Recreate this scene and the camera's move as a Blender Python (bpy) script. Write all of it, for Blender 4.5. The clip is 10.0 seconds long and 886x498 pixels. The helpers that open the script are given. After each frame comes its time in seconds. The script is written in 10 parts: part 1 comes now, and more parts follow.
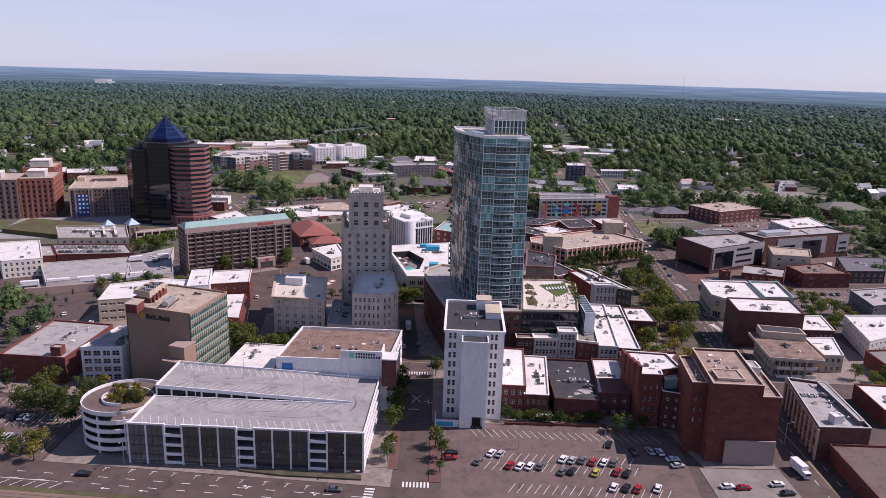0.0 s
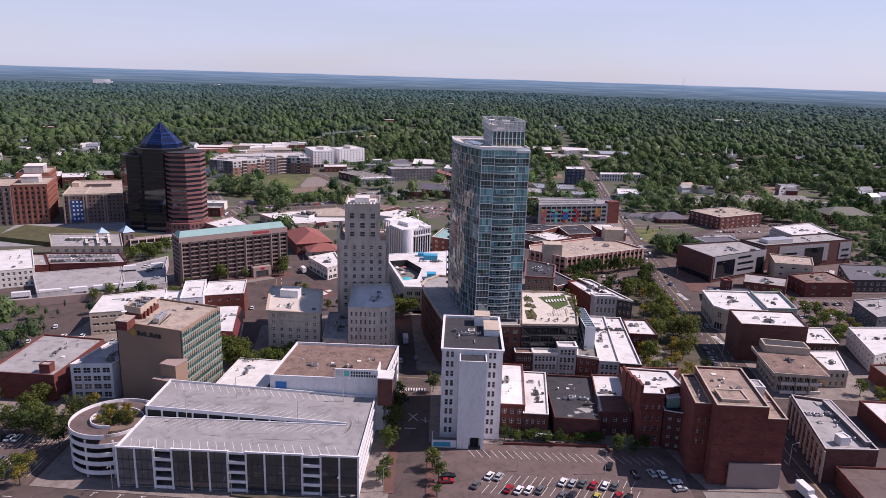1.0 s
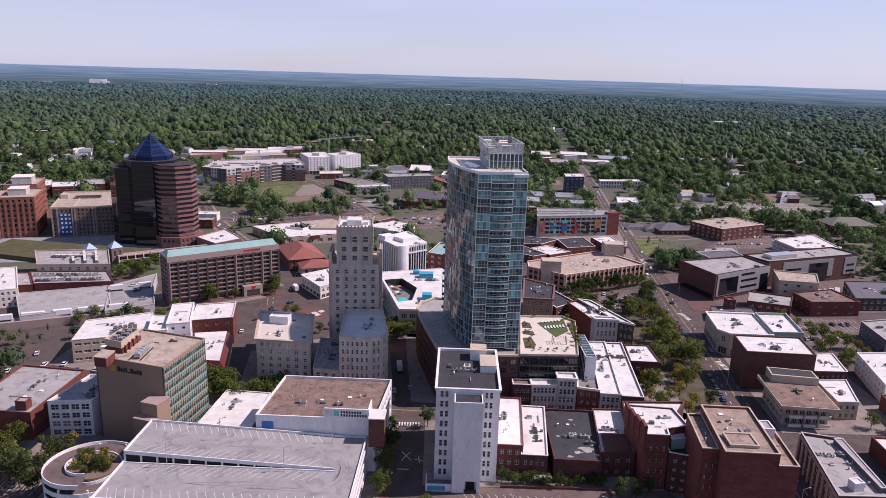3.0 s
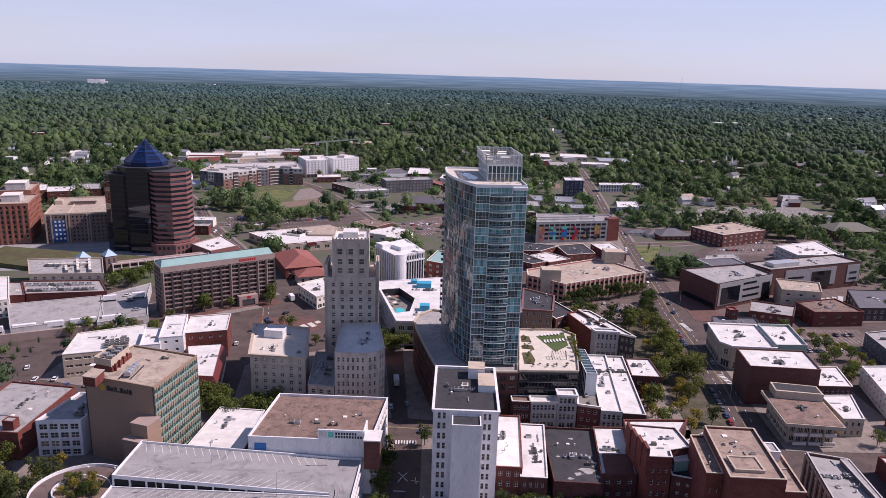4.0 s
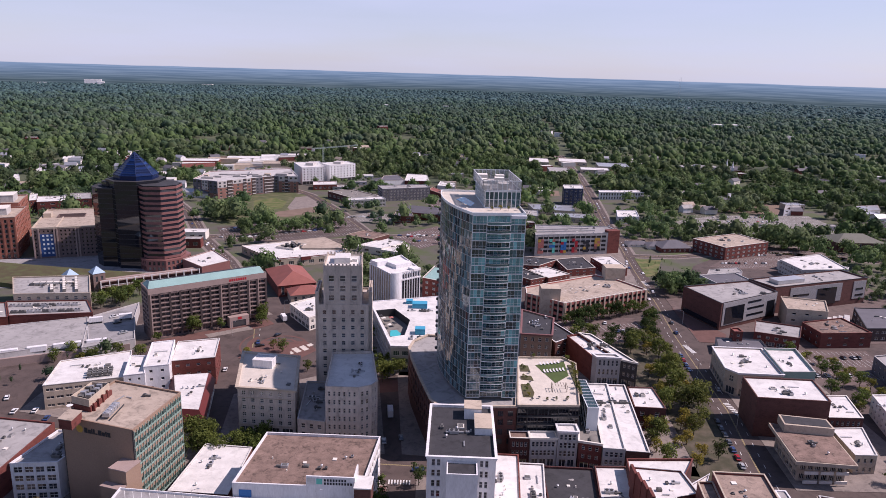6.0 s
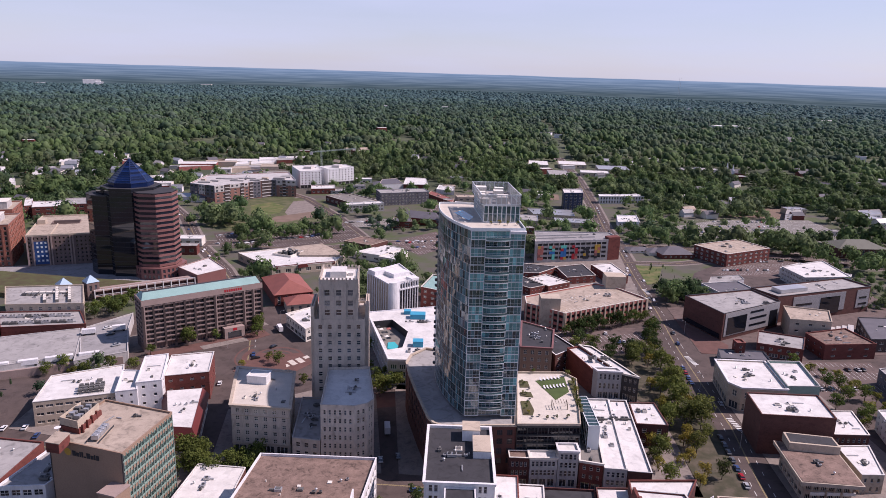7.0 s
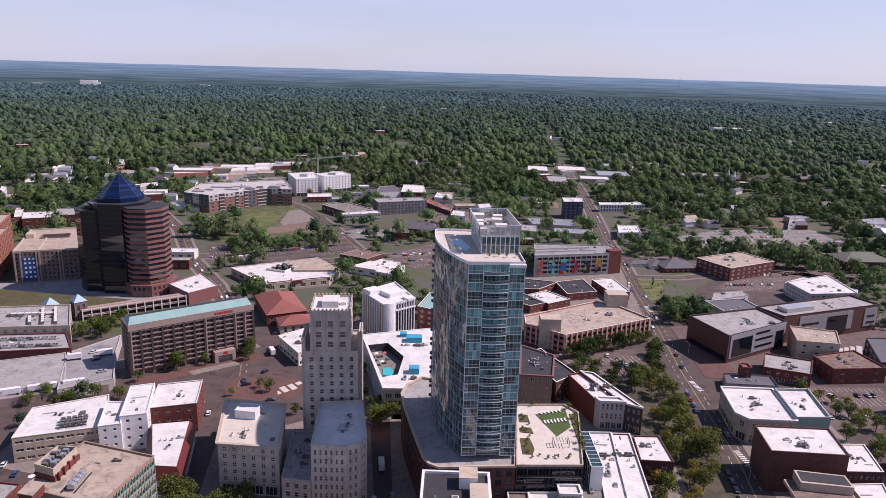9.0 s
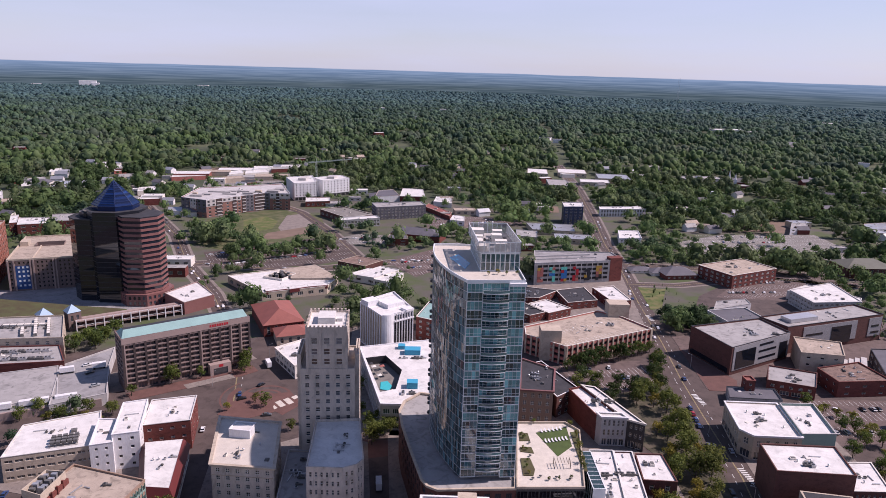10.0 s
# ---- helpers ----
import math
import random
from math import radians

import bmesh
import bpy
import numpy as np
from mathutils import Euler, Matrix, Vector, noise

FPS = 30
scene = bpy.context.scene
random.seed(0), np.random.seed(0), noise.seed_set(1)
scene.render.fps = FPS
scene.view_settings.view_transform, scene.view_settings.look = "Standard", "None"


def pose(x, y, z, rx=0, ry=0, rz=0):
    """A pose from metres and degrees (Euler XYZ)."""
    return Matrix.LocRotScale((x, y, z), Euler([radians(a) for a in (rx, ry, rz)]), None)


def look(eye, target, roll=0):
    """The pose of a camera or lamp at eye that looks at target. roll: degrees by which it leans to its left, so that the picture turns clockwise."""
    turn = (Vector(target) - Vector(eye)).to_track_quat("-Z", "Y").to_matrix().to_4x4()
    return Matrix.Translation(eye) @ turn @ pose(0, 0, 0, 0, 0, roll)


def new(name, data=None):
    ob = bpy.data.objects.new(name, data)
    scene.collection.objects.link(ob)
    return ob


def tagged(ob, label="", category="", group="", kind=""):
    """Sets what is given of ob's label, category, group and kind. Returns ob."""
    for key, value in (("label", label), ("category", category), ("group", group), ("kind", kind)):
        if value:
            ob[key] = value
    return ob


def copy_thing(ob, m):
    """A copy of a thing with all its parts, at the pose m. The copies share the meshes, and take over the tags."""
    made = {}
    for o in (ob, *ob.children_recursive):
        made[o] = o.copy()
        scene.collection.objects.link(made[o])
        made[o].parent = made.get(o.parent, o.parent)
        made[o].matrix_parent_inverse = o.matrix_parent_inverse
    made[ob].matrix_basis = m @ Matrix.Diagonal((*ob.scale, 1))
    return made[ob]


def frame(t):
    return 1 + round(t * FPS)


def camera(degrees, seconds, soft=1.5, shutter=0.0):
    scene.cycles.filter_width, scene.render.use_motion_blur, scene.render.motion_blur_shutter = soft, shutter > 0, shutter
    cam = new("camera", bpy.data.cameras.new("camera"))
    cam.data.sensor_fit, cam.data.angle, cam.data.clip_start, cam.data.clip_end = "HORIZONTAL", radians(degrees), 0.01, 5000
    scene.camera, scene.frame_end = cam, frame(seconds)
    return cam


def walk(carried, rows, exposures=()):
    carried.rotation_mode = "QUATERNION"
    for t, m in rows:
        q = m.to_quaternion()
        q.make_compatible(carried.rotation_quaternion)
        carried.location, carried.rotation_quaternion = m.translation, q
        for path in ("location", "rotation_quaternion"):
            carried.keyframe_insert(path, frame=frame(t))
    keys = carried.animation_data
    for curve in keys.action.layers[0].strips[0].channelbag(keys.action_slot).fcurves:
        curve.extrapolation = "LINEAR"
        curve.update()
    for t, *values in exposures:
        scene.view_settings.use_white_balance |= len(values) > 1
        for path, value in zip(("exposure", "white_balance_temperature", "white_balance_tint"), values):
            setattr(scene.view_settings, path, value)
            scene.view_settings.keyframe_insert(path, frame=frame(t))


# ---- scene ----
cam = camera(64.32, 10.0, 0.85)
PATH = [
    (0.0, pose(0.00, 0.00, 126.48, 76.045, -1.677, 0.000)),
    (0.5, pose(0.28, 3.62, 128.81, 76.011, -1.676, -0.040)),
    (1.0, pose(0.57, 7.25, 131.12, 75.978, -1.676, -0.079)),
    (1.5, pose(0.87, 10.89, 133.41, 75.945, -1.675, -0.116)),
    (2.0, pose(1.17, 14.55, 135.70, 75.914, -1.674, -0.152)),
    (2.5, pose(1.48, 18.21, 137.98, 75.883, -1.673, -0.187)),
    (3.0, pose(1.80, 21.89, 140.25, 75.853, -1.672, -0.221)),
    (3.5, pose(2.11, 25.58, 142.52, 75.824, -1.671, -0.253)),
    (4.0, pose(2.43, 29.28, 144.78, 75.796, -1.670, -0.284)),
    (4.5, pose(2.75, 33.00, 147.05, 75.769, -1.669, -0.314)),
    (5.0, pose(3.06, 36.72, 149.31, 75.743, -1.667, -0.343)),
    (5.5, pose(3.37, 40.46, 151.58, 75.717, -1.666, -0.371)),
    (6.0, pose(3.67, 44.21, 153.85, 75.692, -1.664, -0.397)),
    (6.5, pose(3.96, 47.97, 156.13, 75.668, -1.662, -0.422)),
    (7.0, pose(4.24, 51.74, 158.42, 75.645, -1.660, -0.445)),
    (7.5, pose(4.52, 55.53, 160.71, 75.623, -1.658, -0.468)),
    (8.0, pose(4.77, 59.33, 163.03, 75.602, -1.656, -0.489)),
    (8.5, pose(5.02, 63.13, 165.35, 75.582, -1.654, -0.509)),
    (9.0, pose(5.25, 66.95, 167.69, 75.562, -1.652, -0.528)),
    (9.5, pose(5.46, 70.79, 170.05, 75.543, -1.650, -0.545)),
    (10.0, pose(5.65, 74.63, 172.43, 75.526, -1.647, -0.561)),
]
walk(cam, PATH, [(0.0, 0.19, 6500, 32), (10.0, 0.19, 6500, 32)])

# ---- light ----
SUN_DIR = Vector((0.99, 0.11, 1.08)).normalized()
world = bpy.data.worlds.new("sky")
scene.world = world
world.use_nodes = True
wn, wl = world.node_tree.nodes, world.node_tree.links
sky = wn.new("ShaderNodeTexSky")
sky.sky_type = "NISHITA"
sky.sun_disc = False
sky.sun_elevation = math.asin(SUN_DIR.z)
sky.sun_rotation = math.atan2(SUN_DIR.x, SUN_DIR.y)
sky.air_density, sky.dust_density, sky.ozone_density = 1.0, 0.3, 4.0
wn["Background"].inputs["Strength"].default_value = 0.092
# a thin bright veil of high haze over the blue, a little uneven
veil, puff, spread = wn.new("ShaderNodeMix"), wn.new("ShaderNodeTexNoise"), wn.new("ShaderNodeMapRange")
coord, squash = wn.new("ShaderNodeTexCoord"), wn.new("ShaderNodeMapping")
squash.inputs["Scale"].default_value = (1.2, 1.2, 9.0)
puff.inputs["Scale"].default_value, puff.inputs["Detail"].default_value = 2.0, 5
spread.inputs["From Min"].default_value, spread.inputs["From Max"].default_value = 0.35, 0.75
spread.inputs["To Min"].default_value, spread.inputs["To Max"].default_value = 0.50, 0.88
part_xyz, low, thin = wn.new("ShaderNodeSeparateXYZ"), wn.new("ShaderNodeMapRange"), wn.new("ShaderNodeMath")
low.interpolation_type = "SMOOTHSTEP"
low.inputs["From Min"].default_value, low.inputs["From Max"].default_value = 0.12, 0.50
low.inputs["To Min"].default_value, low.inputs["To Max"].default_value = 1.0, 0.06
thin.operation = "MULTIPLY"
wl.new(coord.outputs["Generated"], squash.inputs["Vector"])
wl.new(squash.outputs[0], puff.inputs["Vector"])
wl.new(puff.outputs["Fac"], spread.inputs["Value"])
veil.data_type = "RGBA"
veil.inputs[7].default_value = (5.5, 6.6, 8.2, 1)
wl.new(coord.outputs["Generated"], part_xyz.inputs[0])
wl.new(part_xyz.outputs["Z"], low.inputs["Value"])
wl.new(low.outputs[0], thin.inputs[0])
wl.new(spread.outputs[0], thin.inputs[1])
wl.new(thin.outputs[0], veil.inputs["Factor"])
wl.new(sky.outputs[0], veil.inputs[6])


def sky_math(op, *values):
    x = wn.new("ShaderNodeMath")
    x.operation = op
    for i, s in enumerate(values):
        if isinstance(s, (int, float)):
            x.inputs[i].default_value = s
        else:
            wl.new(s, x.inputs[i])
    return x.outputs[0]


def sky_range(value, a, b, c=0.0, d=1.0):
    x = wn.new("ShaderNodeMapRange")
    for i, s in enumerate((a, b, c, d)):
        x.inputs[i + 1].default_value = s
    wl.new(value, x.inputs["Value"])
    return x.outputs[0]


def sky_mix(fac, a, b):
    x = wn.new("ShaderNodeMix")
    x.data_type = "RGBA"
    for i, s in ((0, fac), (6, a), (7, b)):
        if isinstance(s, tuple):
            x.inputs[i].default_value = (*s, 1)
        else:
            wl.new(s, x.inputs[i])
    return x.outputs[2]


# the land beyond the modelled woods: painted blue haze up to the true horizon, which dips a third of a degree
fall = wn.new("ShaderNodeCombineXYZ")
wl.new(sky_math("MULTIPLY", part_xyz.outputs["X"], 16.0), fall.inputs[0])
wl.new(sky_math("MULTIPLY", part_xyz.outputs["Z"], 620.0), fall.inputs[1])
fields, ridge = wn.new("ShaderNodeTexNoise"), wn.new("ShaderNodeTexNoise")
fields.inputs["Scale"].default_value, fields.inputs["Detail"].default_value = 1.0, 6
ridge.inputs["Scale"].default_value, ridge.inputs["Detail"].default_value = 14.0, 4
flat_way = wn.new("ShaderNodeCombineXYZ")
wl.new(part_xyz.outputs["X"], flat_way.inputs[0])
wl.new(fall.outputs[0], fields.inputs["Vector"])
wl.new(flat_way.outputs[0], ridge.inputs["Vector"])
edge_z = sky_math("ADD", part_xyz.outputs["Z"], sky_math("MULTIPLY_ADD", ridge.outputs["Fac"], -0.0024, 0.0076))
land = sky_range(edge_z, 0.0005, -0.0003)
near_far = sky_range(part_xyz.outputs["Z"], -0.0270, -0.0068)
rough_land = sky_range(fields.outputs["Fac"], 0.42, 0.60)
# haze is put into these colours: paler and bluer towards the horizon
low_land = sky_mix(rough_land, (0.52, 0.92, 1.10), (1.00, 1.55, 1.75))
hazed_land = sky_mix(rough_land, (1.60, 2.70, 4.00), (2.20, 3.40, 4.80))
earth = sky_mix(near_far, low_land, hazed_land)
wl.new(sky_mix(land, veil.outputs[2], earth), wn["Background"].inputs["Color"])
sun_data = bpy.data.lights.new("sun", "SUN")
sun_data.energy, sun_data.angle, sun_data.color = 4.8, radians(0.53), (1.0, 0.94, 0.86)
sun = new("sun", sun_data)
sun.matrix_world = look(SUN_DIR * 900, (0, 0, 0))


# ---- materials ----
def material(name, base, rough=0.8, metal=0.0, fine=0.10, coarse=0.12, size=6.0, bump=0.0, rnd=0.0, spec=0.4, alt=None, streak=1.0, stain=0.0):
    """A surface with grain at two sizes, some stain, and some change from object to object."""
    m = bpy.data.materials.new(name)
    m.use_nodes = True
    n, l = m.node_tree.nodes, m.node_tree.links
    b = n["Principled BSDF"]
    b.inputs["Roughness"].default_value, b.inputs["Metallic"].default_value = rough, metal
    b.inputs["Specular IOR Level"].default_value = spec
    geo = n.new("ShaderNodeNewGeometry")
    mp = n.new("ShaderNodeMapping")
    mp.inputs["Scale"].default_value = (1, 1, streak)
    l.new(geo.outputs["Position"], mp.inputs["Vector"])
    big, small = n.new("ShaderNodeTexNoise"), n.new("ShaderNodeTexNoise")
    big.inputs["Scale"].default_value, big.inputs["Detail"].default_value = 1.0 / size, 5
    small.inputs["Scale"].default_value, small.inputs["Detail"].default_value = 2.2, 4
    l.new(mp.outputs[0], big.inputs["Vector"])
    l.new(mp.outputs[0], small.inputs["Vector"])

    def maths(op, a, c):
        x = n.new("ShaderNodeMath")
        x.operation = op
        for i, s in enumerate((a, c)):
            if isinstance(s, (int, float)):
                x.inputs[i].default_value = s
            else:
                l.new(s, x.inputs[i])
        return x.outputs[0]
    v = maths("ADD", maths("MULTIPLY", maths("SUBTRACT", big.outputs["Fac"], 0.5), coarse * 4), maths("MULTIPLY", maths("SUBTRACT", small.outputs["Fac"], 0.5), fine * 4))
    if rnd:
        info = n.new("ShaderNodeObjectInfo")
        v = maths("ADD", v, maths("MULTIPLY", maths("SUBTRACT", info.outputs["Random"], 0.5), rnd * 2))
    if stain:
        # dark water marks and soiling with ragged edges
        wet, edge = n.new("ShaderNodeTexNoise"), n.new("ShaderNodeMapRange")
        wet.inputs["Scale"].default_value, wet.inputs["Detail"].default_value, wet.inputs["Distortion"].default_value = 1.7 / size, 7, 1.2
        edge.inputs["From Min"].default_value, edge.inputs["From Max"].default_value = 0.50, 0.72
        l.new(mp.outputs[0], wet.inputs["Vector"])
        l.new(wet.outputs["Fac"], edge.inputs["Value"])
        v = maths("SUBTRACT", v, maths("MULTIPLY", edge.outputs[0], stain))
    v = maths("ADD", v, 1.0)
    mix = n.new("ShaderNodeMix")
    mix.data_type, mix.blend_type = "RGBA", "MULTIPLY"
    mix.inputs["Factor"].default_value = 1.0
    mix.inputs[6].default_value = (*base, 1)
    if alt:
        two = n.new("ShaderNodeMix")
        two.data_type = "RGBA"
        two.inputs[6].default_value, two.inputs[7].default_value = (*base, 1), (*alt, 1)
        ramp = n.new("ShaderNodeMapRange")
        ramp.inputs["From Min"].default_value, ramp.inputs["From Max"].default_value = 0.42, 0.62
        l.new(big.outputs["Fac"], ramp.inputs["Value"])
        l.new(ramp.outputs[0], two.inputs["Factor"])
        l.new(two.outputs[2], mix.inputs[6])
    l.new(v, mix.inputs[7])
    l.new(mix.outputs[2], b.inputs["Base Color"])
    if bump:
        bp = n.new("ShaderNodeBump")
        bp.inputs["Strength"].default_value, bp.inputs["Distance"].default_value = bump, 0.1
        l.new(small.outputs["Fac"], bp.inputs["Height"])
        l.new(bp.outputs[0], b.inputs["Normal"])
    return m


def leaves(name, base, alt, size=14.0, haze_tint=None):
    """Foliage: tone changes from tree to tree and from leaf to leaf."""
    m = bpy.data.materials.new(name)
    m.use_nodes = True
    n, l = m.node_tree.nodes, m.node_tree.links
    b = n["Principled BSDF"]
    b.inputs["Roughness"].default_value = 0.75
    b.inputs["Specular IOR Level"].default_value = 0.2
    geo, info = n.new("ShaderNodeNewGeometry"), n.new("ShaderNodeObjectInfo")
    big = n.new("ShaderNodeTexNoise")
    big.inputs["Scale"].default_value, big.inputs["Detail"].default_value = 1.0 / size, 3
    l.new(geo.outputs["Position"], big.inputs["Vector"])
    mr = n.new("ShaderNodeMapRange")
    mr.inputs["From Min"].default_value, mr.inputs["From Max"].default_value = 0.35, 0.66
    l.new(big.outputs["Fac"], mr.inputs["Value"])
    two = n.new("ShaderNodeMix")
    two.data_type = "RGBA"
    two.inputs[6].default_value, two.inputs[7].default_value = (*base, 1), (*alt, 1)
    l.new(mr.outputs[0], two.inputs["Factor"])
    wide, wr, three = n.new("ShaderNodeTexNoise"), n.new("ShaderNodeMapRange"), n.new("ShaderNodeMix")
    wide.inputs["Scale"].default_value, wide.inputs["Detail"].default_value = 1.0 / (size * 7), 6
    wr.inputs["From Min"].default_value, wr.inputs["From Max"].default_value = 0.46, 0.70
    wr.inputs["To Max"].default_value = 0.75
    l.new(geo.outputs["Position"], wide.inputs["Vector"])
    l.new(wide.outputs["Fac"], wr.inputs["Value"])
    three.data_type = "RGBA"
    three.inputs[7].default_value = (base[0] * 1.9, base[1] * 1.15, base[2] * 1.3, 1)
    l.new(wr.outputs[0], three.inputs["Factor"])
    l.new(two.outputs[2], three.inputs[6])
    two = three
    stand, sr, dark = n.new("ShaderNodeTexNoise"), n.new("ShaderNodeMapRange"), n.new("ShaderNodeMix")
    stand.inputs["Scale"].default_value, stand.inputs["Detail"].default_value, stand.inputs["Roughness"].default_value = 1.0 / (size * 4.5), 7, 0.65
    sr.inputs["From Min"].default_value, sr.inputs["From Max"].default_value, sr.inputs["To Max"].default_value = 0.50, 0.62, 0.9
    shift = n.new("ShaderNodeVectorMath")
    shift.inputs[1].default_value = (530, 210, 40)
    l.new(geo.outputs["Position"], shift.inputs[0])
    l.new(shift.outputs[0], stand.inputs["Vector"])
    l.new(stand.outputs["Fac"], sr.inputs["Value"])
    dark.data_type = "RGBA"
    dark.inputs[7].default_value = (base[0] * 0.42, base[1] * 0.50, base[2] * 0.62, 1)
    l.new(sr.outputs[0], dark.inputs["Factor"])
    l.new(two.outputs[2], dark.inputs[6])
    two = dark
    if haze_tint:
        # bluer with distance from town: aerial haze painted into the leaf colour
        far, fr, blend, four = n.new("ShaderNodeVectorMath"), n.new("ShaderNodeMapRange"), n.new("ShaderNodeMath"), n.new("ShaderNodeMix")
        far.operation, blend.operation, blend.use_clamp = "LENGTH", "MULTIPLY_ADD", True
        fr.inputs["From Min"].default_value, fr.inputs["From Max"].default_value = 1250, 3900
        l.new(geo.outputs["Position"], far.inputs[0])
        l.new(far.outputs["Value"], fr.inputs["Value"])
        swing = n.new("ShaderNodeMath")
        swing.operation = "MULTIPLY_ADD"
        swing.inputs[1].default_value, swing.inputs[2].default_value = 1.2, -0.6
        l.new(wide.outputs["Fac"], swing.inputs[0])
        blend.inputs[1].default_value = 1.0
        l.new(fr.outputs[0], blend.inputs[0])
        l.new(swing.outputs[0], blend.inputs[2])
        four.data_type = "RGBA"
        four.inputs[7].default_value = (*haze_tint, 1)
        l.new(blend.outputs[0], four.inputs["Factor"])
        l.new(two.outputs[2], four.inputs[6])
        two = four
    a = n.new("ShaderNodeMath")
    a.operation = "MULTIPLY_ADD"
    a.inputs[1].default_value, a.inputs[2].default_value = 0.75, 0.52
    l.new(geo.outputs["Random Per Island"], a.inputs[0])
    c = n.new("ShaderNodeMath")
    c.operation = "MULTIPLY_ADD"
    c.inputs[1].default_value = 0.5
    l.new(info.outputs["Random"], c.inputs[0])
    l.new(a.outputs[0], c.inputs[2])
    mix = n.new("ShaderNodeMix")
    mix.data_type, mix.blend_type = "RGBA", "MULTIPLY"
    mix.inputs["Factor"].default_value = 1.0
    l.new(two.outputs[2], mix.inputs[6])
    l.new(c.outputs[0], mix.inputs[7])
    l.new(mix.outputs[2], b.inputs["Base Color"])
    thin, both = n.new("ShaderNodeBsdfTranslucent"), n.new("ShaderNodeMixShader")
    both.inputs["Fac"].default_value = 0.42
    l.new(mix.outputs[2], thin.inputs["Color"])
    l.new(b.outputs[0], both.inputs[1])
    l.new(thin.outputs[0], both.inputs[2])
    l.new(both.outputs[0], n["Material Output"].inputs["Surface"])
    return m


def glazing(name, base, rough=0.06, rnd=0.5, spec=0.9, metal=0.0, island=False):
    """Coated window glass with blinds and rooms behind it giving each pane its own tone."""
    m = bpy.data.materials.new(name)
    m.use_nodes = True
    n, l = m.node_tree.nodes, m.node_tree.links
    b = n["Principled BSDF"]
    b.inputs["Roughness"].default_value, b.inputs["Metallic"].default_value = rough, metal
    b.inputs["Specular IOR Level"].default_value = spec
    b.inputs["IOR"].default_value = 1.6
    src = n.new("ShaderNodeNewGeometry").outputs["Random Per Island"] if island else n.new("ShaderNodeObjectInfo").outputs["Random"]
    a = n.new("ShaderNodeMath")
    a.operation = "POWER"
    a.inputs[1].default_value = 2.2
    l.new(src, a.inputs[0])
    c = n.new("ShaderNodeMath")
    c.operation = "MULTIPLY_ADD"
    c.inputs[1].default_value, c.inputs[2].default_value = rnd * 3.0, 1.0 - rnd * 0.6
    l.new(a.outputs[0], c.inputs[0])
    mix = n.new("ShaderNodeMix")
    mix.data_type, mix.blend_type = "RGBA", "MULTIPLY"
    mix.inputs["Factor"].default_value = 1.0
    mix.inputs[6].default_value = (*base, 1)
    l.new(c.outputs[0], mix.inputs[7])
    l.new(mix.outputs[2], b.inputs["Base Color"])
    return m


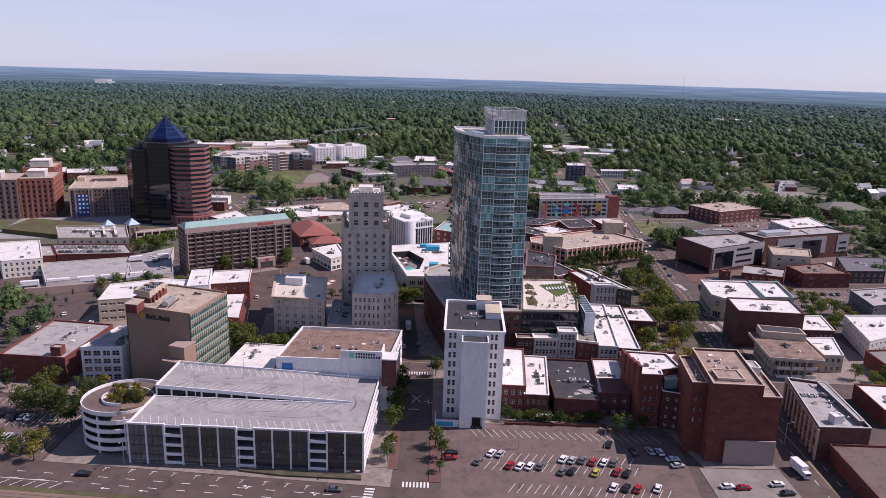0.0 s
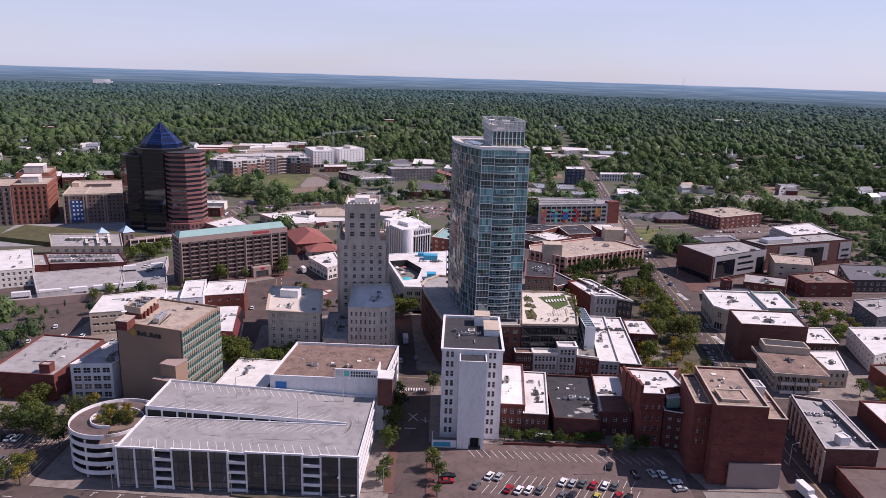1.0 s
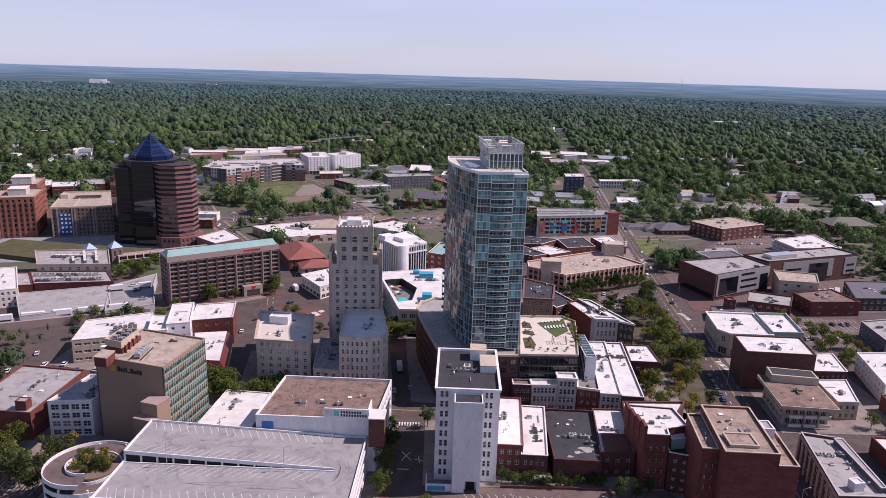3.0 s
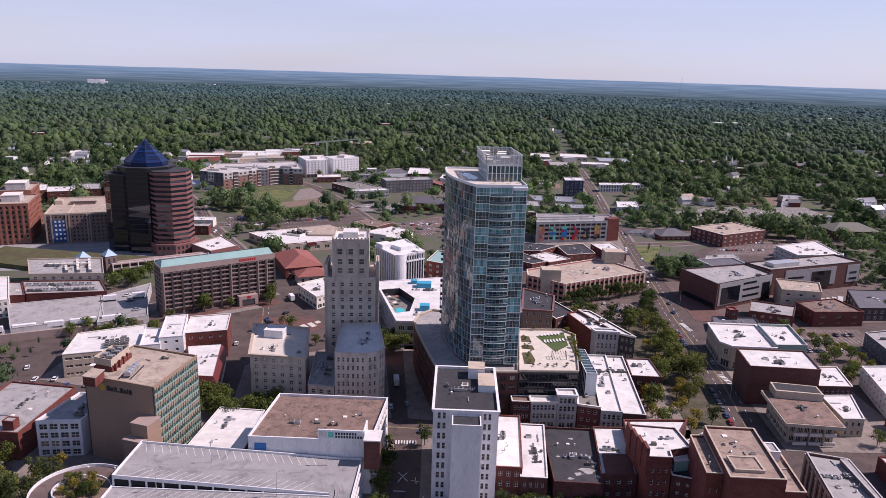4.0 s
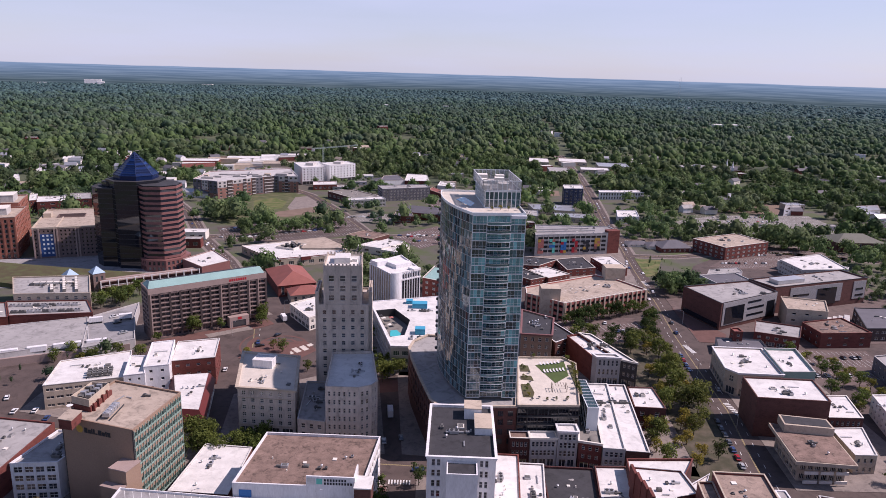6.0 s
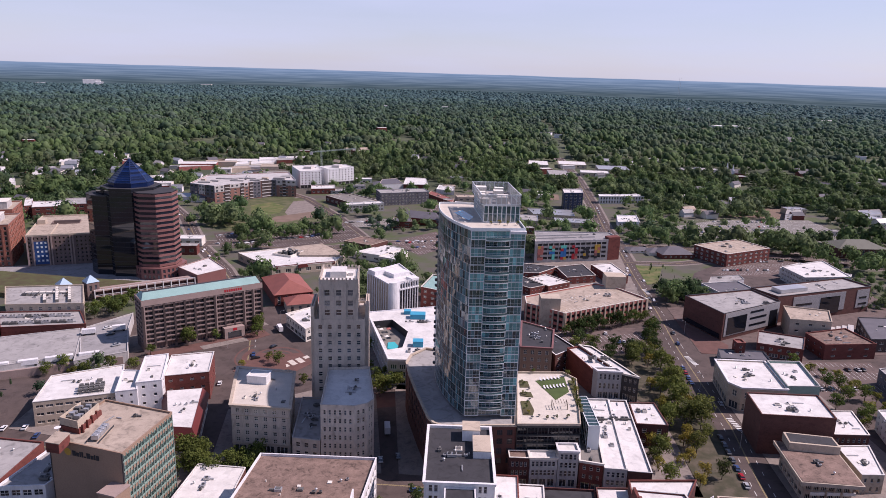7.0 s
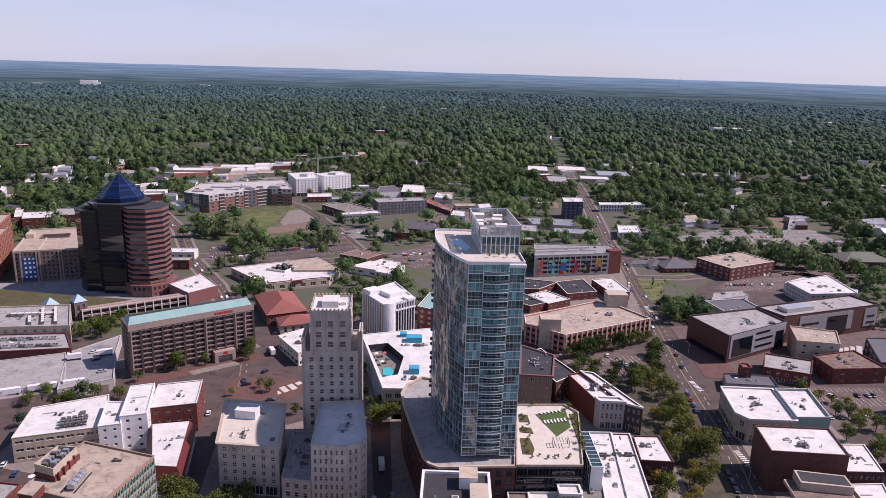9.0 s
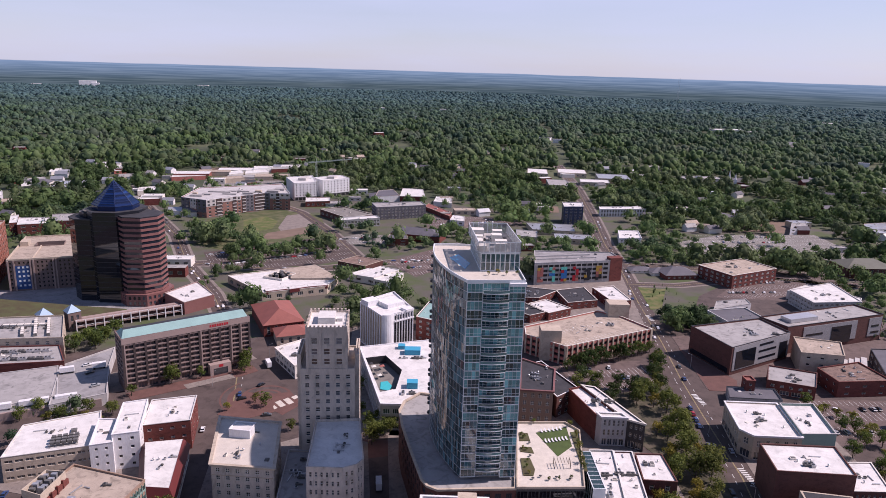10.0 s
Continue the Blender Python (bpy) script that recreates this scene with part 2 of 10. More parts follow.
M = {
    "asphalt": material("asphalt", (0.086, 0.063, 0.057), 0.9, fine=0.12, coarse=0.22, size=9, bump=0.2, stain=0.35),
    "lot": material("worn_lot_asphalt", (0.125, 0.090, 0.082), 0.9, fine=0.1, coarse=0.2, size=7, bump=0.2, stain=0.35),
    "pale_lot": material("pale_concrete_paving", (0.195, 0.18, 0.165), 0.9, coarse=0.15, size=9, stain=0.3),
    "paving": material("pavement_concrete", (0.215, 0.180, 0.160), 0.9, coarse=0.18, size=5, stain=0.35),
    "brick_paving": material("brick_paving", (0.125, 0.062, 0.052), 0.9, coarse=0.18, size=4),
    "paint": material("road_paint", (0.62, 0.62, 0.60), 0.7, coarse=0.15, size=3),
    "yellow": material("yellow_road_paint", (0.34, 0.27, 0.13), 0.7, coarse=0.15, size=3),
    "grass": material("grass", (0.085, 0.115, 0.030), 0.95, coarse=0.25, size=8, alt=(0.13, 0.12, 0.05)),
    # darker copy of the grass, with the park's shade put into its colour
    "park_grass": material("shaded_park_grass", (0.072, 0.088, 0.032), 0.95, coarse=0.3, size=9, alt=(0.10, 0.095, 0.05)),
    "tyre_mark": material("tyre_marked_concrete", (0.215, 0.207, 0.207), 0.8, coarse=0.3, size=2),
    "soil": material("bare_soil", (0.175, 0.122, 0.092), 0.95, coarse=0.2, size=10),
    # shade under the street trees is put into this ground colour
    "planted": material("shaded_planting", (0.062, 0.058, 0.034), 0.95, coarse=0.3, size=5, alt=(0.085, 0.070, 0.050)),
    # dry grass brown, darkened further to paint in shade beside the tower
    "grass_dry": material("dry_lawn", (0.078, 0.066, 0.032), 0.95, coarse=0.25, size=6, alt=(0.07, 0.075, 0.03)),
    "city": material("city_ground", (0.104, 0.094, 0.078), 0.95, coarse=0.25, size=22, alt=(0.060, 0.078, 0.030)),
    "wood_floor": material("woodland_ground", (0.050, 0.066, 0.036), 0.95, coarse=0.3, size=90, alt=(0.075, 0.085, 0.045)),
    "white": material("white_painted_masonry", (0.68, 0.67, 0.68), 0.7, coarse=0.07, size=5, streak=0.3, stain=0.14),
    "membrane": material("white_roof_membrane", (0.62, 0.60, 0.575), 0.6, fine=0.06, coarse=0.13, size=6, stain=0.2),
    "grey_membrane": material("grey_roof_membrane", (0.32, 0.305, 0.295), 0.75, fine=0.06, coarse=0.14, size=8, stain=0.4),
    "tan_roof": material("tan_roof_ballast", (0.38, 0.31, 0.25), 0.9, coarse=0.14, size=6, stain=0.45),
    "brown_roof": material("worn_brown_roof", (0.29, 0.215, 0.175), 0.95, fine=0.16, coarse=0.25, size=5, bump=0.2, stain=0.5),
    "gravel": material("brown_gravel_roof", (0.20, 0.135, 0.110), 0.95, fine=0.18, coarse=0.32, size=4, bump=0.3, stain=0.55),
    "tar": material("dark_tar_roof", (0.038, 0.037, 0.042), 0.8, coarse=0.22, size=5, stain=0.4),
    "concrete": material("concrete", (0.44, 0.42, 0.41), 0.85, coarse=0.12, size=6, streak=0.4, stain=0.25),
    "deck": material("parking_deck_concrete", (0.27, 0.26, 0.26), 0.85, coarse=0.16, size=9, stain=0.35),
    "limestone": material("limestone", (0.54, 0.46, 0.395), 0.85, coarse=0.14, size=5, streak=0.4, bump=0.2, stain=0.3),
    "tan": material("tan_brick", (0.275, 0.185, 0.135), 0.85, coarse=0.06, size=6, bump=0.2),
    "beige": material("beige_masonry", (0.46, 0.38, 0.30), 0.85, coarse=0.1, size=6, stain=0.25),
    "brick": material("red_brick", (0.150, 0.042, 0.034), 0.88, fine=0.16, coarse=0.22, size=5, bump=0.3, streak=2.0, stain=0.4),
    "brown_brick": material("brown_brick", (0.112, 0.045, 0.038), 0.88, fine=0.14, coarse=0.14, size=4, bump=0.3, streak=2.0, stain=0.35),
    "dark_brick": material("old_dark_brick", (0.090, 0.032, 0.029), 0.9, fine=0.15, coarse=0.24, size=3, bump=0.3, stain=0.5),
    "orange": material("orange_terracotta", (0.26, 0.098, 0.068), 0.8, coarse=0.08),
    # paints shade on hotel and balcony bays; also the dark hall's wall colour
    "recess": material("mauve_wall_and_recess_shade", (0.060, 0.043, 0.042), 0.8, coarse=0.1),
    "blue_bay": material("deep_blue_panel", (0.020, 0.065, 0.20), 0.5, coarse=0.08),
    "hotel": material("mauve_brown_panel", (0.170, 0.120, 0.110), 0.8, coarse=0.08),
    "pink": material("pale_pink_concrete", (0.315, 0.235, 0.212), 0.8, coarse=0.08),
    "granite": material("rose_granite", (0.205, 0.092, 0.084), 0.5, coarse=0.08),
    "salmon": material("salmon_painted_concrete", (0.42, 0.145, 0.12), 0.8, coarse=0.1, stain=0.25),
    "maroon": material("maroon_metal_roof", (0.125, 0.026, 0.026), 0.5, coarse=0.08),
    "rose_brick": material("muted_rose_brick", (0.235, 0.120, 0.096), 0.88, fine=0.14, coarse=0.14, size=5, bump=0.2),
    "board": material("pale_grey_board", (0.46, 0.43, 0.415), 0.75, coarse=0.08, size=4),
    "red_roof": material("red_roof", (0.25, 0.085, 0.068), 0.7, coarse=0.14),
    "stone_grey": material("grey_stone_cladding", (0.27, 0.26, 0.265), 0.75, fine=0.32, coarse=0.10, size=2),
    "verdigris": material("verdigris_copper", (0.22, 0.36, 0.34), 0.6, coarse=0.1),
    "navy": material("dark_navy_panel", (0.022, 0.032, 0.075), 0.6, coarse=0.1),
    "slate": material("slate_shingle", (0.11, 0.105, 0.12), 0.8, coarse=0.14),
    "metal": material("galvanised_metal", (0.50, 0.50, 0.51), 0.4, 0.6, coarse=0.08, rnd=0.12),
    "dark_metal": material("dark_painted_metal", (0.05, 0.05, 0.055), 0.5, 0.3, coarse=0.1),
    "mullion": material("silver_aluminium", (0.72, 0.75, 0.76), 0.4, 0.1, fine=0.03, coarse=0.05),
    "bay_glass": glazing("tinted_bay_glass", (0.040, 0.046, 0.052), 0.10, 0.5, spec=0.7),
    "unit_dark": material("weathered_plant_metal", (0.14, 0.135, 0.13), 0.6, 0.2, coarse=0.12),
    "wet_slate": material("olive_grey_roof", (0.13, 0.13, 0.105), 0.8, coarse=0.1),
    "green_frame": material("pale_green_spandrel", (0.22, 0.31, 0.27), 0.5, coarse=0.06),
    "cream": material("cream_trim", (0.66, 0.62, 0.56), 0.7, coarse=0.07),
    "teal_paint": material("teal_painted_wall", (0.03, 0.30, 0.46), 0.6, coarse=0.06),
    "blue_sign": material("blue_panel", (0.02, 0.15, 0.40), 0.5, coarse=0.05),
    "green_sign": material("sea_green_panel", (0.10, 0.50, 0.42), 0.5, coarse=0.05),
    "crane_paint": material("pale_crane_paint", (0.42, 0.48, 0.40), 0.5, coarse=0.08),
    "ink": material("dark_lettering", (0.02, 0.022, 0.03), 0.6, coarse=0.03),
    "gold": material("gold_lettering", (0.45, 0.28, 0.05), 0.5, coarse=0.03),
    "red_sign": material("red_lettering", (0.40, 0.02, 0.03), 0.5, coarse=0.03),
    "pool": material("pool_water", (0.012, 0.23, 0.42), 0.15, spec=0.3, coarse=0.05),
    "court_water": material("turquoise_pool_water", (0.03, 0.42, 0.46), 0.15, spec=0.3, coarse=0.05),
    "turf": material("roof_lawn", (0.058, 0.088, 0.024), 0.95, coarse=0.2, size=4),
    "bark": material("bark", (0.09, 0.065, 0.05), 0.95, coarse=0.15, size=1),
    "rubber": material("rubber", (0.015, 0.015, 0.016), 0.8),
    # near-black colour that paints in the shade of interiors and openings
    "dark_void": material("painted_interior_shade", (0.02, 0.02, 0.022), 0.9),
    "glass": glazing("dark_window_glass", (0.035, 0.040, 0.050)),
    "tower_glass": glazing("teal_tower_glass", (0.040, 0.080, 0.092), 0.04, 0.9, spec=0.9, island=True),
    "tower_pane": glazing("teal_tower_pane", (0.022, 0.060, 0.070), 0.04, 0.7, spec=0.9),
    "teal_panel": glazing("pale_teal_panel_glass", (0.10, 0.26, 0.27), 0.07, 0.45, spec=0.8),
    "rail_glass": glazing("pale_teal_rail_glass", (0.055, 0.115, 0.120), 0.06, 0.4, spec=0.8),
    "black_glass": glazing("black_mirror_glass", (0.008, 0.010, 0.016), 0.04, 0.3, spec=0.55),
    "pale_blue_metal": material("pale_blue_roof_metal", (0.24, 0.34, 0.44), 0.5, 0.2, coarse=0.08),
    "pyramid_bar": material("dark_blue_glazing_bar", (0.012, 0.03, 0.10), 0.5, coarse=0.05),
    "terrace_stone": material("cream_terrace_paving", (0.52, 0.47, 0.41), 0.85, coarse=0.1, size=3),
    "blue_glass": glazing("blue_roof_glass", (0.003, 0.012, 0.050), 0.14, 0.8, spec=0.28, island=True),
    "green_glass": glazing("green_window_glass", (0.03, 0.06, 0.055), 0.06, 0.6),
    "car_glass": glazing("car_glass", (0.012, 0.014, 0.016), 0.05, 0.1),
    "leaf": leaves("leaf", (0.070, 0.106, 0.024), (0.118, 0.152, 0.034)),
    "leaf_dark": leaves("dark_leaf", (0.036, 0.064, 0.019), (0.060, 0.096, 0.027)),
    "leaf_yellow": leaves("yellow_green_leaf", (0.14, 0.155, 0.028), (0.19, 0.17, 0.032)),
    # the last colour is painted distance haze, mixed in away from town
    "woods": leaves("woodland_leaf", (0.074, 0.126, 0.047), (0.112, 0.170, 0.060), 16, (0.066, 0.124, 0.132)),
}
for key, col in (("car_white", (0.70, 0.70, 0.70)), ("car_silver", (0.36, 0.37, 0.38)), ("car_grey", (0.10, 0.105, 0.11)), ("car_black", (0.015, 0.015, 0.018)), ("car_red", (0.32, 0.012, 0.018)), ("car_blue", (0.03, 0.06, 0.16)), ("car_yellow", (0.42, 0.36, 0.06))):
    M[key] = material(key + "_paint", col, 0.3, 0.0, fine=0.01, coarse=0.02, spec=0.6)


# ---- mesh tools ----
class Build:
    """Collects faces and turns them into one mesh."""

    def __init__(self):
        self.v, self.f, self.k = [], [], []

    def face(self, pts, k=0):
        n = len(self.v)
        self.v.extend(tuple(p) for p in pts)
        self.f.append(tuple(range(n, n + len(pts))))
        self.k.append(k)

    def box(self, x0, x1, y0, y1, z0, z1, k=0, m=None):
        p = [(x, y, z) for z in (z0, z1) for x, y in ((x0, y0), (x1, y0), (x1, y1), (x0, y1))]
        if m is not None:
            p = [tuple(m @ Vector(q)) for q in p]
        n = len(self.v)
        self.v.extend(p)
        for a in ((3, 2, 1, 0), (4, 5, 6, 7), (0, 1, 5, 4), (1, 2, 6, 5), (2, 3, 7, 6), (3, 0, 4, 7)):
            self.f.append(tuple(n + i for i in a))
            self.k.append(k)
        return self

    def prism(self, pts, z0, z1, k=0, top=None):
        n = len(pts)
        for i in range(n):
            a, b = pts[i], pts[(i + 1) % n]
            self.face([(*a, z0), (*b, z0), (*b, z1), (*a, z1)], k)
        self.face([(*p, z1) for p in pts], k if top is None else top)
        self.face([(*p, z0) for p in reversed(pts)], k)
        return self

    def cyl(self, x, y, z0, z1, r0, r1=None, n=10, k=0):
        r1 = r0 if r1 is None else r1
        a = [(math.cos(2 * math.pi * i / n), math.sin(2 * math.pi * i / n)) for i in range(n)]
        for i in range(n):
            c, d = a[i], a[(i + 1) % n]
            self.face([(x + c[0] * r0, y + c[1] * r0, z0), (x + d[0] * r0, y + d[1] * r0, z0), (x + d[0] * r1, y + d[1] * r1, z1), (x + c[0] * r1, y + c[1] * r1, z1)], k)
        if r1 > 0.01:
            self.face([(x + c[0] * r1, y + c[1] * r1, z1) for c in a], k)
        return self

    def beam(self, p, q, t, k=0):
        """A square bar from p to q."""
        p, q = Vector(p), Vector(q)
        d = q - p
        m = Matrix.Translation(p) @ d.to_track_quat("Z", "Y").to_matrix().to_4x4()
        return self.box(-t / 2, t / 2, -t / 2, t / 2, 0, d.length, k, m)

    def mesh(self, name, mats, weld=True):
        me = bpy.data.meshes.new(name)
        v, f = self.v, self.f
        if weld:
            seen, idx, v = {}, [], []
            for p in self.v:
                key = (round(p[0], 3), round(p[1], 3), round(p[2], 3))
                if key not in seen:
                    seen[key] = len(v)
                    v.append(p)
                idx.append(seen[key])
            f = [tuple(idx[i] for i in q) for q in f]
        me.from_pydata(v, [], f)
        for m in mats:
            me.materials.append(M[m])
        if len(mats) > 1:
            me.polygons.foreach_set("material_index", self.k)
        me.update()
        return me


def part(name, build, mats, parent=None, label="", at=None, weld=True):
    """One mesh object, under a thing or a part."""
    mats = (mats,) if isinstance(mats, str) else mats
    data = build.mesh(name, mats, weld) if isinstance(build, Build) else build
    ob = new(name, data)
    if parent is not None:
        ob.parent = parent
    if at is not None:
        ob.matrix_basis = at
    return tagged(ob, label)


def thing(name, label, category, x=0, y=0, z=0, rz=0, group="", kind=""):
    ob = new(name)
    ob.empty_display_size = 0.5
    ob.matrix_basis = pose(x, y, z, 0, 0, rz)
    return tagged(ob, label, category, group, kind)


def rect(cx, cy, w, d, rot=0, shear=0.0):
    """Corners of a footprint: front left, front right, back right, back left."""
    c, s = math.cos(radians(rot)), math.sin(radians(rot))
    return [(cx + x * c - y * s, cy + x * s + y * c) for x, y in ((-w / 2 - shear / 2, -d / 2), (w / 2 - shear / 2, -d / 2), (w / 2 + shear / 2, d / 2), (-w / 2 + shear / 2, d / 2))]


def inset(pts, t):
    """The outline moved inwards by t."""
    out, n = [], len(pts)
    for i in range(n):
        p0, p1, p2 = (Vector(pts[(i + j) % n]) for j in (-1, 0, 1))
        a, b = (p1 - p0).normalized(), (p2 - p1).normalized()
        na, nb = Vector((-a.y, a.x)), Vector((-b.y, b.x))
        m = na + nb
        out.append(tuple(p1 + m * (t / max(0.3, m.dot(na)))))
    return out


def ring(b, outer, t, z0, z1, k=0):
    """A wall of thickness t inside the outline."""
    inner, n = inset(outer, t), len(outer)
    for i in range(n):
        j = (i + 1) % n
        o0, o1, i0, i1 = outer[i], outer[j], inner[i], inner[j]
        b.face([(*o0, z0), (*o1, z0), (*o1, z1), (*o0, z1)], k)
        b.face([(*i1, z0), (*i0, z0), (*i0, z1), (*i1, z1)], k)
        b.face([(*o0, z1), (*o1, z1), (*i1, z1), (*i0, z1)], k)
        b.face([(*i0, z0), (*i1, z0), (*o1, z0), (*o0, z0)], k)
    return b


WINDOWS = {}


def window_mesh(w, h, kind, frame_mat, glass_mat):
    """Frame, bars and pane of one window, standing on its sill, looking towards -y."""
    key = (round(w, 1), round(h, 1), kind, frame_mat, glass_mat)
    if key not in WINDOWS:
        w, h = key[0] + 0.02, key[1] + 0.02
        b, t = Build(), min(0.14, w * 0.09)
        nx, nz = {"sash": (1, 2), "pair": (2, 2), "wide": (3, 1), "plain": (1, 1), "shop": (max(2, round(w / 1.6)), 1), "grid": (max(1, round(w / 1.3)), 2), "strip": (max(2, round(w / 1.5)), 1)}[kind]
        xs, zs = [-w / 2], [0.0]
        for i in range(nx):
            x = -w / 2 + w * i / nx
            xs += [x + (t if i == 0 else t / 2), x + w / nx - (t if i == nx - 1 else t / 2)]
        for i in range(nz):
            z = h * i / nz
            zs += [z + (t if i == 0 else t / 2), z + h / nz - (t if i == nz - 1 else t / 2)]
        xs, zs, y0, y1 = xs + [w / 2], zs + [h], -0.06, 0.02
        for i in range(len(xs) - 1):
            for j in range(len(zs) - 1):
                x0, x1, z0, z1 = xs[i], xs[i + 1], zs[j], zs[j + 1]
                if i % 2 and j % 2:
                    b.face([(x0, y1, z0), (x1, y1, z0), (x1, y1, z1), (x0, y1, z1)], 1)
                    b.face([(x0, y0, z0), (x1, y0, z0), (x1, y1, z0), (x0, y1, z0)])
                    b.face([(x0, y1, z1), (x1, y1, z1), (x1, y0, z1), (x0, y0, z1)])
                    b.face([(x0, y0, z0), (x0, y1, z0), (x0, y1, z1), (x0, y0, z1)])
                    b.face([(x1, y1, z0), (x1, y0, z0), (x1, y0, z1), (x1, y1, z1)])
                else:
                    b.face([(x0, y0, z0), (x1, y0, z0), (x1, y0, z1), (x0, y0, z1)])
        WINDOWS[key] = b.mesh("window", (frame_mat, glass_mat))
    return WINDOWS[key]


def columns(n, width, frac=0.5, margin=0.6):
    step = (width - 2 * margin) / max(n, 1)
    return [(margin + step * (i + 0.5 - frac / 2), margin + step * (i + 0.5 + frac / 2)) for i in range(n)]


def facade(b, p, q, z0, z1, cols, rows, depth=0.25, k=0):
    """A wall from p to q, seen from its right, with openings cut where columns and rows meet. Returns (pose, width, height) of each."""
    p, q = Vector(p), Vector(q)
    u = (q - p).normalized()
    nrm, wid = Vector((u.y, -u.x)), (q - p).length
    us = sorted({0.0, wid, *[x for c in cols for x in c]})
    zs = sorted({z0, z1, *[x for r in rows for x in r]})
    cset, rset = {c[0] for c in cols}, {r[0] for r in rows}

    def at(x, z, d=0.0):
        s = p + u * x - nrm * d
        return (s.x, s.y, z)
    found = []
    for i in range(len(us) - 1):
        a, c = us[i], us[i + 1]
        if a not in cset:
            b.face([at(a, z0), at(c, z0), at(c, z1), at(a, z1)], k)
            continue
        for j in range(len(zs) - 1):
            e, f = zs[j], zs[j + 1]
            if e not in rset:
                b.face([at(a, e), at(c, e), at(c, f), at(a, f)], k)
                continue
            b.face([at(a, e), at(c, e), at(c, e, depth), at(a, e, depth)], k)
            b.face([at(a, f, depth), at(c, f, depth), at(c, f), at(a, f)], k)
            b.face([at(a, e), at(a, e, depth), at(a, f, depth), at(a, f)], k)
            b.face([at(c, e, depth), at(c, e), at(c, f), at(c, f, depth)], k)
            s = at((a + c) / 2, e, depth - 0.01)
            found.append((Matrix.Translation(s) @ Matrix.Rotation(math.atan2(u.y, u.x), 4, "Z"), c - a, f - e))
    return found


FOOT, ROADS = [], []


def roof_fittings(t, loc, z, area, c):
    """Hatches, pipes, ducts and skylight curbs that stand on a flat roof."""
    if area < 110 or z < 3 or c.y > 1000 or t.name.startswith(("low_grey_hall", "roof_car_park", "low_hall", "roof_addition")):
        return
    rng = random.Random(int(c.x * 13 + c.y * 7))
    inner, b = inset(loc, 1.8), Build()

    def spot():
        w = [rng.random() ** 1.3 for p in inner]
        return sum(p[0] * q for p, q in zip(inner, w)) / sum(w), sum(p[1] * q for p, q in zip(inner, w)) / sum(w)
    turn_ = math.atan2(loc[1][1] - loc[0][1], loc[1][0] - loc[0][0])
    for i in range(min(9, 2 + int(area / 260))):
        x, y = spot()
        m = Matrix.Translation((x, y, z)) @ Matrix.Rotation(turn_ + rng.choice((0, math.pi / 2)), 4, "Z")
        kind_ = rng.random()
        if kind_ < 0.45:
            w, d, hh = rng.uniform(0.4, 1.4), rng.uniform(0.4, 1.2), rng.uniform(0.3, 1.1)
            b.box(-w, w, -d, d, -0.05, hh, rng.choice((0, 1, 1, 2)), m)
            b.box(-w * 0.7, w * 0.7, -d * 0.7, d * 0.7, hh, hh + 0.15, 2, m)
        elif kind_ < 0.65:
            b.cyl(x, y, z - 0.05, z + rng.uniform(0.5, 1.2), 0.22, n=7, k=1)
        elif kind_ < 0.82:
            n_ = rng.uniform(2.0, 6.0)
            b.box(-n_ / 2, n_ / 2, -0.18, 0.18, 0.1, 0.42, 0, m)
            for e in (-n_ / 2 + 0.3, n_ / 2 - 0.3):
                b.box(e - 0.1, e + 0.1, -0.22, 0.22, -0.05, 0.1, 2, m)
        else:
            w = rng.uniform(0.5, 0.9)
            b.box(-w, w, -w, w, -0.05, 0.3, 1, m)
    tagged(part("roof_hardware", b, ("metal", "cream", "unit_dark"), t), "small hatches, pipes and ducts on the roof", kind="stuff")



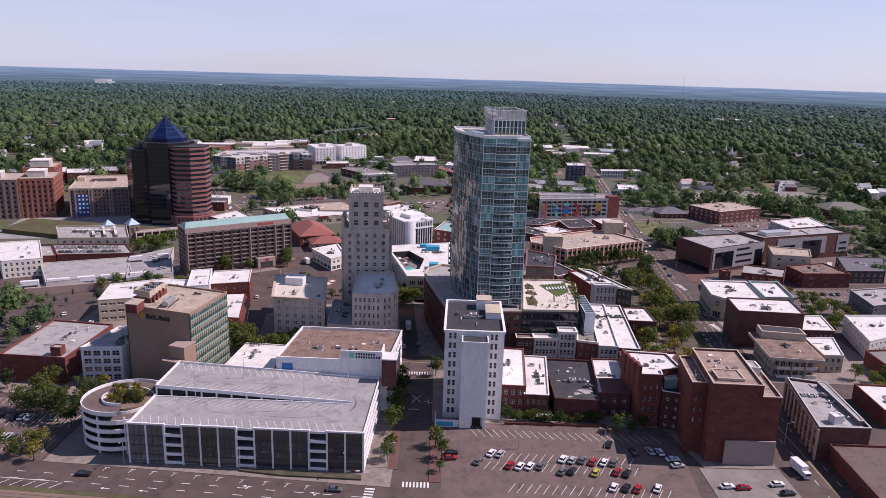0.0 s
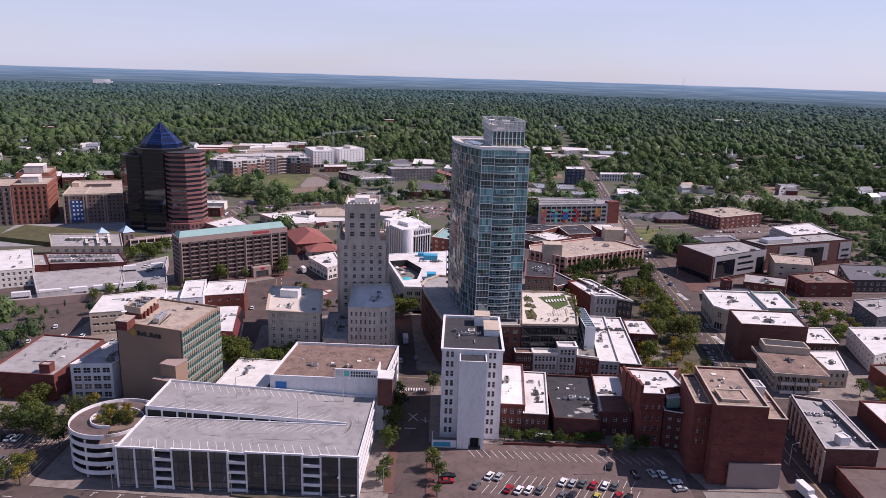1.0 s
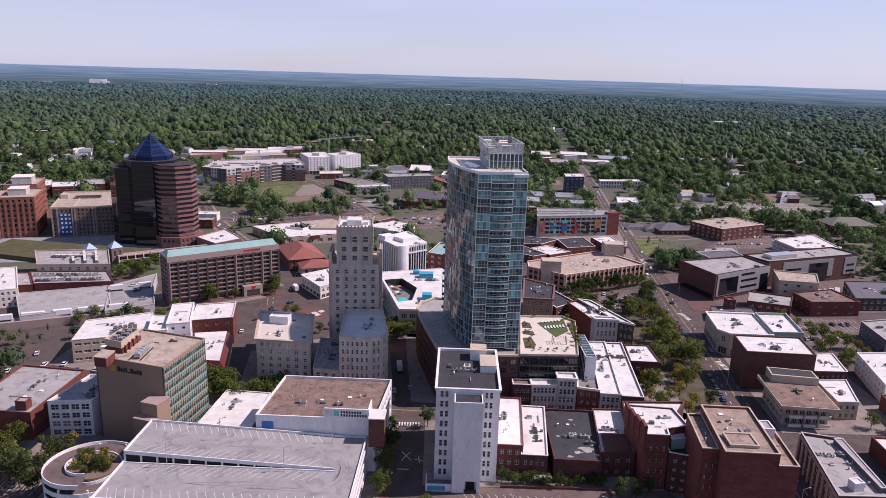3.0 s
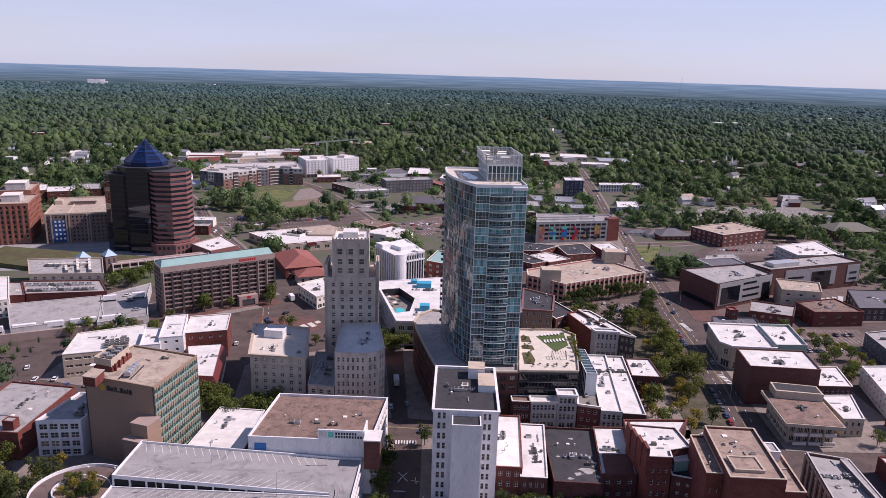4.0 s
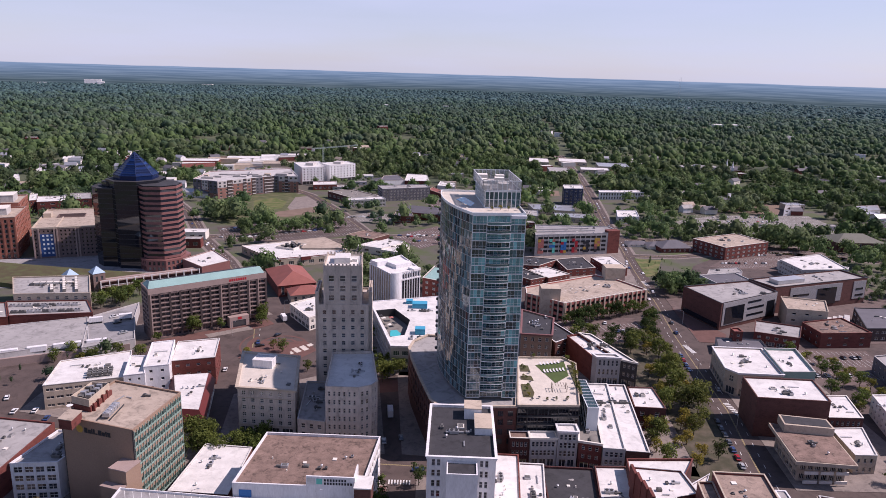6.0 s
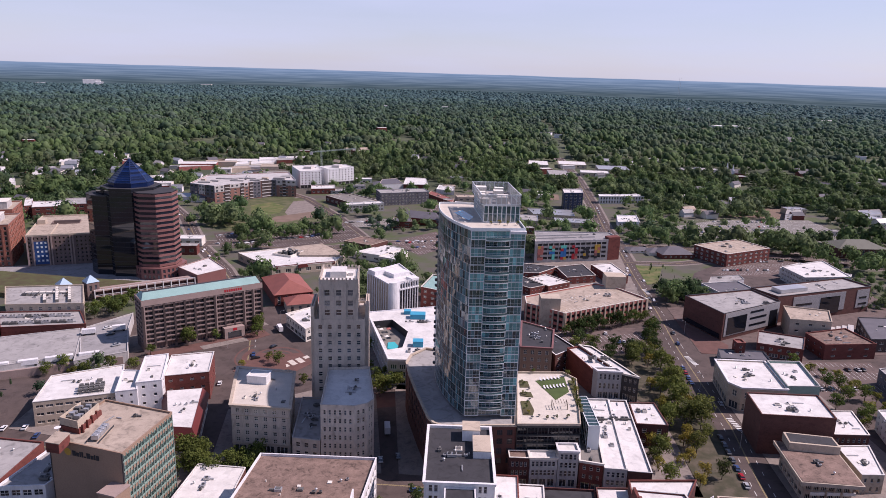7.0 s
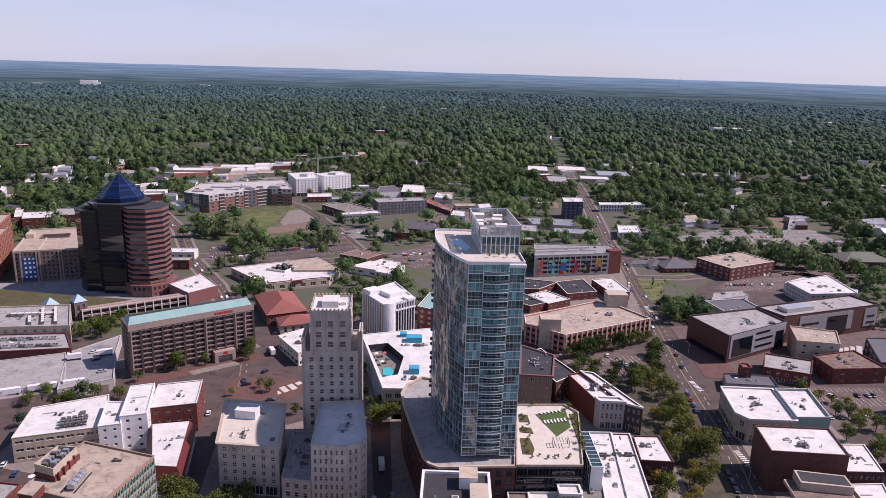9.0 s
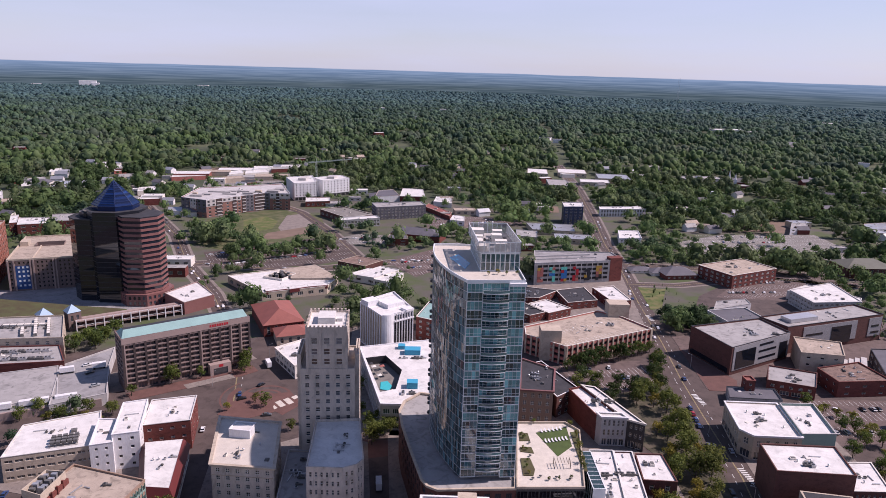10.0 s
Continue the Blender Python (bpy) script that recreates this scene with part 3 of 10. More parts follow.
def building(name, label, pts, h, wall, roof, floors=3, wins=(), frac=(0.5, 0.55), kind="sash", ground=0.0, shop=(), parapet=0.7, cap="cream", frame_mat="cream", glass_mat="glass", cornice=0.0, z0=0.0, category="building", top_gap=0.4, band=None, depth=0.25, own_cols=None, own_rows=None):
    """A block on a footprint, with walls cut open for every window, a roof slab, a parapet and its coping."""
    c = Vector((sum(p[0] for p in pts), sum(p[1] for p in pts))) / len(pts)
    t = thing(name, label, category, c.x, c.y, z0)
    FOOT.append((c.x, c.y, max((Vector(p) - c).length for p in pts) * 0.80 + 3.5))
    loc = [(p[0] - c.x, p[1] - c.y) for p in pts]
    n, h = len(loc), h - z0
    b, holes = Build(), []
    fh = (h - parapet - top_gap - ground) / max(1, floors - (1 if ground else 0))
    rows = []
    for i in range(floors - (1 if ground else 0)):
        lo = ground + fh * i + fh * (1 - frac[1]) * 0.55
        rows.append((round(lo, 3), round(lo + fh * frac[1], 3)))
    rows = own_rows or rows
    for i in range(n):
        p, q = loc[i], loc[(i + 1) % n]
        wid = (Vector(q) - Vector(p)).length
        k = wins[i] if i < len(wins) else 0
        ends = [Vector((-d.y, d.x)).dot(c + e) for d, e in ((Vector(q) - Vector(p), Vector(p) - Vector((0, 75))), (Vector(q) - Vector(p), Vector(p)))]
        if max(ends) < 0 and min(ends) < 0:
            k = 0
        s = shop[i] if i < len(shop) else 0
        if ground and s:
            holes += [(*x, "shop") for x in facade(b, p, q, 0, ground, columns(s, wid, 0.8), [(0.5, ground - 0.7)], depth)]
        elif ground:
            facade(b, p, q, 0, ground, [], [], depth)
        cols = own_cols[i] if own_cols and i in own_cols else columns(k, wid, frac[0]) if k else []
        holes += [(*x, kind) for x in facade(b, p, q, ground, h, cols, rows if cols else [], depth)]
    ring(b, inset(loc, 0.02), 0.33, h - parapet - 0.05, h - 0.01)
    part("wall", b, wall, t)
    part("roof", Build().prism(inset(loc, 0.03), h - parapet - 0.25, h - parapet), roof, t)
    if c.y < 1250:
        part("coping", ring(Build(), inset(loc, -0.10 - cornice), 0.50 + cornice, h - 0.14, h + 0.10), cap, t)
    roof_fittings(t, loc, h - parapet, abs(sum(loc[i - 1][0] * loc[i][1] - loc[i][0] * loc[i - 1][1] for i in range(n))) / 2, c)
    if cornice:
        part("cornice", ring(Build(), inset(loc, -cornice * 0.7), cornice * 0.7 - 0.02, h - 0.9, h - 0.15), cap, t)
    if band:
        for zb in band:
            part("string_course", ring(Build(), inset(loc, -0.15), 0.13, zb, zb + 0.35), cap, t)
    for m, w, hh, kd in holes:
        part("window", window_mesh(w, hh, kd, frame_mat, glass_mat), (), t, at=m)
    return t


# ---- ground ----
def height(x, y):
    """The land is level under the town and rolls a little further out."""
    r = math.hypot(x, y)
    roll = noise.noise(Vector((x, y, 0)) / 900.0) * 9 + noise.noise(Vector((x, y, 7)) / 2300.0) * 8
    return roll * min(1.0, max(0.0, (r - 1700) / 2200)) - 4.0 * min(1.0, max(0.0, (r - 2500) / 2400))


def make_ground():
    b, radii, n = Build(), [1.0, 300, 700, 1000, 1300], 144
    while radii[-1] < 4950:
        radii.append(min(4960, radii[-1] * 1.03))
    rows = [[(r * math.cos(2 * math.pi * i / n), r * math.sin(2 * math.pi * i / n)) for i in range(n)] for r in radii]
    vid = {}
    for j, row in enumerate(rows):
        for i, p in enumerate(row):
            vid[j, i] = len(b.v)
            b.v.append((*p, height(*p)))
    for j in range(len(rows) - 1):
        for i in range(n):
            b.f.append((vid[j, i], vid[j + 1, i], vid[j + 1, (i + 1) % n], vid[j, (i + 1) % n]))
            b.k.append(0 if radii[j + 1] <= 1000 else 1)
    b.f.append(tuple(vid[0, i] for i in range(n)))
    b.k.append(0)
    g = part("ground", b, ("city", "wood_floor"))
    return tagged(g, "town ground running out to far rolling woods", "ground", kind="structure")


make_ground()


def sheet(name, label, pts, z, mat, thick=0.0, category="pavement"):
    b = Build()
    if thick:
        b.prism(pts, z - thick, z)
    else:
        b.face([(*p, z) for p in pts])
    return tagged(part(name, b, mat), label, category, kind="structure")


def strip(pts, width, z):
    """A ribbon of even width along a line."""
    b, left, right = Build(), [], []
    for i, p in enumerate(pts):
        a, c = Vector(pts[max(0, i - 1)]), Vector(pts[min(len(pts) - 1, i + 1)])
        d = (c - a).normalized()
        nrm = Vector((-d.y, d.x)) * width / 2
        left.append(Vector(p) + nrm)
        right.append(Vector(p) - nrm)
    for i in range(len(pts) - 1):
        b.face([(*right[i], z), (*right[i + 1], z), (*left[i + 1], z), (*left[i], z)])
    return b


def dashes(pts, offset, dash, gap, width, z):
    """Broken or whole line painted alongside a road's middle line."""
    b = Build()
    for i in range(len(pts) - 1):
        p, q = Vector(pts[i]), Vector(pts[i + 1])
        d, s = (q - p).normalized(), 0.0
        nrm = Vector((-d.y, d.x))
        while s < (q - p).length:
            e = min(s + dash, (q - p).length)
            c = [p + d * s + nrm * (offset - width / 2), p + d * e + nrm * (offset - width / 2), p + d * e + nrm * (offset + width / 2), p + d * s + nrm * (offset + width / 2)]
            b.face([(*x, z) for x in c])
            s += dash + gap
    return b


def road(label, pts, width, lanes=(), edge=True, z=0.035, mat="asphalt"):
    ROADS.append((pts, width))
    r = tagged(part("road", strip(pts, width, z), mat), label, "road", kind="structure")
    for off in lanes:
        part("lane_line", dashes(pts, off, 3.0, 6.0, 0.22, z + 0.008), "paint", r)
    if edge:
        part("centre_line", dashes(pts, 0.18, 60.0, 0.0, 0.18, z + 0.009), "yellow", r)
        part("centre_line", dashes(pts, -0.18, 60.0, 0.0, 0.18, z + 0.009), "yellow", r)
    return r


def crossing(x, y, rz, w, n=8, length=3.0):
    """A zebra crossing: bars side by side."""
    b = Build()
    for i in range(n):
        u = -w / 2 + w * (i + 0.25) / n
        b.face([(u, -length / 2, 0), (u + w / n * 0.5, -length / 2, 0), (u + w / n * 0.5, length / 2, 0), (u, length / 2, 0)])
    return tagged(part("zebra_crossing", b, "paint", at=pose(x, y, 0.055, 0, 0, rz)), "white painted zebra crossing on asphalt road", "crossing", kind="structure")


sheet("downtown_road_surface", "grey asphalt streets and yards of the downtown blocks", [(-330, 150), (300, 150), (330, 470), (200, 545), (40, 560), (-110, 500), (-215, 470), (-330, 440)], 0.02, "asphalt", category="road")
AVENUE = [(-330, 217), (-141, 200.6), (-22, 190.2), (3.7, 188.6), (120, 182), (300, 174)]
road("wide grey asphalt avenue with lane markings beside the car park", AVENUE, 13.8, (0.9, -2.9), False)
STREET = [(-6, 196), (-6, 235), (-7, 285), (-12, 320), (-16, 372), (-26, 470)]
road("narrow shaded asphalt street between tall buildings", STREET, 9, (), False, 0.03)
road("asphalt main street lined with old shop fronts", [(-170, 322), (-80, 300), (-8, 296), (60, 290), (136, 284)], 10.5, (), True, 0.04)
road("broad asphalt street with trees along the pavement", [(128, 150), (131, 240), (138, 300), (146, 350), (150, 410), (153, 450), (160, 510), (167, 590), (178, 690), (185, 780), (200, 900), (223, 1120), (240, 1400)], 15, (-3.6, 3.6), True, 0.03)
road("asphalt street running past the hotel to the apartments", [(-92, 395), (-110, 480), (-160, 588), (-205, 665), (-252, 770), (-330, 900), (-420, 1050)], 12, (-3.2,), True, 0.03)
road("asphalt ring road bending past flat-roofed buildings", [(-300, 650), (-190, 672), (-110, 655), (-30, 690), (60, 712), (170, 705), (290, 690), (460, 660)], 15, (-3.6, 3.6), True, 0.045)
road("asphalt side street leading past low shops", [(-230, 1000), (-150, 900), (-100, 800), (-60, 700)], 11, (), True, 0.066)
road("asphalt curve beside the planted traffic island", [(170, 640), (215, 640), (300, 670), (400, 640)], 9, (), True, 0.05)
for i, (line, width) in enumerate(ROADS[4:] + [(ROADS[3][0][7:], 15)]):
    tagged(part("pavement", strip(line, width + 5, 0.004 + 0.004 * i), "paving"), "pale concrete pavement along the street", "pavement", kind="structure")
crossing(154.5, 427, 97, 13)
crossing(149, 352, 96, 13)
crossing(166, 557, 93, 13)
crossing(-7, 284, 0, 9)
crossing(-5, 198.5, 0, 9)
crossing(-19.5, 190.3, 86, 12)



def road_arrow(x, y, rz, kind="straight"):
    """A painted lane arrow."""
    b = Build()
    b.face([(-1.6, -0.12, 0), (0.3, -0.12, 0), (0.3, 0.12, 0), (-1.6, 0.12, 0)])
    b.face([(0.3, -0.5, 0), (1.5, 0, 0), (0.3, 0.5, 0)])
    if kind == "turn":
        b.face([(-0.9, 0.12, 0), (-0.6, 0.12, 0), (-0.1, 0.9, 0), (-0.4, 0.9, 0)])
        b.face([(-0.7, 0.8, 0), (0.3, 0.8, 0), (-0.1, 1.5, 0)])
    return tagged(part("lane_arrow", b, "paint", at=pose(x, y, 0.06, 0, 0, rz)), "white painted lane arrow on the avenue", "road marking", kind="structure")


for x, y, kind in ((-88.1, 191.3, "straight"), (-57.4, 195.3, "turn"), (-35.8, 192.6, "turn"), (-100.3, 192.2, "straight")):
    road_arrow(x, y, 175, kind)
ticks = Build()
for x, y in ((-104.7, 203.7), (-96.1, 202.8), (-89, 202.1), (-82.0, 201.5), (-74.5, 200.5), (-67.0, 199.6), (-59.5, 198.6), (-52, 197.9), (-45, 197.2), (-38.6, 196.3), (-31.4, 195.4)):
    ticks.face([(x - 0.9, y - 1.9, 0), (x - 0.7, y - 1.9, 0), (x + 0.1, y + 0.2, 0), (x - 0.1, y + 0.2, 0)])
    ticks.face([(x - 0.9, y + 0.1, 0), (x + 0.9, y - 0.05, 0), (x + 0.9, y + 0.1, 0), (x - 0.9, y + 0.25, 0)])
for i in range(5):
    ticks.face([(-134 + i * 4.2, 192.8 - i * 0.35, 0), (-133.7 + i * 4.2, 192.8 - i * 0.35, 0), (-131.2 + i * 4.2, 196.0 - i * 0.35, 0), (-131.5 + i * 4.2, 196.0 - i * 0.35, 0)])
ticks.face([(-150, 197.9, 0), (-116, 195.1, 0), (-116, 195.3, 0), (-150, 198.1, 0)])
tagged(part("kerb_marks", ticks, "paint", at=pose(0, 0, 0.058)), "white painted parking ticks and hatching on the avenue", "road marking", kind="structure")
sheet("verge", "strip of dry grass between avenue and railway", [(-330, 206.5), (-141, 193.2), (-22, 183.0), (-22, 181.2), (-141, 191.2), (-330, 204)], 0.08, "grass_dry", 0.06, "verge")
sheet("railway_bed", "brown ballast bed of the railway", [(-330, 203.9), (-141, 191.1), (-22, 181.1), (-22, 172), (-141, 182), (-330, 195)], 0.075, "soil", 0.05, "railway")
for off in (0.0, 1.5, 4.2, 5.7):
    tagged(part("rail", strip([(-330, 202 - off), (-141, 189.4 - off), (-22, 179.4 - off)], 0.16, 0.16), "unit_dark"), "worn steel rail on ballast", "rail", kind="structure")
hedge_bed = sheet("verge", "green clipped hedge strip along the car park front", [(-62, 204.1), (-22.6, 202.6), (-22.4, 199.8), (-48, 201.0), (-62, 203.2)], 0.75, "planted", 0.55, "hedge")
sheet("pavement", "brick and concrete forecourt of the hotel", [(-154.2, 418.9), (-97.5, 458.4), (-92.0, 451.0), (-100, 443), (-148, 411)], 0.17, "brick_paving", 0.14)
sheet("pavement", "pale concrete drive before the hotel", [(-128, 430.5), (-106, 446), (-102.5, 441.0), (-124, 425.8)], 0.21, "paving", 0.06)
sheet("pavement", "red brick crossing in the street", [(-25, 376.5), (-7.7, 377), (-7.0, 363.3), (-22.1, 359.8)], 0.062, "brick_paving")
sheet("pavement", "red brick plaza with tan diamonds", [(-78, 407.6), (-67.3, 398.9), (-59.7, 411.6), (-68.2, 425.1), (-76.8, 422.6)], 0.07, "brick_paving", 0.06)
for i in range(3):
    for k in range(2):
        x, y = -73.5 + i * 3.6 + k * 1.5, 406.5 + i * 3.2 + k * 6.0
        sheet("paving_diamond", "tan paving diamond in the brick plaza", [(x - 2.2, y), (x, y - 2.6), (x + 2.2, y), (x, y + 2.6)], 0.078, "terrace_stone")
tagged(part("low_brick_wall", Build().box(26.5, 65, 239.55, 239.9, 0.1, 1.0).box(64.6, 65, 236.0, 239.55, 0.1, 0.9), "brick"), "low red brick wall behind the parking lot", "wall", kind="structure")
BLOCK = [
    ("concrete pavement around the car park block", [(-127, 206.4), (-13, 196.6), (-11.5, 282), (-72, 287), (-76, 306), (-150, 316), (-180, 303), (-180, 256), (-127, 251)], "paving"),
    ("concrete pavement behind the shops", [(-0.5, 240), (86, 240), (92, 213), (117, 213), (120, 284), (40, 284), (-0.5, 288)], "paving"),
    ("concrete pavement around the glass tower block", [(-7, 304), (60, 297.5), (112, 292), (116, 352), (100, 380), (66, 452), (12, 476), (-13, 380)], "paving"),
    ("brick and concrete pavement around the old office block", [(-84, 307), (-14, 304), (-22, 374), (-44, 384), (-90, 355)], "paving"),
    ("pavement around white-roofed offices", [(-180, 333), (-96, 313), (-100, 350), (-108, 396), (-150, 392), (-180, 366)], "paving"),
    ("pavement around the white hotel annexe", [(-38, 382), (8, 380), (10, 475), (0, 520), (-46, 525)], "paving"),
    ("concrete pavement around brick offices", [(146.5, 284), (205, 284), (207, 400), (156.5, 402)], "paving"),
    ("paved forecourt of the county building", [(164, 440), (205, 432), (330, 450), (340, 560), (240, 545), (170, 520)], "lot"), ("brick paving at the street corner", [(164.5, 438), (180, 437), (186, 452), (168, 500)], "brick_paving"),
    ("planted strip of lawn between shops and street", [(93, 293), (130, 287), (138, 345), (142, 412), (145, 470), (92, 476), (90, 420), (116, 360), (113, 300)], "planted"),
    ("pavement round the hotel", [(-186, 408), (-160, 420), (-97, 468), (-112, 486), (-178, 440)], "paving"),
    ("brick paved island in the plaza", [(-100, 398), (-88, 392), (-72, 402), (-78, 420), (-92, 424)], "brick_paving"),
    ("planted traffic island with grass", [(172, 575), (182, 580), (200, 628), (178, 632)], "grass"),
    ("pavement beside the coloured car park", [(60, 540), (155, 520), (176, 690), (80, 705)], "paving"),
    ("grey paved forecourt of the dark tower", [(-330, 500), (-238, 515), (-180, 545), (-196, 600), (-262, 606), (-345, 572)], "deck"),
    ("bare brown yard behind the brick tower", [(90, 193), (117, 193), (117, 212.5), (90, 212.5)], "pale_lot"),
]
for label, pts, mat in BLOCK:
    sheet("pavement", label, pts, 0.20 if "corner" in label else 0.16, mat, 0.15)


for pts in ([(-0.9, 200), (2.5, 200), (2.5, 238), (-0.9, 238)], [(-14.6, 207), (-11.4, 207), (-11.7, 281), (-14.9, 281)]):
    sheet("pavement", "red brick pavement with street trees", pts, 0.22, "brick_paving", 0.12)


def road_cross(strokes):
    """Crossed strokes and a stop bar painted on the lane."""
    b = Build()
    for p, q, w in strokes:
        d = (Vector(q) - Vector(p)).normalized() * w / 2
        b.face([(p[0] + d.y, p[1] - d.x, 0), (q[0] + d.y, q[1] - d.x, 0), (q[0] - d.y, q[1] + d.x, 0), (p[0] - d.y, p[1] + d.x, 0)])
    return tagged(part("road_marking", b, "paint", at=pose(0, 0, 0.05)), "worn white crossed strokes painted on asphalt", "road marking", kind="structure")


road_cross([((-8.8, 262.3), (-5.1, 256.4), 0.35)])
road_cross([((-5.4, 262.1), (-7.0, 259.6), 0.35), ((-7.3, 259.0), (-8.6, 255.7), 0.35)])
road_cross([((-10.0, 250.2), (-5.7, 250.1), 0.5)])
road_cross([((-3.9, 257.2), (-0.6, 256.1), 0.3)])
road_cross([((-2.3, 259.1), (-2.15, 257.0), 0.3), ((-2.1, 256.4), (-1.9, 254.7), 0.3)])


def brick_ring(x, y, r0, r1, a0, a1, z=0.05):
    """A curved band of brick laid in the street."""
    b, n = Build(), 28
    for i in range(n):
        p, q = (radians(a0 + (a1 - a0) * (i + k) / n) for k in (0, 1))
        b.face([(x + r0 * math.cos(p), y + r0 * math.sin(p), z), (x + r1 * math.cos(p), y + r1 * math.sin(p), z), (x + r1 * math.cos(q), y + r1 * math.sin(q), z), (x + r0 * math.cos(q), y + r0 * math.sin(q), z)])
    tagged(part("brick_band", b, "brick_paving"), "curved red brick band laid in the plaza", "pavement", kind="structure")


for r0, r1, a0, a1 in ((3, 5, 0, 360), (7, 8.5, 0, 360), (12, 13.5, 20, 300), (17, 20, 150, 290), (23, 24, 140, 260)):
    brick_ring(-80.2, 419.1, r0, r1, a0, a1)


def cooling_rack(x, y, z, rz):
    t = thing("cooling_rack", "dark steel rack of cooling units on a white roof", "cooling rack", x, y, z, rz)
    for i in range(3):
        for k in range(5):
            part("cooler", Build().box(-5 + k * 2.2, -3.3 + k * 2.2, -3.4 + i * 2.6, -1.8 + i * 2.6, 1.0, 2.3), "unit_dark", t)
    for i in range(4):
        part("rail", Build().box(-5.6, 5.6, -4.0 + i * 2.6, -3.75 + i * 2.6, 0.7, 1.0), "dark_metal", t)
    for dx in (-5.3, 5.3):
        for dy in (-3.9, 3.9):
            part("leg", Build().box(dx - 0.12, dx + 0.12, dy - 0.12, dy + 0.12, 0, 0.72), "dark_metal", t)
    return t


LOTS = []


def lot(label, pts, z=0.06, mat="lot"):
    LOTS.append(pts)
    return sheet("parking_lot", label, pts, z, mat, category="parking lot")


main_lot = lot("open asphalt parking lot with white stall lines and cars", [(3, 191), (84, 187), (89, 239.5), (3, 239.5)])
lot("small asphalt parking lot beside the ramp", [(-200, 206), (-128, 207), (-128, 250), (-200, 252)])
lot("pale concrete parking lot among trees", [(258, 760), (300, 742), (440, 735), (440, 850), (330, 838), (270, 800)], 0.05, "pale_lot")
lot("asphalt parking lot with hedges between the rows", [(-181.4, 652.5), (-205.0, 708.2), (-95.2, 786.0), (-59.3, 706.2), (-99.0, 672.5)], 0.05, "asphalt")
lot("shaded asphalt parking court among trees", [(88, 425), (138, 440), (136, 478), (84, 470)], 0.21)
lot("asphalt parking lot behind brick offices", [(205, 380), (255, 385), (260, 430), (210, 430)], 0.05)
lot("asphalt parking lot beside apartments", [(235, 610), (330, 600), (380, 660), (300, 690)], 0.05)
lot("asphalt parking lot near flat shops", [(0, 820), (110, 860), (110, 900), (0, 900)], 0.05)
sheet("lawn", "round park lawn among trees by the apartments", [(-193.1, 802.2), (-205.5, 850.2), (-186.3, 873.2), (-166.7, 849.0), (-164.9, 811.7), (-181.5, 792.1)], 0.06, "grass", category="lawn")
sheet("lawn", "green park grounds beside the parking lot", [(-222, 735), (-190, 716), (-101, 789), (-125, 885), (-165, 906), (-196, 904), (-246, 850)], 0.044, "park_grass", category="lawn")
sheet("parking_lot", "asphalt parking court behind the county building", [(205, 552), (330, 562), (338, 640), (300, 672), (250, 640), (222, 612), (206, 578)], 0.046, "asphalt", category="parking lot")
sheet("lawn", "playing field beyond the office tower", [(-488.2, 886.9), (-499.9, 949.6), (-443.5, 981.2), (-415.0, 929.6), (-432.7, 895.3)], 0.06, "grass", category="lawn")
sheet("bare_ground", "bare reddish play yard beside the park", [(-166.6, 766.5), (-165.2, 791.3), (-133.0, 821.9), (-121.9, 796.8), (-149.1, 766.0)], 0.07, "soil", category="ground")
sheet("pavement", "pale winding paths and paving of the park", [(-159.6, 815.4), (-163.2, 880.0), (-145.6, 893.2), (-126.9, 841.4), (-131.2, 822.1), (-153.6, 801.4)], 0.065, "paving")
sheet("bare_ground", "strip of dry grass behind the shops", [(-356.8, 1192.1), (-291.9, 1240.6), (-299.7, 1276.1), (-368.5, 1238.7)], 0.07, "soil", category="ground")
lot("pale concrete yard behind the brick apartments", [(-338.3, 1138.0), (-222.5, 1199.3), (-205.1, 1077.1), (-317.9, 1057.0)], 0.05, "pale_lot")
lot("pale concrete yard before the low shops", [(-89.7, 775.8), (-71.3, 797.4), (-40.8, 792.7), (-38.4, 755.8), (-77.9, 751.2)], 0.05, "pale_lot")
lot("asphalt parking lot beside the low tan hall", [(-34.3, 691.6), (7.4, 741.2), (17.8, 676.4), (-7.0, 645.3)], 0.05)
sheet("bare_ground", "bare reddish building ground", [(350, 860), (420, 850), (440, 920), (350, 950)], 0.07, "soil", category="ground")
sheet("bare_ground", "bare brown plot beside the street", [(135, 985), (170, 980), (165, 940), (140, 940)], 0.07, "soil", category="ground")


def stalls(x0, y0, rz, n, pitch=2.75, length=5.2, z=0.075, slant=0.0):
    """White lines of one row of parking stalls."""
    b = Build()
    for i in range(n + 1):
        x = i * pitch
        b.face([(x, 0, 0), (x + 0.16, 0, 0), (x + 0.16 + slant, length, 0), (x + slant, length, 0)])
    return tagged(part("stall_lines", b, "paint", at=pose(x0, y0, z, 0, 0, rz)), "white painted parking stall lines", "road marking", kind="structure")


stalls(16, 230.5, -2, 24, slant=-2.6)
stalls(17, 214.5, -2, 18, slant=2.6)
stalls(17, 208.5, -2, 18, slant=2.6)
stalls(24, 195.5, -2, 18, slant=2.6)
stalls(-165, 232, 0, 12)
stalls(-165, 218, 0, 12)
for i in range(5):
    stalls(275 + i * 6, 768 + i * 15, 4, 40, z=0.065)


# ---- glass tower ----
def arc_points(p, q, bulge, n):
    """Points of a bowed line from p to q, bowed to its right by bulge."""
    p, q = Vector(p), Vector(q)
    nrm = Vector(((q - p).y, -(q - p).x)).normalized()
    return [tuple(p.lerp(q, i / n) + nrm * bulge * 4 * (i / n) * (1 - i / n)) for i in range(n + 1)]


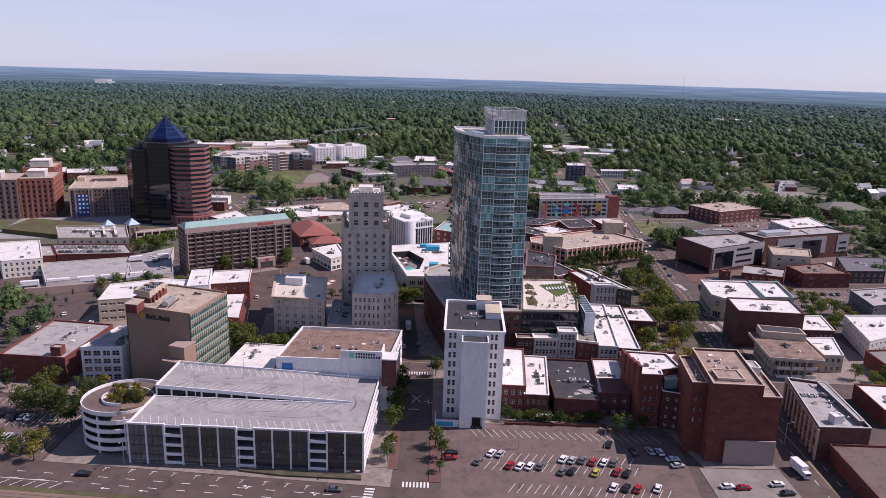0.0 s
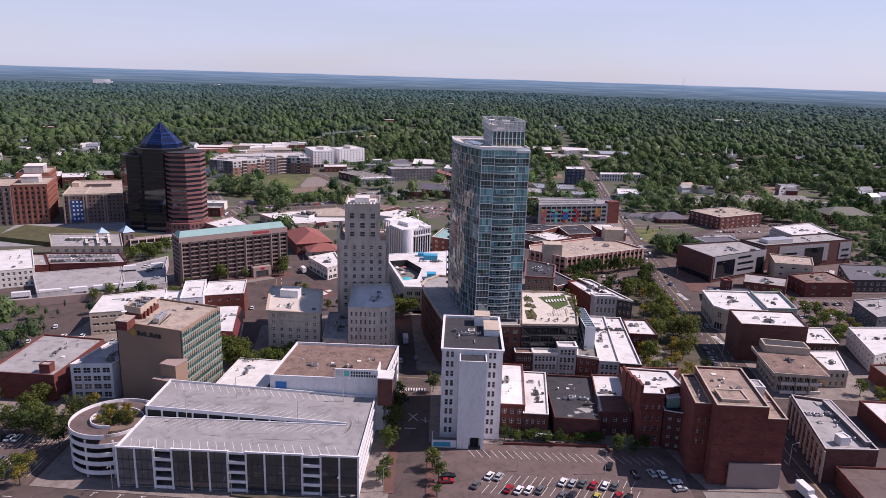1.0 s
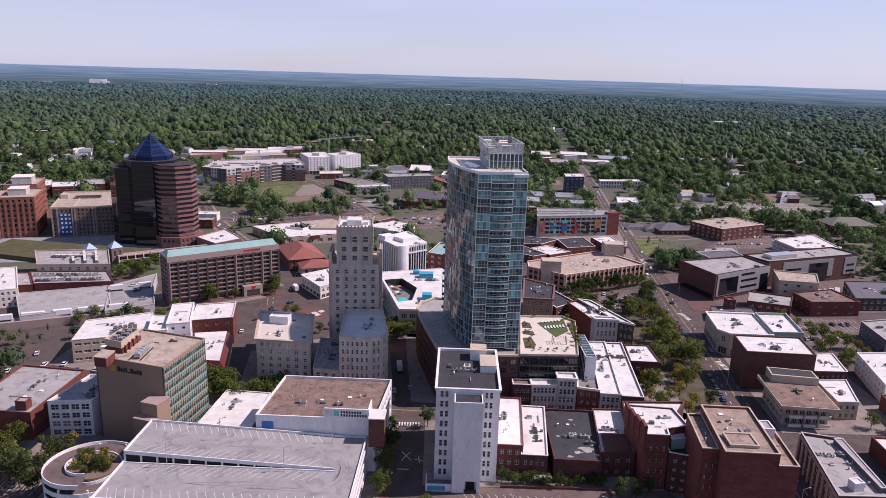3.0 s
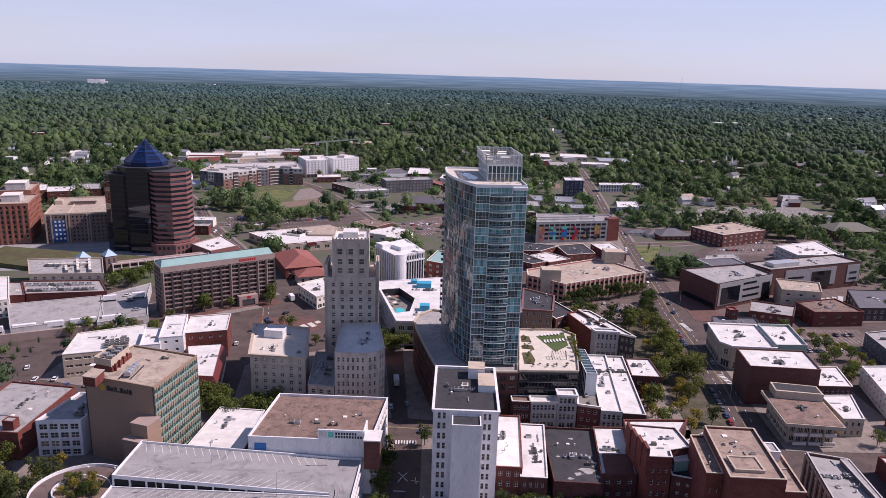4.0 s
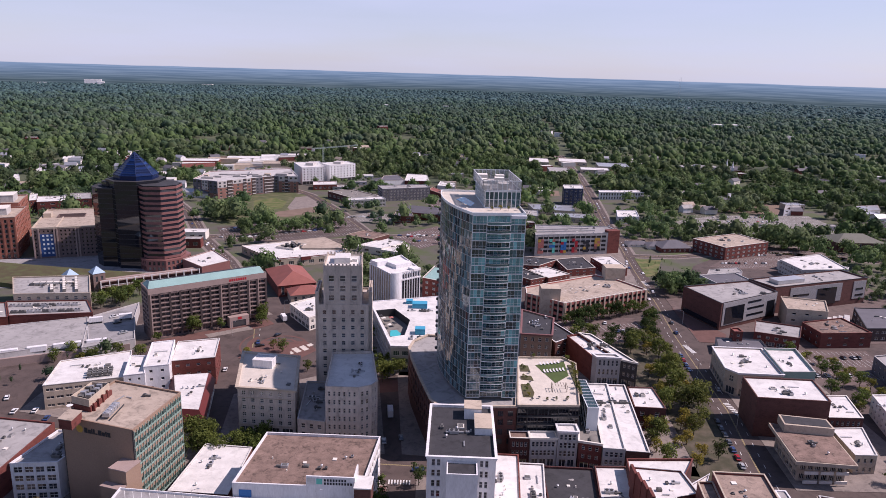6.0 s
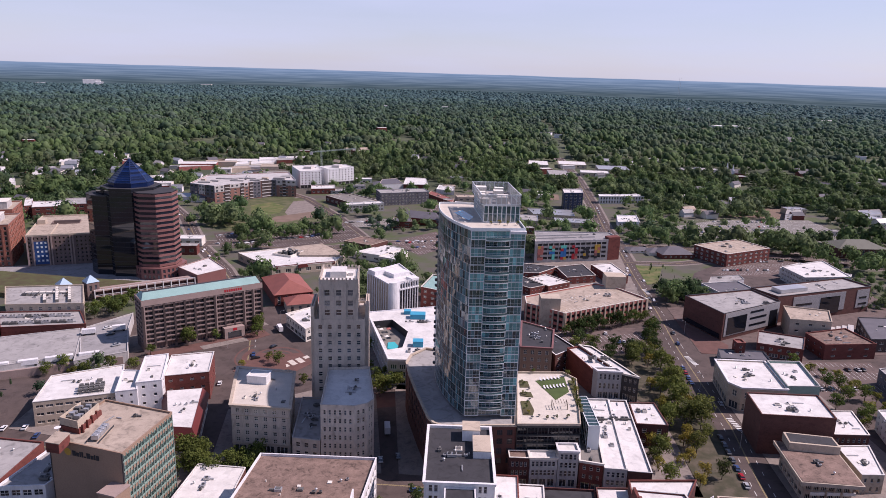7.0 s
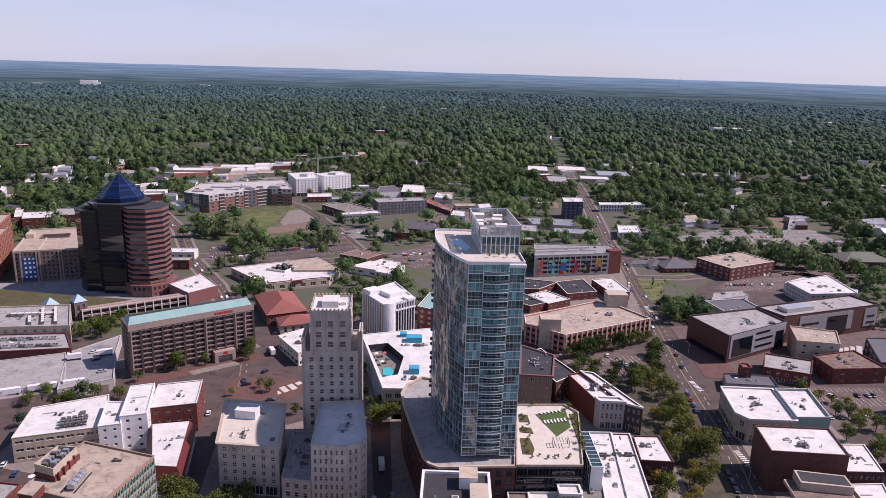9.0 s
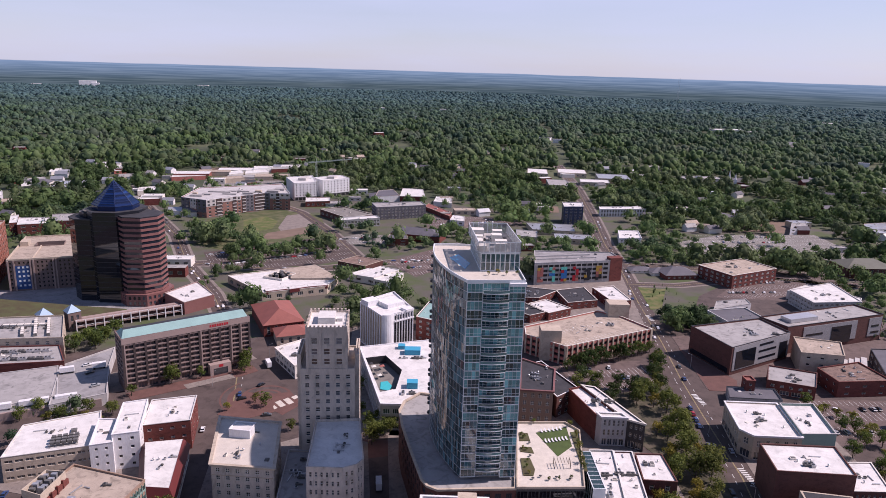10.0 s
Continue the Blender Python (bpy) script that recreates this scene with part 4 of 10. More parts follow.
TOWER_BASE, TOWER_TOP, FLOORS = 24.0, 100.0, 23
A, Bc, Cb, Dl = (18.6, 309.0), (39.0, 310.5), (37.0, 352.0), (6.9, 360.0)


def glass_tower():
    t = thing("glass_tower", "tall teal glass residential tower with curved flank and balconies", "tower", 24, 332, TOWER_BASE)
    off = Vector((24, 332))

    def loc(pts):
        return [tuple(Vector(p) - off) for p in pts]
    fh, hgt = (TOWER_TOP - TOWER_BASE) / FLOORS, TOWER_TOP - TOWER_BASE
    flank = arc_points(Dl, A, 4.2, 22)
    back = arc_points(Cb, Dl, 4.0, 10)
    east = [tuple(Vector(Bc).lerp(Vector(Cb), i / 16)) for i in range(17)]
    line = loc(flank[:-1] + [A] + [Bc] + east[1:-1] + back[:-1])
    outline = loc(flank[:-1] + [A, Bc] + east[1:-1] + back[:-1])
    slab = Build().prism(inset(outline, -0.05), -0.10, 0.04).mesh("floor_slab", ("metal",))
    for i in range(FLOORS + 1):
        part("floor_slab", slab, (), t, at=pose(0, 0, i * fh))
    panes, bars = Build(), Build()
    n = len(outline)
    iA = outline.index(loc([A])[0])
    for e in range(n):
        if e == iA:
            continue
        p, q = Vector(outline[e]), Vector(outline[(e + 1) % n])
        d = (q - p).normalized()
        nrm = Vector((d.y, -d.x))
        bars.beam((p.x, p.y, 0), (p.x, p.y, hgt), 0.075)
        for i in range(FLOORS):
            for s0, s1 in ((0, 0.5), (0.5, 1)):
                a, c = p.lerp(q, s0), p.lerp(q, s1)
                w = 0.20 * noise.noise(Vector((e * 0.37, i * 0.30, s0)))
                panes.face([(*(a - nrm * 0.04), i * fh + 0.06), (*(c - nrm * (0.04 + w)), i * fh + 0.06), (*(c - nrm * 0.04), (i + 1) * fh - 0.12), (*(a - nrm * (0.04 - w)), (i + 1) * fh - 0.12)])
    flank_glass = part("flank_glazing", panes, "tower_glass", t, "dark reflecting curtain wall glass", weld=False)
    tagged(flank_glass, kind="stuff")
    part("flank_mullion_grid", bars, "metal", t)
    # front: three zones, the middle one with balconies
    p, q = Vector(outline[iA]), Vector(outline[iA + 1])
    d = (q - p).normalized()
    nrm, wid = Vector((d.y, -d.x)), (q - p).length
    rz = math.atan2(d.y, d.x)
    zones = [(0.0, 0.27, 0.0), (0.27, 0.72, -0.5), (0.72, 1.0, 0.55)]
    for zi, (u0, u1, out) in enumerate(zones):
        cnt = 4 if zi != 1 else 6
        zw = (u1 - u0) * wid
        pb = Build()
        pw = zw / cnt
        pb.face([(-pw / 2 + 0.04, 0, 0.10), (pw / 2 - 0.04, 0, 0.10), (pw / 2 - 0.04, 0.02, fh - 0.34), (-pw / 2 + 0.04, 0.02, fh - 0.34)])
        pane = pb.mesh("pane", ("tower_pane",))
        teal = pb.mesh("pane", ("teal_panel",))
        for i in range(FLOORS):
            k = FLOORS - 1 - i
            lit = k in ((0, 2, 5, 6, 9, 10, 15), (0, 2, 5, 6, 9), (0, 2, 3, 5, 6, 7, 10, 11, 14, 15, 18))[zi]
            for j in range(cnt):
                s = p + d * (u0 * wid + (j + 0.5) * pw) + nrm * (out + 0.03)
                part("pane", teal if lit or random.random() < (0.05, 0.04, 0.14)[zi] else pane, (), t, at=Matrix.Translation((s.x, s.y, i * fh)) @ Matrix.Rotation(rz, 4, "Z"))
        mb = Build()
        m = Matrix.Translation((*(p + d * u0 * wid), 0)) @ Matrix.Rotation(rz, 4, "Z")
        for j in range(cnt + 1):
            wdt = 0.05 if 0 < j < cnt else 0.24
            mb.box(j * pw - wdt / 2, j * pw + wdt / 2, -out - 0.16, -out + 0.05, 0, hgt, m=m)
        for i in range(FLOORS + 1):
            mb.box(0, zw, -out - 0.16, 0.3, i * fh - 0.26, i * fh + 0.06, m=m)
            if i < FLOORS:
                mb.box(0, zw, -out - 0.09, -out + 0.02, i * fh + 1.02, i * fh + 1.10, m=m)
        if out > 0:
            mb.box(0.0, 0.12, -out, 0.2, 0, hgt, m=m)
            mb.box(zw - 0.12, zw, -out, 0.2, 0, hgt, m=m)
        part("front_mullion_grid", mb, "mullion", t)
    zw, z0u = 0.45 * wid, 0.27 * wid
    curve = [(zw * i / 8, -1.7 - 0.6 * math.sin(math.pi * i / 8)) for i in range(9)]
    slab = Build().prism([(0, 0.4), *curve, (zw, 0.4)], -0.30, 0.0).mesh("balcony", ("mullion",))
    rail = Build()
    for i in range(8):
        a, c = curve[i], curve[i + 1]
        rail.face([(a[0], a[1] + 0.08, 0.0), (c[0], c[1] + 0.08, 0.0), (c[0], c[1] + 0.08, 1.0), (a[0], a[1] + 0.08, 1.0)])
        rail.beam((a[0], a[1] + 0.08, 1.02), (c[0], c[1] + 0.08, 1.02), 0.09, 1)
    rail = rail.mesh("railing", ("rail_glass", "mullion"))
    for i in range(1, FLOORS):
        s = p + d * z0u
        bal = part("balcony", slab, (), t, at=Matrix.Translation((s.x, s.y, i * fh)) @ Matrix.Rotation(rz, 4, "Z"))
        part("railing", rail, (), bal, "glass balcony railing")
    # stacked balconies on the curved flank near its far end
    disc = Build().prism([(1.0 * math.cos(a * math.pi / 4), 1.0 * math.sin(a * math.pi / 4)) for a in range(8)], -0.2, 0.75).mesh("balcony", ("dark_metal",))
    for i in range(1, FLOORS):
        s = Vector(outline[2 + (i % 2)])
        part("balcony", disc, (), t, "dark rounded flank balcony", at=Matrix.Translation((s.x, s.y, i * fh)))
    # roof terrace, pool, penthouse and crown screen
    part("roof_terrace", Build().prism(inset(outline, 0.4), hgt + 0.02, hgt + 0.25), "terrace_stone", t)
    part("parapet", ring(Build(), inset(outline, -0.15), 0.3, hgt, hgt + 1.1), "mullion", t)
    pool = loc([(12.8, 341.0), (16.6, 346.8), (20.6, 333.0), (18.4, 325.5)])
    part("roof_pool", Build().prism(pool, hgt + 0.2, hgt + 0.32), "pool", t, "bright blue rooftop pool")
    m = Matrix.Translation((*(p + d * 0.74 * wid), 0)) @ Matrix.Rotation(rz, 4, "Z")
    part("canopy", Build().box(-0.3, 0.28 * wid, -1.2, 3.0, hgt - 1.0, hgt + 0.1, m=m), "white", t, "white corner canopy")
    pent = rect(30.0, 339, 14.5, 31, 4)
    pl = loc(pent)
    b = Build()
    holes = []
    for i in range(4):
        wd = (Vector(pl[i]) - Vector(pl[(i + 1) % 4])).length
        holes += facade(b, pl[i], pl[(i + 1) % 4], hgt + 0.25, hgt + 7.2, columns(8 if i % 2 == 0 else 14, wd, 0.95, 0.1), [(hgt + 0.5, hgt + 6.9)], 0.12)
    pw = part("penthouse", b, "mullion", t)
    for mm, w, h, in holes:
        part("window", window_mesh(w, h, "sash", "mullion", "tower_pane"), (), pw, at=mm)
    part("penthouse_roof", Build().prism(inset(pl, 0.05), hgt + 7.2, hgt + 7.5), "grey_membrane", t)
    scr = loc(rect(29.6, 339.6, 15.6, 32.4, 4))
    posts, slats = Build(), Build()
    for z in np.arange(hgt + 7.7, hgt + 10.9, 0.40):
        ring(slats, scr, 0.10, z, z + 0.20)
    for z in (hgt + 7.4, hgt + 11.2):
        ring(posts, inset(scr, -0.12), 0.24, z, z + 0.22)
    rng = random.Random(77)
    for i in range(4):
        for k in range(2):
            x, y = -1.8 + 7.2 * k + rng.uniform(-0.6, 0.6), -6.5 + i * 7.2 + rng.uniform(-0.8, 0.8)
            part("plant_housing", Build().box(x, x + rng.uniform(3.0, 4.8), y, y + rng.uniform(3.0, 5.2), hgt + 7.5, hgt + rng.uniform(9.0, 10.6)), "cream", t, "pale plant housing inside the crown screen")
    for i in range(4):
        a, c = Vector(scr[i]), Vector(scr[(i + 1) % 4])
        for j in range(9):
            s = a.lerp(c, j / 8)
            posts.beam((s.x, s.y, hgt + 6.8), (s.x, s.y, hgt + 11.5), 0.22)
    part("crown_frame", posts, "mullion", t)
    part("crown_screen", slats, "metal", t, "silver louvred screen around roof plant")
    return t


glass_tower()


def podium():
    t = thing("podium", "brown brick podium with curved corner and dark glass front", "building", 24, 335, 0)
    off = Vector((24, 335))
    west = [(39.0, 303.0), (44.5, 352), (40, 372), (2, 380), (-5.0, 371), (-6.9, 362), (-5.2, 349), (-0.5, 327), (4.0, 308.0), (6.2, 303.6), (10.0, 301.2)]
    loc = [tuple(Vector(p) - off) for p in west]
    b, holes, n = Build(), [], len(loc)
    for i in range(n):
        p, q = loc[i], loc[(i + 1) % n]
        w = (Vector(p) - Vector(q)).length
        holes += facade(b, p, q, 0, 22.8, columns(max(0, round(w / 4.2)), w, 0.55, 0.4) if w > 3.9 and i > 2 else [], [(6.5, 9.0), (10.8, 13.3), (15.1, 17.6), (19.0, 21.3)], 0.3)
    part("wall", b, "brown_brick", t)
    for m, w, h in holes:
        part("window", window_mesh(w, h, "wide", "dark_metal", "glass"), (), t, at=m)
    part("terrace", Build().prism(inset(loc, 0.05), 22.0, 22.5), "grey_membrane", t)
    part("coping", ring(Build(), inset(loc, -0.3), 1.0, 22.8, 23.6), "beige", t)
    # garden wing with dark glazed front
    gw = [(39.2, 302.5), (64.5, 303.5), (71, 346), (66, 353), (44.7, 352)]
    gl = [tuple(Vector(p) - off) for p in gw]
    b, holes = Build(), []
    for i in range(5):
        p, q = gl[i], gl[(i + 1) % 5]
        w = (Vector(p) - Vector(q)).length
        holes += facade(b, p, q, 0, 23.4, columns(max(1, round(w / 4)), w, 0.94, 0.1), [(12.6, 15.2), (16.0, 18.7), (19.4, 22.4)] if i != 3 else [], 0.35)
    part("glazed_wing", b, "dark_metal", t, "dark framed glass wing under the roof garden")
    for m, w, h in holes:
        part("window", window_mesh(w, h, "strip", "dark_metal", "black_glass"), (), t, at=m)
    part("garden_deck", Build().prism(inset(gl, 0.05), 22.9, 23.42), "terrace_stone", t)
    for z in (15.5, 19.0):
        part("slab_band", Build().box(15.3, 40.3, -32.75, -32.55, z, z + 0.12), "unit_dark", t)
    part("garden_parapet", ring(Build(), inset(gl, -0.1), 0.45, 23.42, 24.3), "beige", t)
    return t


podium()
roof_lawn = sheet("roof_lawn", "green artificial lawn on the roof garden", [(58.2, 325.5), (65.4, 333.6), (65.9, 349.5), (51.9, 344.1)], 23.52, "turf", 0.08, "lawn")
for bed in ([(44.3, 336.8), (48.6, 337.0), (48.4, 343.0), (44.7, 343.8)], [(43.6, 328.4), (48.9, 327.3), (48.4, 332.0), (43.8, 331.9)], [(42.7, 311.3), (46.5, 311.1), (47.7, 315.4), (46.8, 323.4), (43.0, 323.3)], [(66.2, 315), (68.0, 315), (69.8, 345), (66.8, 345)]):
    sheet("planting_bed", "planted bed of yellow-green shrubs on the roof garden", bed, 23.75, "grass_dry", 0.3, "planter")


# ---- white office tower and its neighbours ----
def white_block():
    c = rect(14.9, 261.3, 21.9, 35.5, -1.7)
    t = building("white_office_block", "tall white painted old office block with dark flat roof", c, 35.4, "white", "tar", 9, (0, 7, 5, 7), (0.3, 0.5), "sash", cap="white", parapet=0.9, cornice=0.4, depth=0.3, frame_mat="concrete", own_cols={0: [(1.5, 2.6), (3.2, 4.3), (16.9, 17.9), (18.5, 19.5)]}, own_rows=[(2.2 + 3.72 * i, 4.5 + 3.72 * i) for i in range(9)])
    m = Matrix.Rotation(radians(-1.7), 4, "Z")
    sh, dv = Build(), Build()
    sh.box(-4.6, 5.0, -25.3, -17.72, 4.6, 33.2, m=m)
    sh.box(-4.6, -0.4, -25.3, -17.72, 0, 4.6, m=m)
    sh.box(3.9, 5.0, -25.3, -17.72, 0, 4.6, m=m)
    sh.box(-0.4, 3.9, -23.0, -17.72, 0, 4.59, m=m)
    ring(sh, [tuple((m @ Vector((x, y, 0))).xy) for x, y in ((-4.6, -25.3), (5.0, -25.3), (5.0, -17.8), (-4.6, -17.8))], 0.4, 33.2, 33.9)
    part("stair_shaft", sh, "white", t, "windowless white shaft on the front")
    # dark panel puts the shade of the door opening into its colour
    part("doorway", dv.box(0.2, 3.3, -23.06, -22.98, 0.1, 4.2, m=m), "dark_void", t, "dark service doorway")
    part("shaft_roof", Build().box(-4.2, 4.6, -24.9, -18.2, 33.2, 33.35, m=m), "tar", t)
    lh = Build()
    lh.box(1.0, 7.0, 9.0, 15.5, 34.5, 38.4, m=m)
    lh.box(4.5, 10.3, -2.0, 8.5, 34.5, 37.0, m=m)
    part("lift_house", lh, "white", t, "white lift house on the roof")
    cap = Build()
    cap.box(0.9, 7.1, 8.9, 15.6, 38.4, 38.7, m=m)
    cap.box(4.4, 10.4, -2.1, 8.6, 37.0, 37.25, m=m)
    part("lift_house_roof", cap, "beige", t)
    return t


white_block()
tagged(part("low_wall", Build().box(0.6, 9.4, 236.6, 237.0, 0.1, 2.9).box(0.6, 1.0, 237.0, 243, 0.1, 2.9), "white"), "low white yard wall beside the parking lot", "wall", kind="structure")
tagged(part("mural", Build().box(1.2, 7.4, 236.54, 236.59, 0.5, 2.3), "teal_paint"), "blue painted panel on a white yard wall", "mural", kind="structure")
building("brick_shop", "two-storey red brick shop with white membrane roof", rect(31.8, 266, 9.5, 38, -3, 1.3), 12.5, "brick", "membrane", 3, (3, 0, 3, 0), (0.5, 0.55), "pair", cap="brick", parapet=0.5)
building("brick_shop", "narrow brick shop with white membrane roof", rect(40.9, 264, 9.4, 38, -3, 2.2), 10.0, "dark_brick", "membrane", 2, (4, 0, 4, 0), (0.4, 0.45), "sash", cap="membrane", parapet=0.5)
building("brick_shop", "wide old brick building with black tar roof", [(45.8, 244.5), (62.5, 243.5), (66.5, 282), (46.8, 283)], 9.0, "dark_brick", "tar", 2, (0, 0, 4, 0), cap="dark_brick", parapet=0.7)
def torn_patch(x, y, r, seed):
    """A ragged pale patch where the tar sheet has torn."""
    rng = random.Random(seed)
    pts = [(x + r * rng.uniform(0.35, 1.3) * math.cos(a * 0.57), y + r * 0.7 * rng.uniform(0.35, 1.3) * math.sin(a * 0.57)) for a in range(11)]
    tagged(part("roof_patch", Build().prism(pts, 8.31, 8.335), "grey_membrane"), "ragged pale patch torn in the tar roof", "roof patch")


for i, (x, y, r) in enumerate(((59, 253, 3.0), (62, 257, 2.2), (55.5, 250.5, 1.8), (50, 262, 0.9), (62, 249, 1.4), (57, 275, 1.0), (52, 247.5, 1.2))):
    torn_patch(x, y, r, i)
building("brick_shop", "small brick building with part white roof", [(62.8, 248), (75.6, 248.5), (79, 282), (67, 282)], 10.0, "dark_brick", "membrane", 2, (3, 0, 3, 0), (0.35, 0.4), cap="brown_brick", parapet=0.6)
building("brick_warehouse", "tall dark red brick warehouse with white membrane roof", [(76.5, 241.5), (84.3, 241.2), (85.0, 246.0), (93.3, 248.5), (92.0, 262), (75.2, 264)], 21.2, "brick", "membrane", 5, (3, 1, 2, 0, 3, 0), (0.35, 0.4), cap="membrane", parapet=0.7, own_rows=[(2.2, 4.2), (6.2, 8.2), (10.4, 12.4), (15.0, 16.8)])
building("brick_warehouse", "low rear part of the brick warehouse with white roof", [(76.2, 264.3), (92.2, 262.3), (104, 282), (78.5, 281)], 14.0, "dark_brick", "membrane", 3, (0, 0, 3, 0), (0.35, 0.4), cap="brick", parapet=0.8)
building("brick_warehouse", "narrow white-roofed strip beside the warehouse", [(93.6, 249.2), (98.0, 256), (106.5, 272), (93.2, 261.8)], 14.0, "dark_brick", "membrane", 3, (), cap="white", parapet=0.5)
building("warehouse_terrace", "brick terrace block with white-edged roof terrace", [(84.5, 240.2), (91.4, 237.9), (93.2, 248.2), (85.2, 245.7)], 15.2, "dark_brick", "tar", 4, (2, 0, 0, 0), (0.35, 0.4), "pair", cap="white", parapet=0.9)
building("roof_addition", "pale teal plant house on the warehouse terrace", [(86.0, 243.4), (91.8, 244.6), (92.6, 248.0), (86.4, 246.0)], 18.4, "verdigris", "membrane", 1, (), cap="white", z0=14.2, parapet=0.2)
for y0, y1, h in ((241.3, 246.5, 24.2), (246.5, 252, 23.4), (252, 258, 22.6), (258, 264, 22.0)):
    tagged(part("party_wall", Build().box(75.2, 76.2, y0 - 241.3, y1 - 241.3, 0, h - 14), "brick", at=pose(0.3 - (y0 - 241.3) * 0.055, 241.3, 14)), "stepped red brick party wall on the warehouse edge", "wall", kind="structure")


building("brick_warehouse_tower", "tall plain red brick warehouse with tan gravel roof", [(93.2, 217.3), (110.0, 216.5), (113.6, 248), (97.0, 249)], 29.0, "brick", "brown_roof", 7, (0, 0, 3, 0), cap="beige", parapet=0.8, frame_mat="cream", own_cols={0: []})
building("brick_annexe", "set-back red brick wing of the warehouse", [(88.6, 223.5), (93.8, 223.2), (96.6, 247), (91.6, 247)], 26.5, "brick", "brown_roof", 7, (2, 0, 0, 0), (0.3, 0.4), "sash", cap="beige", parapet=0.8, own_rows=[(11.6, 13.4), (15.4, 17.2), (19.4, 21.2)])
building("brick_annexe", "lower red brick wing with tan roof", [(110.05, 216.5), (116.4, 216.2), (119.6, 243), (113.2, 244)], 25.0, "brick", "brown_roof", 6, (0, 4, 0, 0), (0.3, 0.45), cap="beige", parapet=0.8)
building("roof_addition", "low tan plant block on the warehouse roof", rect(101, 225, 9, 8, -3), 29.2, "beige", "brown_roof", 1, (), cap="beige", z0=27.8, parapet=0.3)
building("roof_addition", "white stair head beside the warehouse roof", rect(115.4, 238, 3.5, 6, -4), 27.6, "white", "grey_membrane", 1, (), cap="white", z0=24.2, parapet=0.3)
tagged(part("wall_patch", Build().box(99, 116.2, 215.4, 216.1, 0.1, 9.0), "pink"), "pale pink rendered wall at the foot of the brick tower", "wall", kind="structure")
STONE_FRONT = building("stone_front_building", "long two-storey building with stone pilasters and grey roof", [(133.0, 220.5), (151.0, 220.5), (154.5, 258), (141.5, 262)], 12.5, "brown_brick", "grey_membrane", 2, (0, 0, 4, 9), (0.55, 0.6), "pair", cap="concrete", parapet=1.0)

for i in range(10):
    a = Vector((133.0, 220.5)).lerp(Vector((141.5, 262)), (i + 0.02) / 9.05) - Vector((145, 240.25))
    part("pilaster", Build().box(-0.45, 0.05, -0.7, 0.7, 0, 11.6), "beige", STONE_FRONT, at=pose(a.x, a.y, 0, 0, 0, -11.5))
part("frieze", Build().box(-0.3, -0.02, 0, 42.2, 10.6, 11.8), "beige", STONE_FRONT, at=pose(-12, -19.75, 0, 0, 0, -11.6))
building("roof_addition", "white plant box on the grey roof", rect(141.5, 226, 3.6, 3.2, 10), 14.6, "white", "membrane", 1, (), cap="white", z0=11.3, parapet=0.2)
building("roof_addition", "grey monitor roof along the building", [(148.5, 224), (150.5, 224), (153.8, 256), (150.5, 256)], 13.4, "slate", "grey_membrane", 1, (), cap="concrete", z0=11.3, parapet=0.2)
tagged(part("lean_to_roof", Build().prism([(64.5, 249.0), (74.8, 249.4), (76.2, 262), (66.0, 262)], 9.55, 9.9), "brown_brick"), "brown roof patch on the small brick building", "roof", kind="structure")
tagged(part("white_awning", Build().box(38.5, 45.0, 241.5, 244.4, 2.6, 2.8), "white"), "white flat awning behind a brick shop", "awning", kind="structure")

# north side of the main street
building("shop_front", "dark brick shop front with three upper windows", [(36.2, 296.6), (44.0, 296.4), (44.0, 302), (36.2, 302)], 13.0, "dark_brick", "gravel", 3, (4, 0, 0, 0), (0.62, 0.6), "sash", 4.5, (2,), cap="cream")
building("shop_front", "cream stone shop front with wide cornice", [(44.2, 296.4), (55.0, 296.8), (55.0, 302), (44.2, 302)], 13.2, "concrete", "membrane", 3, (6, 0, 0, 0), (0.72, 0.6), "sash", 4.5, (3,), cap="cream", cornice=0.3)
building("shop_front", "tall grey stone shop front with paired windows", [(55.2, 296.6), (63.2, 296.4), (63.2, 302.3), (55.2, 302.3)], 16.4, "concrete", "membrane", 4, (4, 0, 0, 0), (0.72, 0.66), "sash", 4.5, (2,), cap="white", cornice=0.3)
building("shop_front", "pinkish brick shop with tan roof", [(63.4, 295.5), (72.2, 293.2), (75.0, 316), (67.2, 317)], 13.0, "brick", "pale_lot", 3, (3, 0, 0, 0), (0.45, 0.5), "sash", 4.5, (2,), cap="cream", cornice=0.25)
building("shop_front", "brick shop with white roof and tall windows", [(72.4, 292), (81.0, 291.2), (87.6, 351), (77.0, 351)], 12.0, "concrete", "membrane", 3, (4, 0, 3, 0), (0.7, 0.64), "sash", 4.0, (2,), cap="membrane")
building("shop_front", "plain brown shop with long white roof", [(81.2, 291), (90.2, 290), (96.0, 351), (87.8, 351)], 11.6, "brown_brick", "membrane", 2, (0, 0, 3, 0), ground=4.0, shop=(2,), cap="membrane")
building("brick_shop", "low dark brick shop with white roof beside the park", [(95.2, 330.5), (109.2, 329.5), (109.2, 351), (97.4, 351)], 10.6, "dark_brick", "membrane", 2, (2, 3, 2, 0), (0.3, 0.45), "sash", cap="brown_brick", parapet=0.5)
building("corner_bank", "three-storey grey stone corner front with arched rows of windows", [(88.0, 375.5), (100.0, 375.0), (98.4, 379.2), (86.6, 379.6)], 15.4, "concrete", "membrane", 3, (5, 0, 0, 0), (0.5, 0.62), "sash", 4.6, (4,), cap="white", cornice=0.5)
